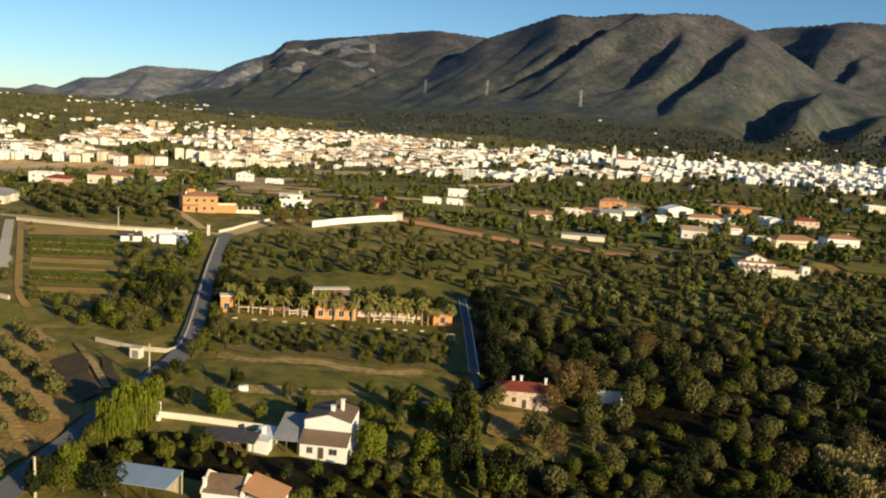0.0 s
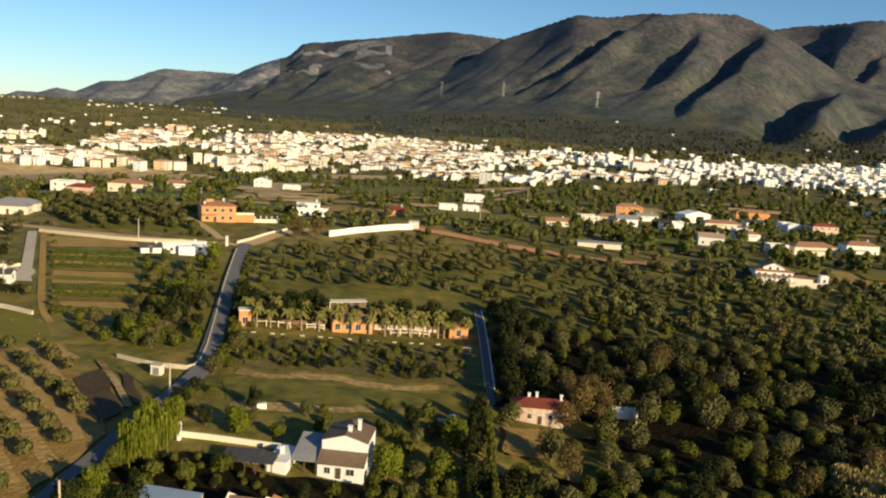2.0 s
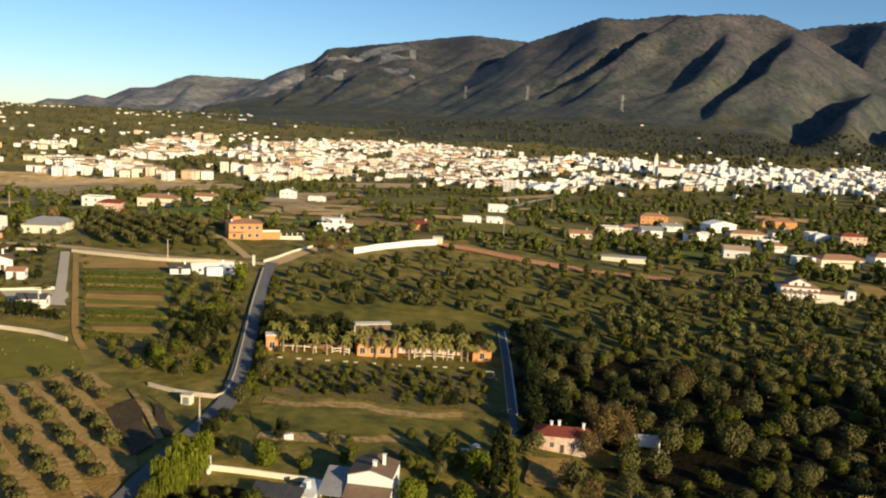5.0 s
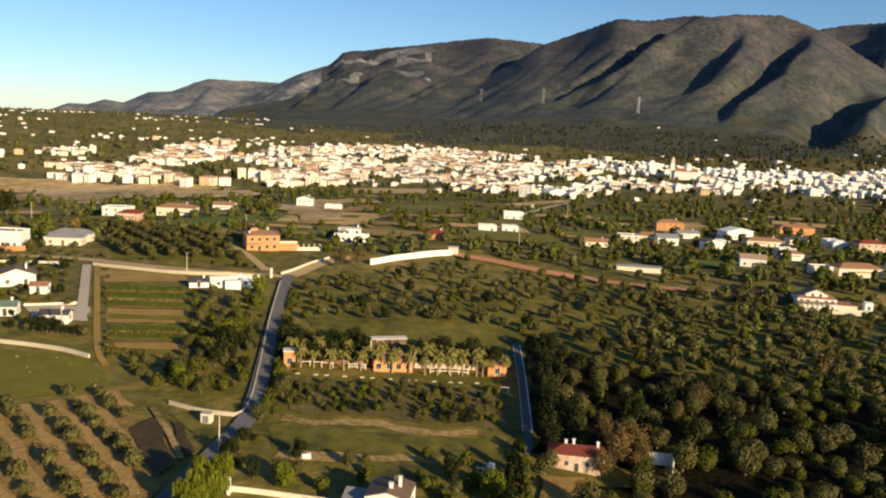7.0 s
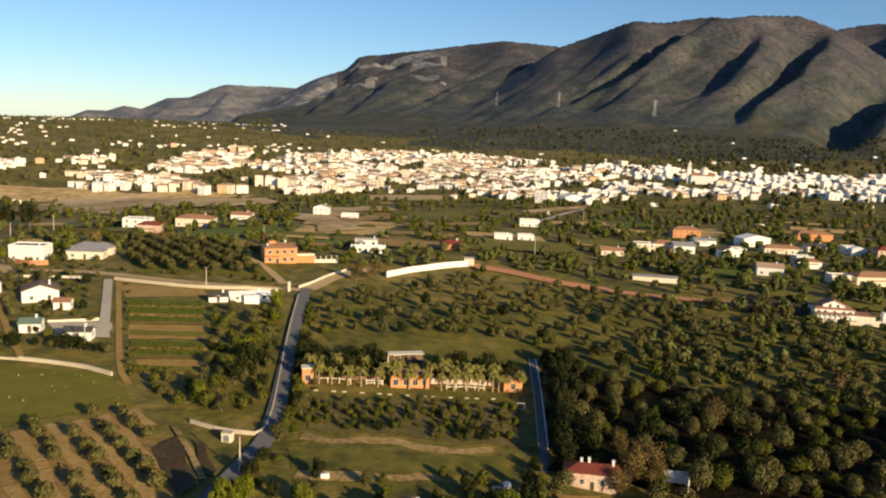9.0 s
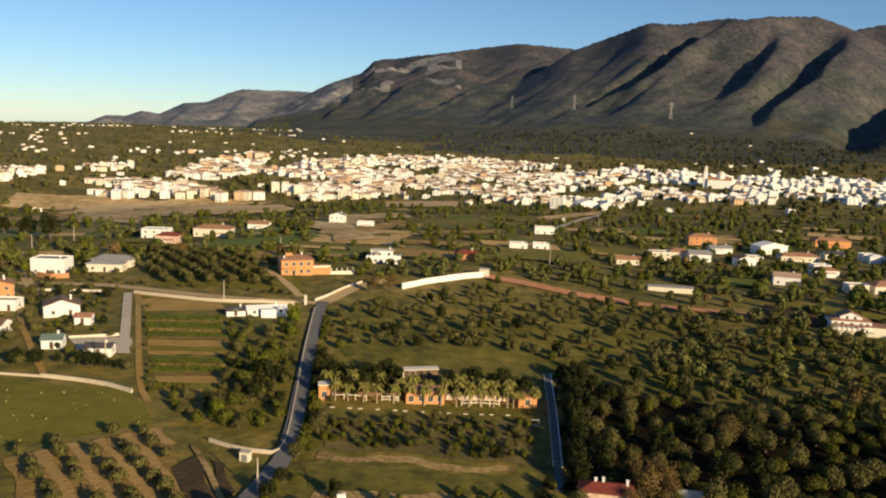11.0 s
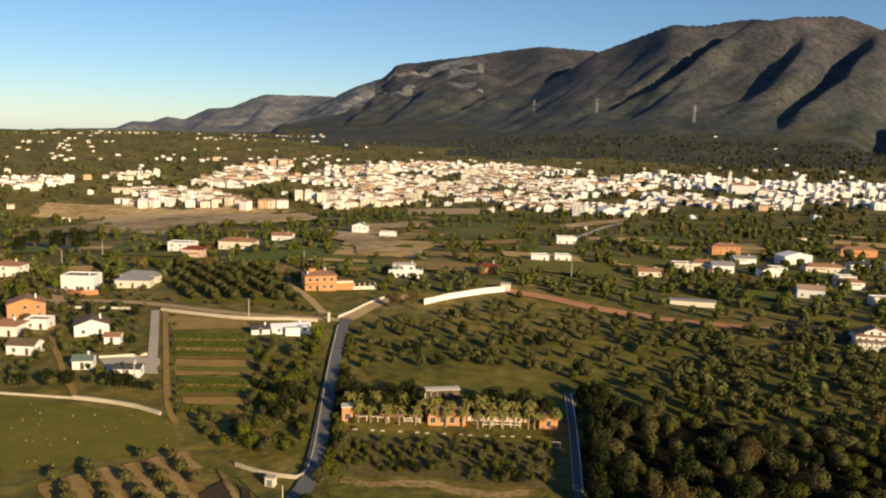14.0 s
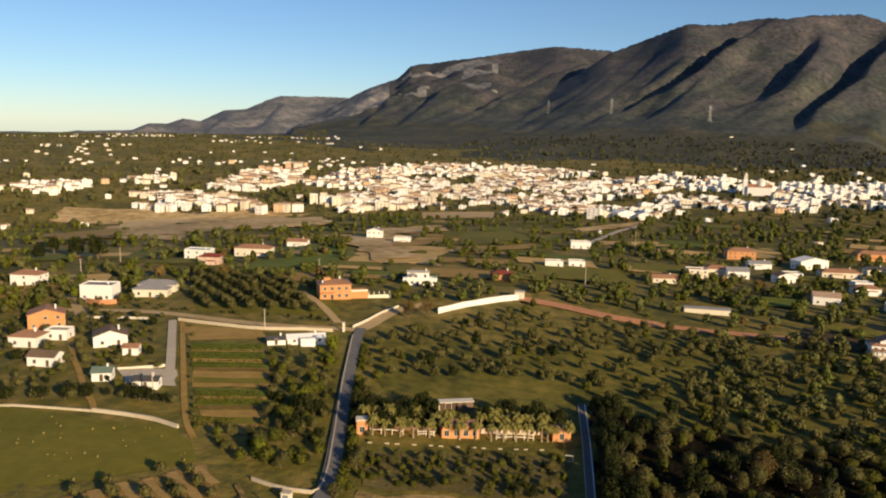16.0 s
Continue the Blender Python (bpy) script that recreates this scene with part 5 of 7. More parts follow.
def red_house(x, y, turn):
    e = thing("farmhouse", x, y, None, turn, "old pink farmhouse with a red hip roof", "house")
    part("wall", walls_bm(13.0, 6.5, 4.1), M_PINK, e)
    hip_roof(e, 13.0, 6.5, 4.1, 1.4, M_REDTILE, label="red tiled hip roof")
    chimney(e, -2.6, 0.6, 5.0, 1.2, 0.6)
    chimney(e, -0.8, 0.4, 5.1, 1.5, 0.6)
    chimney(e, 5.0, 0.8, 4.2, 2.0, 0.6)
    for px in (-5.2, -2.4, 2.4, 5.2):
        window(e, px, -3.25, 1.3, 0.9, 1.2, "-y")
    door(e, 0, -3.25, 0.0, 1.0, 2.1, "-y")
    window(e, -6.5, 0, 1.3, 0.9, 1.2, "-x")
    part("step", box_bm(-7.2, -4.2, -5.2, -3.3, -0.8, 0.25), M_STONE, e)
    e.scale = (0.9, 0.9, 0.88)
    clear_disc(x, y, 8.5)
    clear_disc(x - 2, y - 8, 5)
    clear_disc(x + 6, y - 9, 4)


red_house(*(32.4, 158.3), -7)


def hut(x, y, turn):
    e = thing("shelter", x, y, None, turn, "roofless white walled shelter, open at the front", "hut")
    part("back_wall", box_bm(-2.5, 2.5, 1.6, 1.9, -1, 3.1, 0.03), M_WHITE, e)
    part("side_wall", prism_bm([(-1.9, -1), (1.58, -1), (1.58, 3.3), (-1.9, 2.9)], (2.3, 2.6)), M_WHITE, e).matrix_basis = Matrix(((0, 1, 0, 0), (1, 0, 0, 0), (0, 0, 1, 0), (0, 0, 0, 1)))
    part("low_wall", box_bm(-2.5, -2.2, -1.9, 1.58, -1, 1.1), M_CONCRETE, e)
    part("coping", box_bm(-2.55, 2.65, 1.55, 1.95, 3.105, 3.2), M_CONCRETE, e)
    part("slab", box_bm(-2.15, 2.25, -1.9, 1.55, -0.5, 0.15), M_CONCRETE, e)
    clear_disc(x, y, 3.6)
    clear_disc(x - 0.5, y - 5, 3.4)
    clear_disc(x - 1, y - 9, 2.6)
    clear_disc(x + 6, y - 5, 4.5)
    clear_disc(x + 12, y - 10, 4.5)


hut(*(51.7, 161.2), -8)


def orange_villa(x, y, turn):
    e = thing("villa", x, y, None, turn, "two-storey orange villa with a low tiled roof", "house")
    part("wall", walls_bm(14, 11, 6.6), M_ORANGE, e)
    hip_roof(e, 14, 11, 6.6, 1.7, M_TILE, over=0.5, label="brown clay-tile hip roof")
    part("roof_block", box_bm(-4.5, -1.5, -1, 2, 7.0, 9.0), M_ORANGE, e)
    chimney(e, 3.0, 1.5, 7.7, 1.2)
    chimney(e, -5.5, -3.0, 7.0, 1.2)
    for s in (0, 1):
        for px in (-4.8, -1.6, 1.6, 4.8):
            if s == 0 and px == -1.6:
                door(e, px, -5.5, 0, 1.3, 2.2, "-y")
            else:
                window(e, px, -5.5, s * 3.3 + 0.9, 1.3, 1.4, "-y")
        for py in (-2.5, 2.5):
            window(e, 7, py, s * 3.3 + 0.9, 1.0, 1.3, "+x")
            window(e, -7, py, s * 3.3 + 0.9, 1.0, 1.3, "-x")
    part("balcony", box_bm(-6.5, -0.5, -7.0, -5.51, 3.1, 3.3), M_ORANGE, e)
    part("terrace", box_bm(7.01, 15, -4, 4, -1.5, 2.8), M_ORANGE, e)
    part("terrace_parapet", box_bm(7.01, 15, -4.1, -3.8, 2.803, 3.6), M_CREAM, e)
    for k in range(5):
        part("pillar", box_bm(15.3 + k * 2.4, 15.65 + k * 2.4, -3.8, -3.45, -1, 2.3), M_CREAM, e)
    part("garden_parapet", box_bm(15.02, 26, -3.75, -3.5, -1, 0.9), M_CREAM, e)
    clear_disc(x, y, 10)
    clear_disc(x + 10, y, 7)


orange_villa(*(-76.1, 338.0), 22)


def country_villa(x, y, turn):
    e = thing("villa", x, y, None, turn, "white villa with gabled upper storey and terrace", "house")
    part("wall", walls_bm(15, 9, 5.0, x=-6), M_WHITE, e)
    hip_roof(e, 15, 9, 5.0, 1.4, M_TILE, -6, 0, 0.4)
    part("gabled_storey", gable_ends(8.5, 6, 6.6, 1.8, box_bm(-10.2, -1.8, -3.2, 2.8, 5.0, 6.6), -6, -0.2, along="y"), M_WHITE, e)
    gable_roof(e, 8.5, 6, 6.6, 1.8, M_TILE, -6, -0.2, 0.4, "y")
    for px in (-12, -9.5, -6, -2.5, 0):
        window(e, px, -4.5, 3.0, 1.1, 1.3, "-y")
    for px in (-7.5, -4.5):
        window(e, px, -3.2, 5.5, 0.9, 1.2, "-y")
    part("terrace", box_bm(-14, 17, -7.5, -4.51, -2, 1.1), M_CREAM, e)
    for k in range(9):
        part("terrace_post", box_bm(-13.8 + k * 1.9, -13.5 + k * 1.9, -7.4, -7.1, 1.103, 3.6), M_WHITE, e)
    part("terrace_roof", box_bm(-14.2, 1.8, -7.6, -4.52, 3.603, 3.75), M_TILE, e)
    part("wing", box_bm(1.52, 10, -3.5, 4.5, -1.5, 2.7), M_CREAM, e)
    part("wing_roof", box_bm(1.53, 10.3, -3.8, 4.8, 2.703, 2.9), M_TILE, e)
    part("balustrade", box_bm(1.9, 17, -7.4, -7.2, 1.103, 2.0), M_CREAM, e)
    part("tower_block", box_bm(13, 16.2, -3, 0, -1, 4.4), M_WHITE, e)
    window(e, 14.6, -3.0, 1.6, 1.0, 1.3, "-y")
    clear_disc(x, y, 15)
    clear_disc(x + 10, y, 9)


country_villa(*(161.3, 311.8), -8)


def terraced_villa(x, y, turn):
    e = thing("villa", x, y, None, turn, "white two-storey villa with roof terraces", "house")
    part("wall", walls_bm(17, 9, 3.2), M_WHITE, e)
    part("upper_storey", box_bm(-6.5, 4.5, -2.0, 4.4, 3.2, 6.0), M_WHITE, e)
    part("upper_roof", box_bm(-6.8, 4.8, -2.4, 4.7, 6.003, 6.2), M_CREAM, e)
    part("canopy", prism_bm([(-2.6, 0), (-2.6, 0.12), (0, 1.0), (2.6, 0.12), (2.6, 0)], (-1.6, 1.6)), M_GREYROOF, e).matrix_basis = Matrix.Translation((-4, -3.2, 5.0))
    part("terrace_parapet", box_bm(-8.5, 8.5, -4.55, -4.3, 3.203, 4.0), M_WHITE, e)
    part("terrace_parapet", box_bm(8.25, 8.55, -4.28, 4.5, 3.203, 4.0), M_WHITE, e)
    for px in (-7, -4, 1.5, 4.5, 7):
        window(e, px, -4.5, 0.9, 1.2, 1.3, "-y")
    door(e, -1.2, -4.5, 0, 1.2, 2.1, "-y")
    for px in (-5, -2, 2.5):
        window(e, px, -2.0, 3.8, 1.2, 1.4, "-y")
    chimney(e, 3, 2, 6.2, 1.2)
    clear_disc(x, y, 10)


terraced_villa(*(-41.4, 380.9), 6)
simple_house(*(97.6, 369.5), 21, 5, 2.5, "gable", M_CREAM, M_GREYROOF, -6, "long low pale farm shed", "shed", name="shed", rise=0.5, win=False)


def utility_hut(x, y, turn):
    e = thing("utility_hut", x, y, None, turn, "small pale utility hut beside the lane", "hut")
    part("wall", box_bm(-1.5, 1.5, -1.2, 1.2, -0.8, 2.6, 0.03), M_CREAM, e)
    part("roof", box_bm(-1.65, 1.65, -1.35, 1.35, 2.603, 2.75), M_CONCRETE, e)
    part("door", box_bm(-0.9, 0.9, -1.25, -1.19, 0.1, 2.1), M_METAL, e, "grey metal double door")
    e.scale = (0.7, 0.7, 0.75)
    clear_disc(x, y, 2.5)


utility_hut(*(-45.7, 153.1), -6)


def utility_pole(x, y, h, arm=True, mat=None, label="tall pale utility pole"):
    e = thing("utility_pole", x, y, label=label, category="pole", group="utility poles")
    part("shaft", tube_bm([(0, 0, -0.6), (0, 0, h)], [0.20, 0.14], 8), mat or M_CONCRETE, e)
    if arm:
        part("crossarm", box_bm(-0.9, 0.9, -0.06, 0.06, h - 0.35, h - 0.22), M_DARKWOOD, e)
        for px in (-0.8, 0, 0.8):
            part("insulator", tube_bm([(px, 0, h - 0.218), (px, 0, h - 0.02)], [0.06, 0.04], 6), M_FRAME, e)


for at, h, arm in (((-39.2, 138.6), 7.6, False), ((43.9, 410.0), 11, True), ((-41.4, 97.1), 5.5, False), ((103.8, 624.3), 11, True), ((-214.9, 372.9), 9, True), ((-95.3, 390.0), 9, True), ((-98.8, 202.3), 8, True), ((-89.5, 278.2), 8, True), ((-217.7, 420.0), 9, True)):
    utility_pole(*at, h, arm)


# gate post and low walls at the junction
g = thing("gate_post", *(-60.3, 284.4), label="pale gate post at the lane junction", category="gate post")
part("pier", box_bm(-0.45, 0.45, -0.45, 0.45, -0.5, 3.6, 0.04), M_CREAM, g)
part("cap", box_bm(-0.6, 0.6, -0.6, 0.6, 3.603, 3.8), M_CONCRETE, g)
e = thing("gatehouse", *(8.3, 359.6), turn=-5, label="small pale gatehouse at the end of the white wall", category="gatehouse")
part("wall", box_bm(-2.2, 2.2, -2, 2, -1, 3.4), M_CREAM, e)
part("roof", box_bm(-2.4, 2.4, -2.2, 2.2, 3.403, 3.6), M_CONCRETE, e)
clear_disc(*(8.3, 359.6), 4)


# ---- the palm garden ----
PALM_A, PALM_B = np.array((-37.3, 195.2)), np.array((21.3, 209.8))
AXIS = PALM_B - PALM_A
LONG = float(np.linalg.norm(AXIS))
AXIS = AXIS / LONG
BACK = np.array([-AXIS[1], AXIS[0]])
PALM_TURN = math.degrees(math.atan2(AXIS[1], AXIS[0]))


def along(u, back=0.0):
    p = PALM_A + AXIS * (u * LONG) + BACK * back
    return float(p[0]), float(p[1])


def frond_arrays(rng, n, length, droop):
    """Arching fronds with leaflets folded down on both sides."""
    V, F = [], []
    for k in range(n):
        a = 2 * math.pi * k / n + rng.uniform(-0.25, 0.25)
        lift = rng.uniform(-0.25, 1.0)
        d, side = Vector((math.cos(a), math.sin(a), 0)), Vector((-math.sin(a), math.cos(a), 0))
        L = length * rng.uniform(0.8, 1.15)
        pts = []
        for i in range(6):
            t = i / 5
            pts.append(d * (L * t * (1 - 0.15 * t)) + Vector((0, 0, L * (lift * t * 0.8 - droop * t * t * (0.9 + lift * 0.4)))))
        for i in range(5):
            w0, w1 = 0.34 * math.sin(math.pi * (0.12 + 0.85 * i / 5)), 0.34 * math.sin(math.pi * (0.12 + 0.85 * (i + 1) / 5))
            for sgn in (1, -1):
                o = len(V)
                down = Vector((0, 0, -0.16))
                V += [pts[i], pts[i + 1], pts[i + 1] + side * w1 * sgn * L * 0.5 + down, pts[i] + side * w0 * sgn * L * 0.5 + down]
                F.append((o, o + 1, o + 2, o + 3))
    return V, F


def palm_meshes(seed, h, length):
    rng = random.Random(seed)
    pts = [(0.04 * math.sin(k * 1.3), 0.03 * math.cos(k * 1.7), -0.4 + (h + 0.4) * k / 7) for k in range(8)]
    bm = tube_bm(pts, [0.34, 0.27, 0.22, 0.24, 0.21, 0.23, 0.24, 0.30], 8)
    tm = bpy.data.meshes.new("trunk")
    bm.to_mesh(tm)
    bm.free()
    tm.materials.append(M_PALMBARK)
    V, F = frond_arrays(rng, 26, length, 0.75)
    V2, F2 = frond_arrays(rng, 12, length * 0.7, 0.2)
    o = len(V)
    V = [v + Vector((0, 0, h)) for v in V] + [v + Vector((0, 0, h)) for v in V2]
    F = F + [tuple(i + o for i in f) for f in F2]
    return tm, mesh_of("fronds", V, F, [M_PALM])


PALMS = [palm_meshes(500 + i, h, l) for i, (h, l) in enumerate(((5.0, 2.5), (5.6, 2.7), (4.6, 2.4)))]


def palm(x, y, v, scale, rng, group="palms of the garden"):
    e = new("palm_tree")
    e.empty_display_size = 0.3
    e.matrix_basis = pose(x, y, gz(x, y), rng.uniform(-2, 2), rng.uniform(-2, 2), rng.uniform(0, 360)) @ Matrix.Diagonal((scale, scale, scale, 1))
    tagged(e, "palm tree with pale trunk and arching fronds", "palm tree", group)
    part("trunk", PALMS[v][0], None, e)
    part("fronds", PALMS[v][1], None, e)


rng = random.Random(9)
for u in (0.06, 0.115, 0.185, 0.245, 0.32, 0.39, 0.46, 0.54, 0.61, 0.67, 0.73, 0.79, 0.855, 0.885, 0.915, 0.985):
    palm(*along(u, rng.uniform(-0.6, 0.6)), rng.randrange(3), rng.uniform(0.92, 1.08), rng)
for u, b in ((0.03, 7), (0.09, 9), (0.15, 6), (0.36, 5), (0.43, 6), (0.5, 5.5), (0.58, 6), (0.64, 5), (0.70, 6), (0.76, 5), (0.82, 6), (0.88, 5), (0.2, 6), (0.27, 7), (0.66, 9), (0.74, 10)):
    palm(*along(u, b + rng.uniform(-1, 1)), rng.randrange(3), rng.uniform(0.9, 1.2), rng)


def palm_pavilion(u, back, w, d, h, arches, roof, label):
    x, y = along(u, back)
    e = thing("pavilion", x, y, None, PALM_TURN, label, "house")
    part("wall", walls_bm(w, d, h), M_ORANGE, e)
    if roof == "hip":
        hip_roof(e, w, d, h, 1.0, M_TILE, over=0.3)
    else:
        part("roof", box_bm(-w / 2 - 0.15, w / 2 + 0.15, -d / 2 - 0.15, d / 2 + 0.15, h + 0.003, h + 0.25), M_CREAM, e)
    for k in range(arches):
        px = (k + 0.5) / arches * w - w / 2
        window(e, px, -d / 2, 0.7, 1.3, 1.6, "-y")
    clear_disc(x, y, max(w, d) * 0.6)


palm_pavilion(0.012, 1.2, 3.0, 3.0, 4.0, 1, "flat", "tall orange gate pavilion at the palm garden")
palm_pavilion(0.425, 2.5, 5.6, 5.0, 3.6, 2, "hip", "orange garden house with arched windows")
palm_pavilion(0.515, 3.0, 5.2, 5.0, 3.4, 2, "hip", "orange garden house among the palms")
palm_pavilion(0.955, 2.0, 5.4, 4.6, 3.2, 1, "hip", "small orange pavilion with a tiled roof")


def garden_fence(u0, u1, back, tiers, label):
    """A white post and rail fence."""
    x, y = along((u0 + u1) / 2, back)
    L = (u1 - u0) * LONG
    e = thing("garden_fence", x, y, None, PALM_TURN, label, "fence")
    n = max(2, int(L / 2.6))
    for k in range(n + 1):
        px = -L / 2 + L * k / n
        zz = gz(*along(u0 + (u1 - u0) * k / n, back)) - gz(x, y)
        part("post", box_bm(px - 0.11, px + 0.11, -0.11, 0.11, zz - 0.5, zz + 1.9), M_CREAM, e)
    for zt in tiers:
        z0, z1 = gz(*along(u0, back)) - gz(x, y), gz(*along(u1, back)) - gz(x, y)
        pts = [(-L / 2 + L * k / 10, -0.13, z0 + (z1 - z0) * k / 10 + zt + 0.25 * math.sin(math.pi * ((k / 10 * max(1, round(L / 8))) % 1))) for k in range(11)]
        bm = tube_bm(pts, [0.15] * len(pts), 5)
        part("rail", bm, M_CREAM, e)


garden_fence(0.05, 0.20, 0.6, (1.3,), "white post-and-rail fence under the palms")
garden_fence(0.27, 0.345, 0.8, (1.3, 0.6), "white post-and-rail fence beside the garden house")
garden_fence(0.64, 0.82, 0.6, (1.5, 0.7), "white two-railed fence with scalloped top")
wall_along("terrace_wall", [along(0.05, 3.8), along(0.2, 3.8), along(0.36, 3.8)], 1.3, 0.3, M_BROWNWALL, "low brown terrace wall behind the palms")
wall_along("terrace_wall", [along(0.57, 3.8), along(0.75, 3.8), along(0.91, 3.8)], 1.9, 0.3, M_PINK, "weathered pink terrace wall behind the fence")
# terrace walk under the palms and the house behind
drape("pavement", [along(0.0, 0.8), along(1.0, 0.8), along(1.0, 5.5), along(0.0, 5.5)], M_WEEDS, 0.22, 3, "earth walk under the row of palms", "path")
e = thing("garden_house", *(-13.2, 224.4), turn=PALM_TURN, label="low brown house with a flat pale roof", category="house")
part("wall", box_bm(-5.2, 5.2, -3.0, -0.6, -1, 2.5), M_DARKWOOD, e)
part("roof", box_bm(-5.5, 5.5, -3.6, -0.4, 2.503, 2.7), M_CREAM, e)
part("wing_wall", box_bm(0.4, 5.24, -3.3, -3.003, -1, 2.49), M_BROWNTILE, e)
door(e, -2.4, -3.0, 0, 1.8, 2.1, "-y")
part("porch_post", box_bm(-5.4, -5.15, -3.5, -3.25, -0.8, 2.5), M_CREAM, e)
clear_disc(*(-13.2, 224.4), 6)
keep_clear([along(-0.02, -1.5), along(1.02, -1.5), along(1.02, 6), along(-0.02, 6)])
# short white parapets in front of the palms
for k in range(13):
    u = 0.04 + 0.066 * k
    ob = thing("parapet", *along(u + 0.012 * math.sin(k * 2.1), -5.5), turn=PALM_TURN, label="short low white parapet in the garden beds", category="low wall", group="parapets before the palms")
    part("block", box_bm(-0.6, 0.6, -0.14, 0.14, -0.3, 0.22, 0.03), M_STONE, ob)
    part("coping", box_bm(-0.65, 0.65, -0.18, 0.18, 0.223, 0.28), M_CONCRETE, ob)
# dark hedge behind the palms
e = thing("hedge", *along(0.5, 13), z=gz(*along(0.5, 13)), turn=0, label="tall dark hedge behind the palm garden", category="hedge")
HR = random.Random(31)
HV, HF = [], []
for k in range(46):
    px, py = along(0.02 + 0.96 * k / 45 , 12.5 + 2.5 * math.sin(k * 0.9))
    V, F = crown_arrays(HR, 1.7, 3.0, 0.0, 5, 110, 0.45)
    o = len(HV)
    bx, by = along(0.5, 13)
    if 0.36 < k / 45 < 0.6:
        continue
    HV += [(v[0] + px - bx, v[1] + py - by, v[2] + gz(px, py) - gz(bx, by)) for v in V]
    HF += [tuple(int(i) + o for i in f) for f in F]
part("foliage", mesh_of("foliage", HV, HF, [M_DARKLEAF]), None, e)

# landmarks of the town
def church(x, y):
    e = thing("church", x, y, None, -10, "white church with a tall bell tower", "church")
    part("nave", gable_ends(30, 14, 11, 3.5, walls_bm(30, 14, 11), along="x"), M_WHITE, e)
    gable_roof(e, 30, 14, 11, 3.5, M_TILE)
    part("tower", box_bm(-20.5, -15.02, -4, 2, -2, 21, 0.1), M_WHITE, e)
    part("belfry", box_bm(-19.9, -15.6, -3.4, 1.4, 21.003, 25.5), M_CREAM, e)
    part("spire", tube_bm([(-17.75, -1, 25.503), (-17.75, -1, 27), (-17.75, -1, 30)], [2.3, 1.9, 0.1], 8), M_CREAM, e)
    part("drum", tube_bm([(2, 0, 12), (2, 0, 18)], [5.2, 5.2], 14), M_WHITE, e)
    part("dome", tube_bm([(2, 0, 18.003), (2, 0, 20), (2, 0, 21.8), (2, 0, 22.6)], [5.4, 4.7, 2.6, 0.3], 14), M_CREAM, e)
    clear_disc(x, y, 22)


church(*(332.6, 1067.5))
TOWN_BLOCKS = [
    # place, units, width, depth, height, roofs, walls, tiles, label
    ((127.3, 864.0), 3, 22, 22, 8, "gable_y", M_WHITE, M_WHITE, "large white factory hall at the town's edge"),
    ((96.6, 855.9), 1, 16, 14, 11, "flat", M_WHITE, M_CONCRETE, "tall white factory office block"),
    ((-208.6, 953.0), 5, 15, 14, 10, "flat", M_CREAM, M_TOWNTILE, "cream apartment block, part of a long row"),
    ((-271.3, 886.4), 2, 15, 14, 10, "hip", M_APRICOT, M_TOWNTILE, "apricot apartment block at the town's edge"),
    ((-251.0, 895.5), 2, 14, 14, 11, "hip", M_CREAM, M_TOWNTILE, "cream apartment block with a tiled roof"),
    ((-310.3, 892.8), 4, 12, 14, 9, "hip", M_CREAM, M_TOWNTILE, "cream terrace house at the town's edge"),
    ((-361.1, 876.8), 6, 12, 14, 9, "gable_y", M_WHITE, M_WHITE, "white gabled terrace house"),
    ((-409.1, 872.4), 4, 11, 12, 7, "flat", M_WHITE, M_TOWNTILE, "white house at the end of town"),
    ((-383.8, 1246.8), 3, 14, 14, 9, "hip", M_APRICOT, M_TOWNTILE, "apricot building above the town"),
    ((-347.7, 1266.7), 2, 16, 14, 13, "flat", M_APRICOT, M_TOWNTILE, "tall orange apartment building"),
    ((153.9, 1116.4), 3, 12, 14, 9, "hip", M_APRICOT, M_TOWNTILE, "ochre convent building in the town"),
    ((176.6, 1152.8), 1, 16, 14, 14, "hip", M_CREAM, M_TOWNTILE, "tall ochre building with a hip roof"),
    ((259.1, 1235.8), 1, 12, 12, 15, "flat", M_WHITE, M_CONCRETE, "square white tower block"),
    ((-113.8, 1017.6), 4, 14, 13, 10, "flat", M_WHITE, M_TOWNTILE, "white apartment block in a row"),
]
TR = random.Random(12)
for at, units, w, d, h, roof, wall, tile, label in TOWN_BLOCKS:
    x, y = at
    k = math.hypot(x, y)
    for n in range(units):
        o = (n - (units - 1) / 2) * (w + 0.4)
        hh = h * TR.uniform(0.55, 1.15)
        simple_house(x + x / k * d / 2 + y / k * o, y + y / k * d / 2 - x / k * o + TR.uniform(-12, 12), w * TR.uniform(0.6, 1.0), d * TR.uniform(0.7, 1.0), hh, TR.choice([roof, roof, "hip", "gable"]),
                     TR.choice([wall, wall, M_CREAM, M_WHITE]), tile, TR.uniform(-22, 22), label, "building", max(1, round(hh / 3.1)), "apartment_block", group="large buildings of the town", rise=min(3, d * 0.15), win="front")


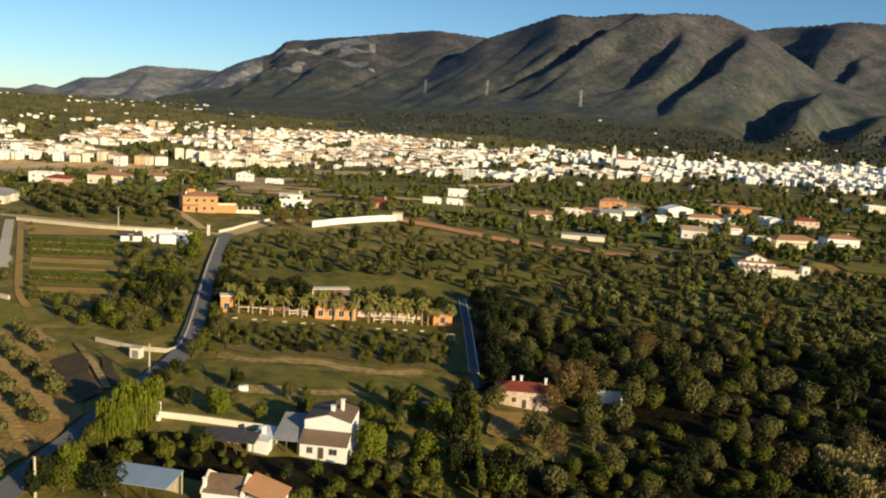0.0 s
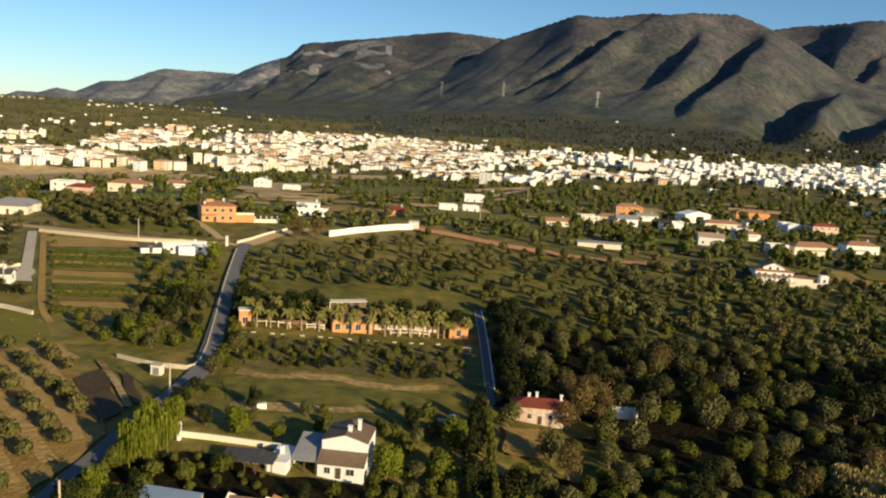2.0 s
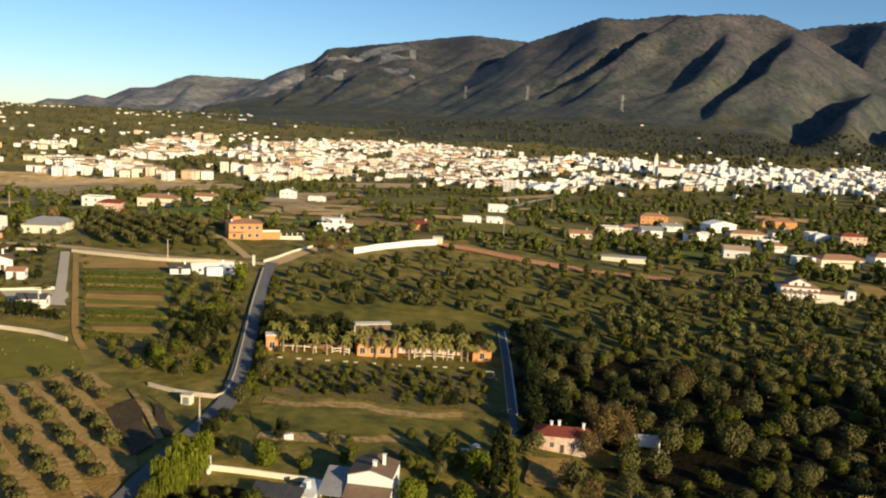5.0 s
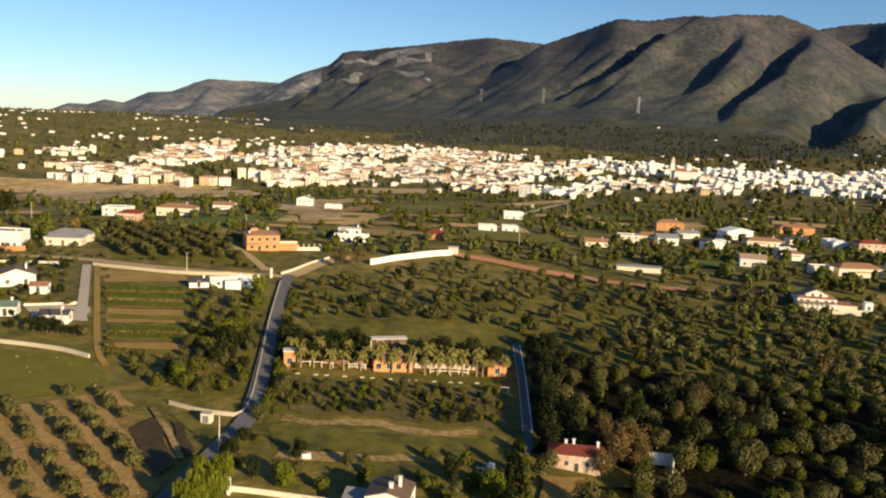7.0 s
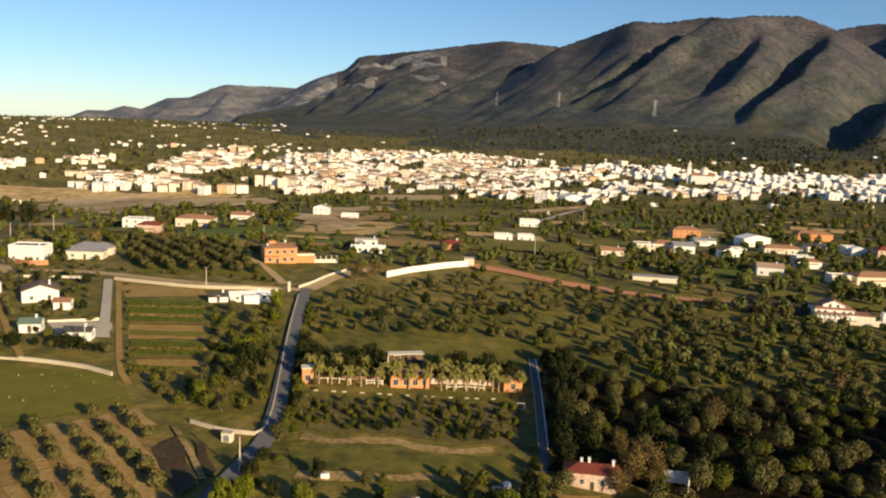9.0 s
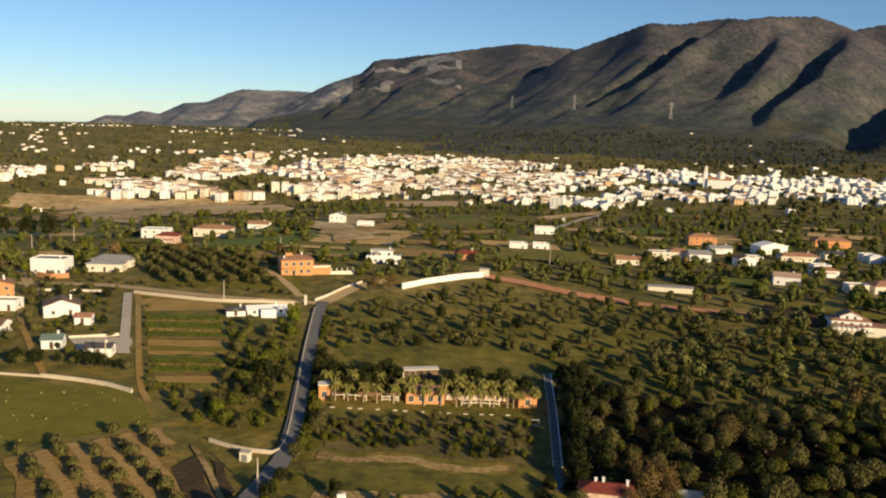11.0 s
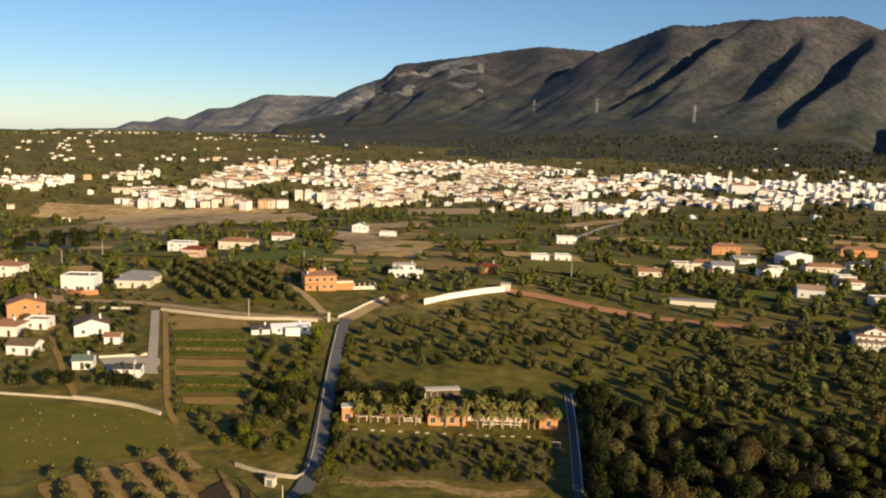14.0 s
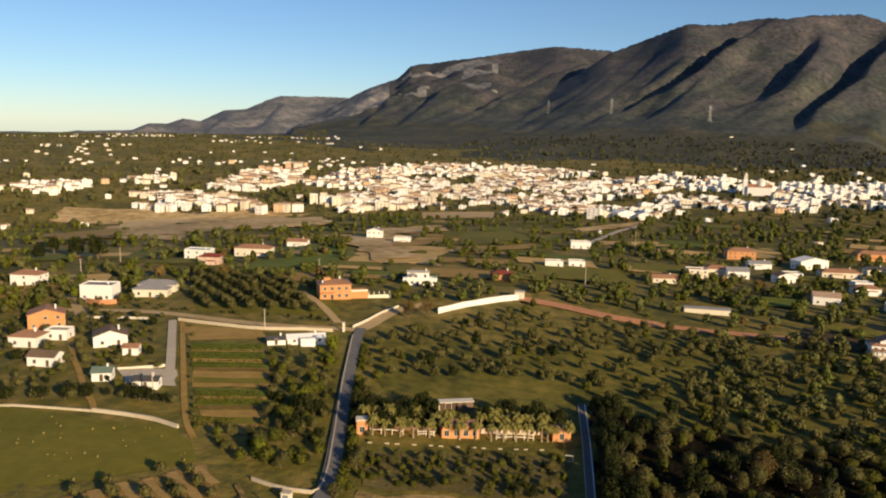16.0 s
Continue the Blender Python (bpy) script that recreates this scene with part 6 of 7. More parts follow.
# ---- the white town ----
def town_proto(seed, w, d, h, roof, wall, tile, storeys):
    e = new("town_house")
    e.empty_display_size = 1
    part("wall", walls_bm(w, d, h), wall, e)
    if roof == "flat":
        part("roof", box_bm(-w / 2 + 0.2, w / 2 - 0.2, -d / 2 + 0.2, d / 2 - 0.2, h, h + 0.06), tile, e)
        bm = box_bm(-w / 2 - 0.03, w / 2 + 0.03, -d / 2 - 0.03, -d / 2 + 0.2, h + 0.003, h + 0.8)
        box_bm(-w / 2 - 0.03, w / 2 + 0.03, d / 2 - 0.2, d / 2 + 0.03, h + 0.003, h + 0.8, bm=bm)
        box_bm(-w / 2 - 0.03, -w / 2 + 0.2, -d / 2 + 0.2, d / 2 - 0.2, h + 0.003, h + 0.8, bm=bm)
        box_bm(w / 2 - 0.2, w / 2 + 0.03, -d / 2 + 0.2, d / 2 - 0.2, h + 0.003, h + 0.8, bm=bm)
        part("parapet", bm, wall, e)
        part("stair_tower", box_bm(-w * 0.3, 0, -d * 0.1, d * 0.3, h + 0.07, h + 2.4), wall, e)
    elif roof == "gable":
        gable_roof(e, w, d, h, 1.5, tile)
        part("gable", gable_ends(w - 0.02, d - 0.02, h + 0.003, 1.45, bmesh.new(), along="x"), wall, e)
    else:
        hip_roof(e, w, d, h, 1.6, tile)
    rng = random.Random(seed)
    wm = {}
    for s in range(storeys):
        n = max(2, int(w / 4.2))
        for k in range(n):
            if rng.random() < 0.8:
                px = (k + 0.5) / n * w - w / 2
                if "front" not in wm:
                    wm["front"] = part("window", box_bm(-0.6, 0.6, -0.06, 0.05, 0, 1.5), M_GLASS, e).data
                    e.children[-1].matrix_basis = pose(px, -d / 2, s * 3 + 0.8)
                else:
                    part("window", wm["front"], None, e).matrix_basis = pose(px, -d / 2, s * 3 + 0.8)
        part("window", wm.get("front") or box_bm(-0.6, 0.6, -0.06, 0.05, 0, 1.5), M_GLASS, e).matrix_basis = pose(w / 2, 0, s * 3 + 0.8, 0, 0, 90)
    return e


TOWN_KINDS = [
    (11, 9, 6.2, "flat", M_WHITE, M_CONCRETE, 2, "white two-storey town house with a flat roof"),
    (14, 10, 8.6, "flat", M_WHITE, M_TOWNTILE, 3, "white three-storey apartment block"),
    (10, 9, 6.2, "gable", M_WHITE, M_TOWNTILE, 2, "white town house with a tiled roof"),
    (13, 9, 6.2, "hip", M_CREAM, M_TOWNTILE, 2, "cream town house with a hip roof"),
    (20, 11, 8.6, "flat", M_CREAM, M_TOWNTILE, 3, "long cream apartment block with a flat roof"),
    (16, 11, 10.5, "flat", M_WHITE, M_CONCRETE, 3, "tall white apartment block with a flat roof"),
    (8, 8, 5.8, "gable", M_WHITE, M_BROWNTILE, 2, "small white house with a brown tiled roof"),
    (15, 10, 8.6, "hip", M_APRICOT, M_TOWNTILE, 3, "apricot-coloured apartment block with a tiled roof"),
    (12, 9, 6.2, "gable", M_CREAM, M_TOWNTILE, 2, "cream gabled town house with clay tiles"),
]
TOWN = [town_proto(300 + i, *k[:7]) for i, k in enumerate(TOWN_KINDS)]
for e, k in zip(TOWN, TOWN_KINDS):
    tagged(e, k[7], "house", "houses of the white town")


def town_density(az, r):
    """Share of plots built up, by bearing and distance."""
    front = np.interp(az, [-40, -27, -24, -16, -8, 0, 4, 9, 12, 20, 24, 32, 40], [1150, 1060, 975, 945, 945, 985, 900, 890, 925, 975, 1020, 1000, 1000])
    back = np.interp(az, [-40, -27, -20, -14, -5, 3, 8, 16, 21, 27, 33, 40], [1180, 1180, 1250, 1340, 1410, 1365, 1275, 1230, 1245, 1285, 1295, 1290])
    x, y = r * np.sin(np.radians(az)), r * np.cos(np.radians(az))
    core = (r > front + 25 * wave(x, y, 60, 71)) & (r < back + 40 * wave(x, y, 60, 72))
    gaps = wave(x, y, 75, 73) > np.where(az < -13, 0.30, 0.52)
    clump = wave(x, y, 110, 74) > 0.25
    out = np.where((az < -8) & (r > 1400) & (r < 1850), np.where(clump | (r < 1475) & (az < 6), 0.16, 0.012), np.where((r > 860) & (r < 1500), np.where(clump, 0.07, 0.02), 0.006))
    out = np.where((az < -12) & (r > 1850), np.where(wave(x, y, 140, 75) > 0.15, 0.20, 0.02), out)
    return np.where(core & ~gaps, 0.9, np.where((r > 560) & (r < np.where(az < -12, 2500, 1950)), out, 0.0))


def build_town():
    rng = random.Random(77)
    spots = []
    for row, r in enumerate(np.arange(575, 2500, 13.6)):
        step = math.degrees(10.6 / r)
        bearings = np.arange(-38, 38, step) + (row % 3) * step / 3
        for az, q in zip(bearings.tolist(), town_density(bearings, np.full(len(bearings), r)).tolist()):
            if rng.random() < (q * (1 if az < 6 else 0.72) if q > 0.5 else q * (0.62 if r < 1420 else 0.42)):
                a, rr = radians(az + rng.uniform(-0.2, 0.2) * step), r + rng.uniform(-2.6, 2.6)
                spots.append((rr * math.sin(a), rr * math.cos(a), az, r, 1.0 if q > 0.5 else 0.72))
    keep = ~blocked(np.array([p[0] for p in spots]), np.array([p[1] for p in spots]))
    spots = [p for p, k in zip(spots, keep) if k]
    flat = []
    for e in TOWN:
        V, F, M, mats = [], [], [], []
        for o in e.children_recursive:
            base = len(V)
            m = o.data.materials[0]
            if m not in mats:
                mats.append(m)
            mw = o.matrix_basis
            V += [tuple(mw @ v.co) for v in o.data.vertices]
            for p in o.data.polygons:
                F.append(tuple(base + i for i in p.vertices))
                M.append(m)
        flat.append((np.array(V), F, M))
    placed = 0
    VV, FF, MM, off = [], [], [], 0
    mats = []
    for x, y, az, r, small in spots:
        warm = rng.random() < np.interp(az, [-30, -8, 5, 20], [0.20, 0.28, 0.22, 0.10])
        kinds = [0, 2, 6, 3] if r > 1420 or r < 850 else ([3, 4, 8, 7, 8, 3] if warm else [0, 1, 2, 6, 2, 0, 2, 6, 8] if az < 6 else [0, 1, 0, 5, 2, 0, 1, 6])
        i = rng.choice(kinds)
        lie = 22 * float(wave(x, y, 170, 78))      # streets swing a little from quarter to quarter
        m = pose(x, y, gz(x, y), 0, 0, (-az if az < 0 else 10 - az * 0.1) + lie + rng.choice([0, 0, 0, 0, 0, 6, -6, 90]) + rng.uniform(-3, 3))
        w = TOWN_KINDS[i][0]
        m = m @ Matrix.Diagonal((rng.uniform(8.4, 12.5) / w if w < 15 or rng.random() < 0.6 else rng.uniform(0.8, 1.0), rng.uniform(0.75, 1.0), rng.uniform(0.62, 1.0) * (1 if az < 6 else 0.86), 1))
        m = m @ Matrix.Diagonal((small, small, small, 1))
        if r > 1420 or r < 850:
            m = m @ Matrix.Diagonal((0.95, 0.8, 0.7, 1))
        clear_disc(x, y, 6.5)
        if placed < 290 and (r < 990 or r > 1000 and placed < 120):
            c = copy_thing(TOWN[i], m)
            c.matrix_basis = m
            placed += 1
            continue
        V, F, M = flat[i]
        A = np.array(m)
        VV.append(V @ A[:3, :3].T + A[:3, 3])
        FF += [tuple(off + k for k in f) for f in F]
        for q in M:
            if q not in mats:
                mats.append(q)
        MM += [mats.index(q) for q in M]
        off += len(V)
    me = mesh_of("town_houses", np.concatenate(VV).tolist(), FF, mats, MM)
    tagged(new("town_houses", me), "crowded white and cream houses of the hillside town", "houses", kind="stuff")
    for e in TOWN:
        for o in (*e.children_recursive, e):
            bpy.data.objects.remove(o)


# ---- trees that stand out ----
RT = random.Random(21)
for at, kind, sc in (((-24.7, 128.5), "bright", 0.75), ((1.7, 137.1), "citrus", 0.95), ((5.5, 135.1), "olive", 0.8), ((9.3, 140.7), "citrus", 1.2), ((0.1, 150.0), "citrus", 0.8), ((15.0, 131.7), "dark", 1.0), ((15.2, 120.6), "dark", 1.1), ((28.8, 198.7), "olive", 1.1), ((27.6, 183.2), "dark", 0.9), ((30.2, 218.5), "olive", 1.1), ((30.6, 232.9), "dark", 0.9), ((17.7, 149.7), "dark", 0.8), ((17.4, 142.4), "dark", 0.9), ((-24.4, 114.7), "citrus", 1.0), ((-38.7, 102.4), "bright", 0.7), ((-38.9, 99.3), "citrus", 1.2), ((-34.7, 134.8), "citrus", 0.6), ((-33.6, 146.6), "citrus", 0.6), ((-38.1, 114.5), "citrus", 1.3), ((-39.8, 112.2), "citrus", 1.2), ((-30.1, 198.8), "dark", 1.1), ((-26.3, 204.0), "dark", 1.2), ((-22.8, 206.4), "dark", 1.1), ((-3.5, 213.4), "dark", 1.0), ((-32.8, 201.6), "dark", 1.0), ((20.4, 118.8), "dark", 1.1), ((21.7, 115.1), "citrus", 1.6),
                     ((-38.8, 312.6), "rust", 1.35), ((-31.5, 317.9), "rust", 1.3), ((43.5, 162.6), "rust", 1.6), ((41.0, 159.9), "rust", 1.4), ((46.6, 165.1), "rust", 1.3), ((41.5, 168.3), "rust", 1.3), ((46.5, 159.5), "rust", 1.1), ((37.5, 154.7), "rust", 1.0),
                     ((-55.5, 170.4), "citrus", 1.3), ((-53.8, 187.4), "dark", 1.2), ((-54.6, 200.9), "dark", 1.2), ((-58.9, 197.5), "citrus", 1.5), ((-56.5, 182.3), "citrus", 1.4), ((-56.2, 215.7), "citrus", 1.6), ((-35.3, 160.9), "citrus", 1.1), ((-35.8, 156.9), "olive", 0.9), ((-35.9, 144.6), "dark", 0.6), ((-36.2, 140.6), "citrus", 0.8), ((-36.7, 136.4), "dark", 0.7), ((-37.4, 131.6), "citrus", 0.8), ((-37.6, 128.0), "dark", 0.6),
                     ((-39.1, 198.6), "dark", 0.8), ((-37.1, 186.1), "citrus", 1.0), ((-36.0, 176.5), "citrus", 1.1), ((-42.4, 225.3), "dark", 0.7), ((-34.2, 174.1), "olive", 1.1), ((-33.5, 161.3), "citrus", 0.9), ((72.2, 201.4), "rust", 1.0), ((-287.7, 470.5), "dark", 2.0), ((-261.2, 450.1), "dark", 2.0), ((-240.1, 437.2), "dark", 2.2), ((-278.1, 437.0), "dark", 1.8)):
    plant(kind, at[0], at[1], sc, RT, True)
    clear_disc(at[0], at[1], 1.2 * sc)
for k in range(14):      # trees that shade the narrow lane beside the palms
    u = k / 13
    a, b = (32.2, 221.4), (27.4, 163.5)
    plant("dark", a[0] + (b[0] - a[0]) * u + RT.uniform(-1, 1), a[1] + (b[1] - a[1]) * u + RT.uniform(-1, 1), RT.uniform(0.9, 1.35), RT, True)
for k in range(17):      # clipped hedge row between garden and yard
    u = k / 16
    a, b = (20.2, 147.7), (17.4, 112.2)
    plant("cypress", a[0] + (b[0] - a[0]) * u + RT.uniform(-0.2, 0.2), a[1] + (b[1] - a[1]) * u, RT.uniform(0.8, 1.1), RT, True)


def willow(x, y, scale, seed):
    """A tree whose long leafy twigs hang in curtains from many lobes."""
    rng = random.Random(seed)
    V, F = [], []
    lobes = [(rng.uniform(0, 2.3), rng.uniform(0, 6.283), rng.uniform(0.9, 1.7), rng.uniform(4.4, 7.4)) for k in range(13)]
    for k in range(1150):
        q, b, size, top = lobes[k % len(lobes)]
        a, u = rng.uniform(0, 6.283), math.sqrt(rng.random())
        px, py = q * math.cos(b) + size * u * math.cos(a), q * math.sin(b) + size * u * math.sin(a)
        z = top - 0.28 * q * q - 0.55 * u * u * size + rng.uniform(-0.3, 0.2)
        drop = rng.uniform(1.0, 2.6) * (0.6 + 0.5 * u)
        t = Vector((math.cos(a + rng.uniform(-1.5, 1.5) + 1.57), math.sin(a + rng.uniform(-1.5, 1.5) + 1.57), 0))
        n = 4
        for i in range(n):
            w = rng.uniform(0.06, 0.15)
            o = len(V)
            sway = Vector((rng.uniform(-0.14, 0.14), rng.uniform(-0.14, 0.14), 0))
            c0 = Vector((px, py, z - drop * i / n))
            c1 = Vector((px + 0.06 * math.cos(a), py + 0.06 * math.sin(a), z - drop * (i + 1.05) / n)) + sway
            V += [c0 - t * w, c0 + t * w, c1 + t * w * 0.6, c1 - t * w * 0.6]
            F.append((o, o + 1, o + 2, o + 3))
    e = new("willow_tree")
    e.empty_display_size = 0.3
    e.matrix_basis = pose(x, y, gz(x, y) - 0.05, 0, 0, 40 * seed) @ Matrix.Diagonal((scale, scale, scale * 1.15, 1))
    tagged(e, "bright green weeping tree with hanging twigs", "tree", "weeping trees by the lane")
    part("trunk", PROTOS["bright"][0][0], None, e)
    part("crown", mesh_of("crown", V, F, [M_BRIGHT]), None, e)
    clear_disc(x, y, 2.0)


willow(*(-37.6, 114.6), 0.95, 1)
willow(*(-36.2, 117.8), 1.0, 2)
willow(*(-34.6, 123.6), 0.9, 3)
willow(*(-37.4, 121.5), 0.9, 5)


def lane_hedge(pts, high, seed, label):
    """A rough hedge bank of leafy clumps along a line."""
    rng = random.Random(seed)
    line = smooth_line(pts, 1.3)
    bx, by = line[len(line) // 2]
    bz = gz(bx, by)
    e = thing("hedge", bx, by, bz, 0, label, "hedge")
    V, F = [], []
    for px, py in line:
        for side in (0, 0.9):
            v, f = crown_arrays(rng, 0.95, high * rng.uniform(0.75, 1.15), -0.2, 4, 70, 0.34)
            o = len(V)
            cx, cy = px + side + rng.uniform(-0.2, 0.2), py + rng.uniform(-0.3, 0.3)
            V += [(w[0] + cx - bx, w[1] + cy - by, w[2] + gz(cx, cy) - bz) for w in v]
            F += [tuple(int(i) + o for i in q) for q in f]
    part("foliage", mesh_of("foliage", V, F, [M_CITRUS]), None, e)


lane_hedge([(-36.6, 166.0), (-37.6, 180.0), (-40.0, 197.0), (-43.0, 219.0), (-45.4, 236.0)], 2.2, 61, "rough green hedge bank shading the asphalt lane")
lane_hedge([(-46.8, 246.0), (-48.4, 258.0), (-49.8, 268.0)], 2.0, 62, "low green hedge at the top of the lane")
build_town()
# dense grove beside the red-roofed house
scatter([(22.2, 132.4), (23.3, 169.8), (31.9, 236.1), (67.0, 238.9), (100.0, 231.1), (170.4, 201.8), (122.4, 140.4), (48.1, 138.8)], 6.7, 0.94, {"olive": 6, "citrus": 3.5, "rust": 0.2, "dark": 1.6}, (0.95, 1.45), 1)
scatter([(21.8, 129.2), (48.1, 138.8), (122.4, 140.4), (94.5, 105.0), (18.2, 96.9)], 5.2, 0.92, {"citrus": 7, "olive": 2, "dark": 1.0, "bright": 0.25, "rust": 0.15}, (0.8, 1.25), 31)
# olives of the meadow
scatter([(-47.7, 283.9), (7.5, 337.1), (157.6, 326.8), (263.3, 319.6), (170.4, 201.8), (101.3, 234.6), (67.9, 242.5), (31.3, 242.6), (23.9, 256.0), (-39.4, 235.8)], 7.2, 0.78, {"olive": 8, "dark": 0.4, "citrus": 0.8}, (0.65, 1.2), 2, turn=20)
scatter([(54.6, 319.0), (151.3, 312.7), (174.2, 206.7), (68.2, 243.5), (37.0, 244.3)], 8.4, 0.22, {"olive": 6, "citrus": 1.2, "dark": 0.5}, (0.8, 1.35), 22)
# garden before the palms
scatter([(-34.4, 182.2), (19.7, 199.5), (16.3, 172.5), (-32.4, 165.2)], 3.1, 0.9, {"citrus": 6, "olive": 3, "dark": 0.4}, (0.38, 0.72), 3)
scatter([(-35.3, 137.4), (-18.5, 144.8), (-3.7, 148.0), (19.6, 158.1), (15.9, 113.1), (-9.8, 104.8), (-14.5, 116.3), (-34.0, 125.6)], 5.0, 0.6, {"citrus": 4, "olive": 2, "dark": 2, "bright": 0.6}, (0.6, 1.0), 4)
scatter([(-42.6, 106.8), (-26.8, 114.2), (-23.5, 100.6), (-38.9, 97.5)], 4.5, 0.8, {"citrus": 4, "dark": 2, "bright": 1}, (0.6, 1.0), 5)
scatter([(-40.2, 110.7), (-33.0, 120.3), (-27.0, 120.3), (-24.0, 109.1), (-26.0, 107.6), (-36.1, 105.5)], 3.0, 0.75, {"dark": 2, "citrus": 5}, (0.25, 0.5), 25)
scatter([(-26.8, 114.2), (-14.4, 115.2), (-10.1, 108.2), (-25.5, 108.8)], 3.0, 0.75, {"dark": 2, "citrus": 5}, (0.25, 0.5), 26)
scatter([along(0.0, 8), along(0.38, 8), along(0.38, 17), along(0.0, 17)], 3.2, 0.95, {"dark": 1}, (0.75, 1.1), 27)
scatter([along(0.6, 8), along(1.03, 8), along(1.03, 16), along(0.6, 16)], 3.4, 0.9, {"dark": 3, "olive": 1.4}, (0.65, 1.0), 28)
scatter([(-10.6, 112.1), (-0.7, 121.5), (17.5, 130.6), (14.5, 99.7), (-11.9, 92.7)], 3.9, 0.85, {"citrus": 8, "dark": 1.2, "olive": 1.0}, (0.55, 0.95), 33)
# thicket between lane and plots
for at in ((-81.0, 254.5), (-76.0, 256.0), (-70.5, 258.0), (-65.5, 260.5)):
    clear_disc(*at, 4.6)
scatter([(-78.6, 252.3), (-55.7, 262.7), (-45.2, 195.9), (-40.3, 163.8), (-57.8, 165.8), (-69.7, 174.0), (-74.6, 181.2), (-61.6, 189.6)], 5.0, 0.85, {"citrus": 6, "olive": 4, "dark": 0.4, "bright": 0.6}, (0.65, 1.1), 6)
# olive rows on ploughed soil
def olive_rows(poly, phase, spacing, step, azimuth, sizes, seed, soil=True):
    """Trees in straight rows, with a bare furrow between each two."""
    rng = random.Random(seed)
    P = np.array(poly, float)
    u = np.array([math.sin(radians(azimuth)), math.cos(radians(azimuth))])
    n = np.array([-u[1], u[0]])
    ac, al = P @ n, P @ u
    for k in range(math.floor((ac.min() - phase) / spacing), math.ceil((ac.max() - phase) / spacing) + 1):
        c = phase + k * spacing
        lane = [s for s in np.arange(al.min(), al.max(), 1.0) if inside(P, *(n * (c + spacing / 2) + u * s))]
        if soil and len(lane) > 6:
            a, b = n * (c + spacing * 0.30) + u * lane[0], n * (c + spacing * 0.30) + u * lane[-1]
            d = n * spacing * 0.44
            drape("field", [a, b, b + d, a + d], M_SOIL, 0.44, 2.0, "bare ploughed furrow between olive rows", ragged=1.1)
        for s in np.arange(al.min() + rng.uniform(0, step), al.max(), step):
            q = n * (c + rng.uniform(-0.5, 0.5)) + u * (s + rng.uniform(-0.8, 0.8))
            if inside(P, q[0], q[1]) and not blocked(q[:1], q[1:])[0] and rng.random() < 0.95:
                plant("olive", float(q[0]), float(q[1]), rng.uniform(*sizes), rng)


olive_rows([(-90.9, 145.6), (-68.7, 166.5), (-46.6, 125.0), (-52.0, 92.0)], 45.7, 6.0, 6.3, 139, (0.68, 0.92), 7)
olive_rows([(-166.8, 395.0), (-88.8, 357.4), (-64.9, 305.9), (-125.8, 301.7)], 0, 7.4, 4.7, 144, (0.95, 1.15), 8, soil=False)
keep_clear([(-166.8, 395.0), (-88.8, 357.4), (-64.9, 305.9), (-125.8, 301.7)])
keep_clear([(-90.9, 145.6), (-68.7, 166.5), (-46.6, 125.0), (-52.0, 92.0)])
# about the houses on the other side of the lane
scatter([(-284.0, 377.6), (-156.9, 342.3), (-128.8, 278.8), (-92.8, 204.8), (-149.5, 191.7)], 5.2, 0.72, {"olive": 5, "dark": 1, "citrus": 3, "bright": 0.3}, (0.4, 0.9), 9)
# valley orchards behind
def sector(a0, a1, r0, r1):
    n = 8
    return [(r0 * math.sin(radians(a0 + (a1 - a0) * k / n)), r0 * math.cos(radians(a0 + (a1 - a0) * k / n))) for k in range(n + 1)] + \
           [(r1 * math.sin(radians(a1 - (a1 - a0) * k / n)), r1 * math.cos(radians(a1 - (a1 - a0) * k / n))) for k in range(n + 1)]


scatter(sector(-40, 40, 345, 520), 8.5, 0.5, {"olive": 5, "dark": 3, "citrus": 2, "rust": 0.3}, (0.8, 1.5), 10, far=True)
scatter(sector(14, 40, 250, 345), 8.5, 0.5, {"olive": 5, "dark": 3}, (0.8, 1.3), 14, far=True)
scatter(sector(-40, 40, 520, 880), 10.5, 0.37, {"olive": 4, "dark": 4, "citrus": 2}, (0.9, 1.7), 11, far=True)
scatter(sector(-40, 40, 880, 1350), 19, 0.55, {"dark": 5, "olive": 2}, (1.1, 2.2), 12, far=True)
scatter(sector(8, 40, 380, 860), 15, 0.3, {"dark": 5, "rust": 0.4}, (1.1, 1.9), 17, far=True)
scatter(sector(-40, 40, 1350, 1900), 18, 0.36, {"dark": 5, "olive": 2}, (0.7, 1.6), 13, far=True)
scatter(sector(-40, -13, 1900, 2700), 24, 0.6, {"dark": 5, "olive": 2}, (0.8, 1.8), 15, far=True)
def by_bearing(rows):
    return [(r * math.sin(radians(a)), r * math.cos(radians(a))) for a, r in rows]


# dark pine woods at the foot of the mountain, with bare cut banks among them
scatter(by_bearing([(-3, 1960), (3.6, 1990), (11.6, 1935), (19.4, 1875), (26.5, 1915), (36, 2120), (36, 1830), (26, 1740), (19, 1740), (11.7, 1815), (3.7, 1830), (-3, 1900)]), 13, 0.34, {"woods": 1}, (0.7, 1.6), 16, far=True)
scatter(by_bearing([(2, 1720), (11.6, 1760), (19.4, 1730), (26.5, 1735), (36, 1820), (36, 1560), (26, 1560), (19, 1580), (11.7, 1640), (2, 1620)]), 18, 0.26, {"woods": 1}, (0.7, 1.8), 18, far=True)
scatter(by_bearing([(12, 1560), (26.5, 1540), (36, 1500), (36, 1340), (26, 1330), (18, 1340)]), 18, 0.3, {"woods": 4, "dark": 2}, (0.9, 2.2), 19, far=True)


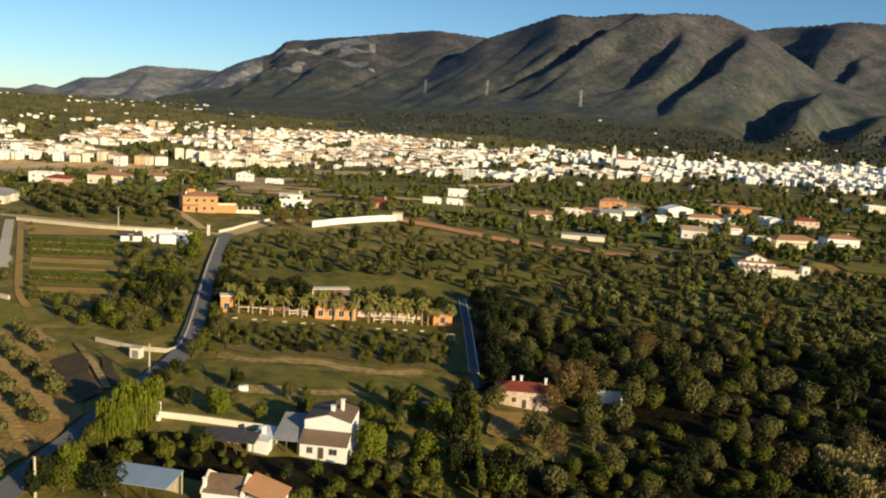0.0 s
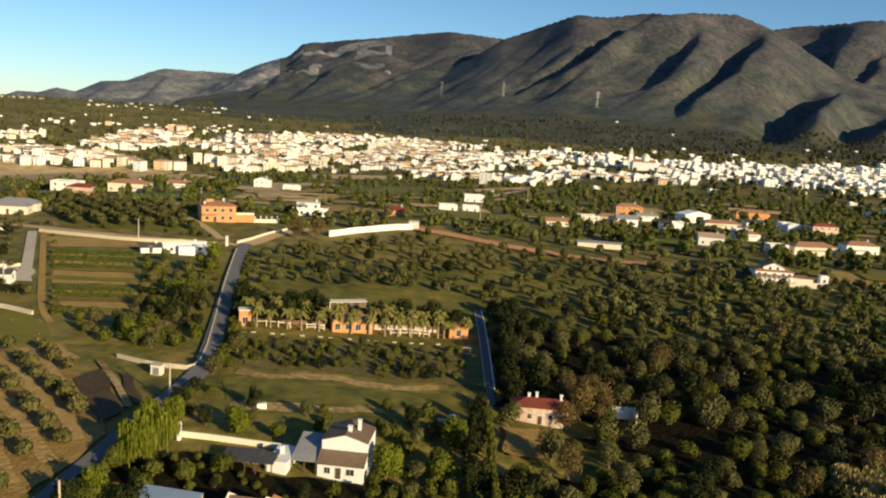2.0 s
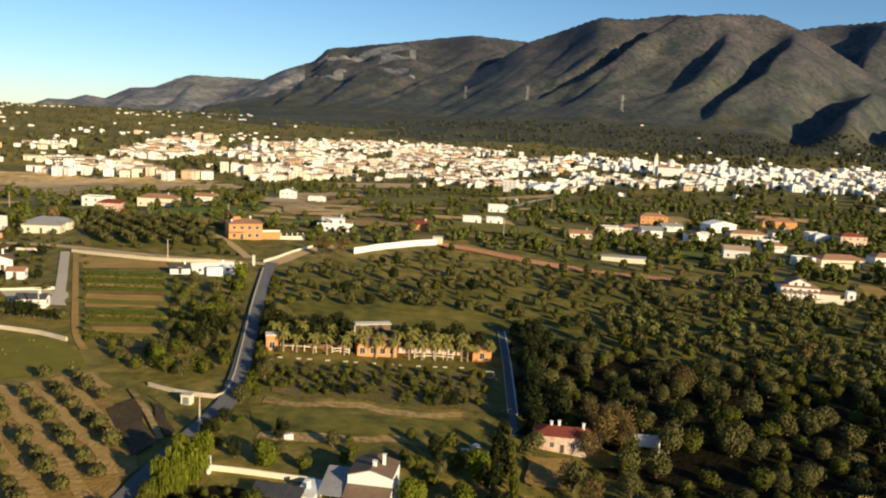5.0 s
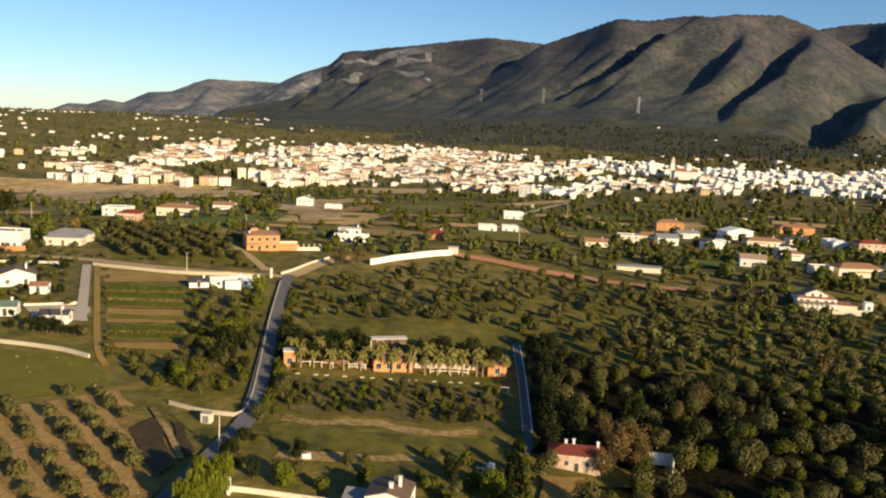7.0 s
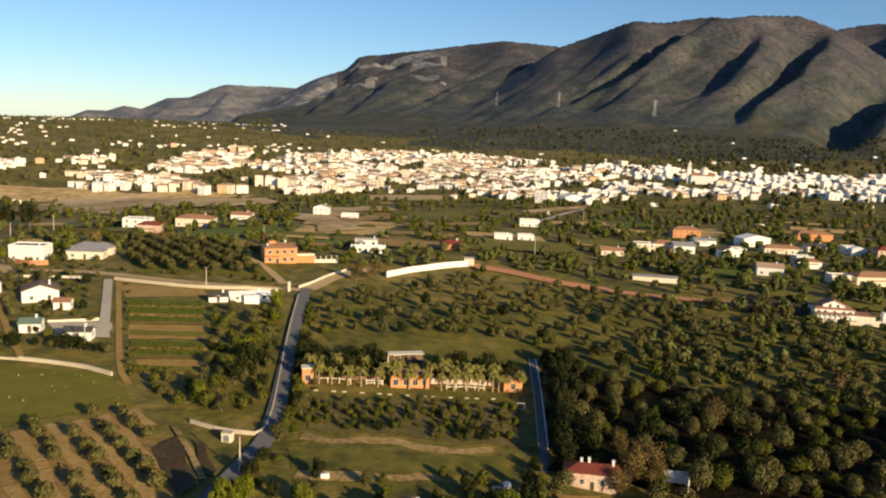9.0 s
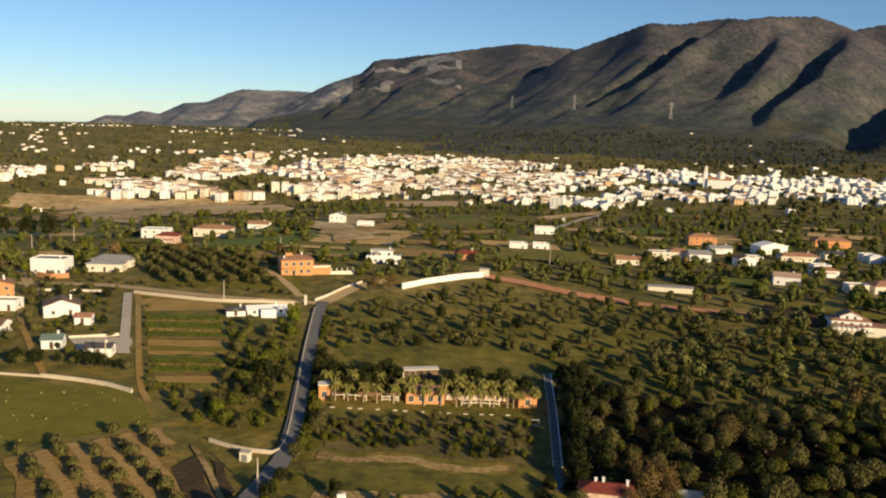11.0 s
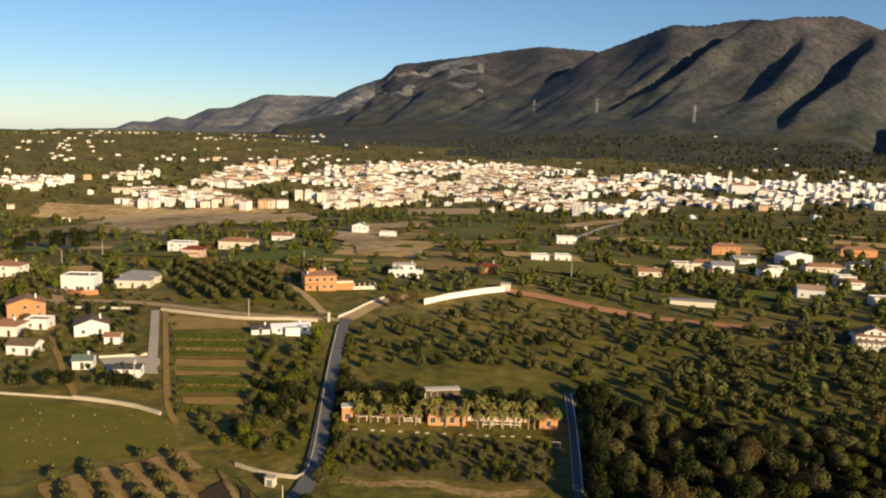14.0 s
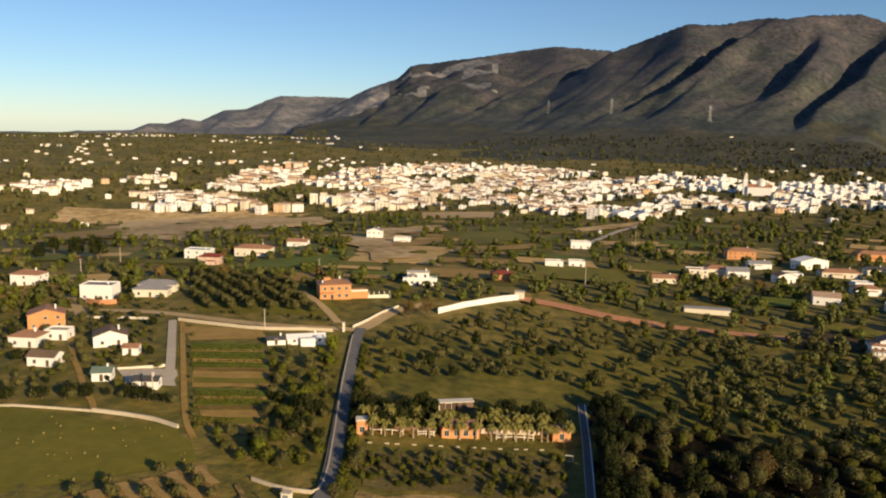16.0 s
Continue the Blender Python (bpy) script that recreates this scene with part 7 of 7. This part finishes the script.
# ---- small things ----
# pale tufts on the pasture
TR2 = random.Random(88)
PASTURE = np.array([(-139.3, 186.3), (-83.9, 182.4), (-71.7, 168.6), (-106.2, 138.4)])
TUFT = bpy.data.meshes.new("tuft")
V, F = crown_arrays(random.Random(5), 0.5, 0.6, 0.0, 4, 60, 0.22)
TUFT = mesh_of("tuft", V, F, [M_REED])
for k in range(34):
    u, v = TR2.random(), TR2.random()
    p = (PASTURE[0] * (1 - u) + PASTURE[1] * u) * (1 - v) + (PASTURE[3] * (1 - u) + PASTURE[2] * u) * v
    ob = new("grass_tuft", TUFT)
    s = TR2.uniform(0.5, 1.0)
    ob.matrix_basis = pose(p[0], p[1], gz(*p) + 0.1, 0, 0, TR2.uniform(0, 360)) @ Matrix.Diagonal((s, s, s, 1))
    tagged(ob, "dry pale tuft of tall grass", "grass tuft", "tufts on the pasture")

# reeds at the grove's corner
rows = []
for k in range(420):
    x, y = (93.1, 127.9)
    a, b = TR2.uniform(-9, 14), TR2.uniform(-8, 9)
    rows.append((x + a, y + b, gz(x + a, y + b) - 0.1, TR2.uniform(0, 360), TR2.uniform(0.9, 1.5), TR2.uniform(1.1, 1.7), 0))
RV, RF = [], []
for k in range(14):
    a, r = k * 2.4, 0.1 + 0.03 * k
    d = Vector((math.cos(a), math.sin(a), 0))
    t = Vector((-math.sin(a), math.cos(a), 0)) * 0.05
    b0, b1 = d * r, d * (r + 0.5) + Vector((0, 0, 2.6 + 0.1 * (k % 5)))
    o = len(RV)
    RV += [b0 - t, b0 + t, b1 + t * 2.2, b1 - t * 2.2]
    RF.append((o, o + 1, o + 2, o + 3))
join_plants("reeds", rows, [(np.array([tuple(v) for v in RV]), np.array(RF))], M_REED, "clump of tall dry yellow reeds", "reeds")

# crop rows on the small plots
CV, CF = crown_arrays(random.Random(6), 0.32, 0.5, 0.0, 3, 22, 0.26)
rows = []
for quad, n in (([(-107.8, 255.0), (-84.1, 258.2), (-76.0, 235.2), (-98.4, 230.4)], 9), ([(-90.2, 212.3), (-69.9, 216.3), (-67.2, 206.1), (-85.3, 201.9)], 6), ([(-84.6, 193.7), (-71.1, 194.7), (-71.9, 188.2), (-80.9, 187.1)], 4)):
    a, b, c, d = [np.array(q) for q in quad]
    for i in range(n):
        v = (i + 0.5) / n
        p, q = a * (1 - v) + d * v, b * (1 - v) + c * v
        m = int(np.linalg.norm(q - p) / 0.8)
        for k in range(m):
            if TR2.random() < 0.85:
                t = k / m
                x, y = p * (1 - t) + q * t
                sc = TR2.uniform(0.7, 1.3)
                rows.append((x, y, gz(x, y) + 0.08, TR2.uniform(0, 360), sc, sc, 0))
join_plants("crop_rows", rows, [(CV, CF)], M_CITRUS, "rows of leafy green vegetables on small plots", "crop")

# bushes along the lanes and field edges
for pts, n, kinds, sc, seed in (
        ([(-42.2, 174.4), (-47.1, 214.9), (-52.5, 256.4)], 16, ["dark", "citrus", "olive"], (0.35, 0.7), 1),
        ([(-50.4, 265.2), (-42.7, 216.8), (-36.1, 177.1)], 12, ["citrus", "olive"], (0.3, 0.55), 2),
        ([(20.9, 161.7), (19.2, 140.8), (17.3, 117.3)], 14, ["dark", "citrus"], (0.4, 0.6), 3),
        ([(-119.0, 280.7), (-96.2, 224.6), (-79.8, 186.9)], 12, ["olive", "citrus"], (0.3, 0.5), 4),
        ([(-140.7, 193.2), (-126.7, 196.9), (-117.0, 200.1)], 18, ["olive", "dark"], (0.5, 0.8), 5),
        ([(-106.2, 201.6), (-99.9, 202.2), (-91.8, 200.6)], 9, ["olive", "dark"], (0.5, 0.8), 6),
        ([(-18.9, 207.2), (-0.2, 210.2), (20.9, 215.5)], 18, ["dark"], (0.4, 0.6), 7),
        ([(-71.2, 227.9), (-65.7, 207.6), (-61.6, 189.6)], 7, ["citrus", "olive"], (0.5, 0.8), 8),
        ([(-41.7, 118.3), (-42.5, 110.4), (-43.5, 101.7)], 16, ["citrus", "dark"], (0.5, 0.9), 9),
        ([(-133.8, 299.9), (-102.2, 297.0), (-67.0, 295.6)], 20, ["olive", "dark"], (0.25, 0.45), 10)):
    rng = random.Random(700 + seed)
    line = smooth_line(pts, 1.0)
    for k in range(n):
        p = line[int(rng.random() * (len(line) - 1))]
        q = rng.uniform(2.6, 5.2) if seed in (1, 2, 9) else rng.uniform(-1.5, 1.5)
        x, y = p[0] + (q if seed == 2 else -q if seed in (1,) else q * 0.5), p[1] + rng.uniform(-1, 1) - (q if seed == 9 else 0)
        plant(rng.choice(kinds), float(x), float(y), rng.uniform(*sc), rng)

# white frame at the lane, tank and trough on the lawns
e = thing("goal_frame", *(20.0, 197.3), turn=-4, label="small white metal frame on the grass", category="frame")
part("post", box_bm(-1.1, -1.0, -0.05, 0.05, -0.3, 1.6), M_WHITE, e)
part("post", box_bm(1.0, 1.1, -0.05, 0.05, -0.3, 1.6), M_WHITE, e)
part("crossbar", box_bm(-1.1, 1.1, -0.05, 0.05, 1.603, 1.7), M_WHITE, e)
part("base_rail", box_bm(-1.0, 1.0, -0.05, 0.05, 0.0, 0.1), M_WHITE, e)
e = thing("water_tank", *(-23.3, 142.2), turn=12, label="small white water tank on the lawn", category="tank")
part("body", box_bm(-0.9, 0.9, -0.6, 0.6, -0.2, 1.0, 0.12), M_WHITE, e)
part("lid", tube_bm([(0, 0, 1.003), (0, 0, 1.12)], [0.3, 0.28], 10), M_METAL, e)
e = thing("water_tank", *(13.4, 149.8), label="round white tank among citrus trees", category="tank")
part("body", tube_bm([(0, 0, -0.2), (0, 0, 1.3), (0, 0, 1.55)], [0.9, 0.9, 0.5], 14), M_WHITE, e)
e = thing("garden_table", *(11.2, 148.5), label="pale stone slab on two blocks", category="table")
part("top", box_bm(-0.9, 0.9, -0.45, 0.45, 0.7, 0.8), M_CONCRETE, e)
part("block", box_bm(-0.7, -0.4, -0.35, 0.35, -0.2, 0.697), M_CONCRETE, e)
part("block", box_bm(0.4, 0.7, -0.35, 0.35, -0.2, 0.697), M_CONCRETE, e)


# pylons on the mountain slope
def pylon(x, y, h):
    e = thing("pylon", x, y, label="lattice steel power pylon on the slope", category="pylon", group="pylons on the mountain")
    for sx, sy in ((-1, -1), (1, -1), (1, 1), (-1, 1)):
        part("leg", tube_bm([(sx * 3.0, sy * 3.0, -1), (sx * 1.2, sy * 1.2, h * 0.6), (sx * 0.3, sy * 0.3, h)], [0.35, 0.28, 0.2], 4), M_METAL, e)
    for q in (0.65, 0.8, 0.93):
        part("arm", box_bm(-5.5, 5.5, -0.3, 0.3, h * q, h * q + 0.6), M_METAL, e)


for at in ((123.1, 2559.6), (292.7, 2338.3), (506.1, 2068.7)):
    pylon(*at, 42)
FARS = {"olive": (M_FAROLIVE, "distant olive trees of the valley", "olive trees"), "dark": (M_FARLEAF, "distant evergreen trees and scrub", "trees"),
        "citrus": (M_CITRUS, "distant citrus orchards", "citrus trees"), "woods": (M_WOODS, "dark pine woods at the foot of the mountain", "pine woods"), "rust": (M_RUST, "distant rust-brown half-bare trees", "trees")}
for kind, rows in STUFF["near"].items():
    join_plants(kind.replace("dark", "evergreen") + "_trees", rows, MIDS[kind], KINDS[kind][3], "many " + KINDS[kind][9], "trees")
for reach, leaves, size in (("far", 120, 0.9), ("farther", 38, 1.7)):
    for kind, rows in STUFF[reach].items():
        mat, label, cat = FARS[kind]
        # farthest evergreens take the leaf colour that carries the haze
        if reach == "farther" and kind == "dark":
            mat, label = M_HAZELEAF, "dry evergreen scrub on the hills behind town"
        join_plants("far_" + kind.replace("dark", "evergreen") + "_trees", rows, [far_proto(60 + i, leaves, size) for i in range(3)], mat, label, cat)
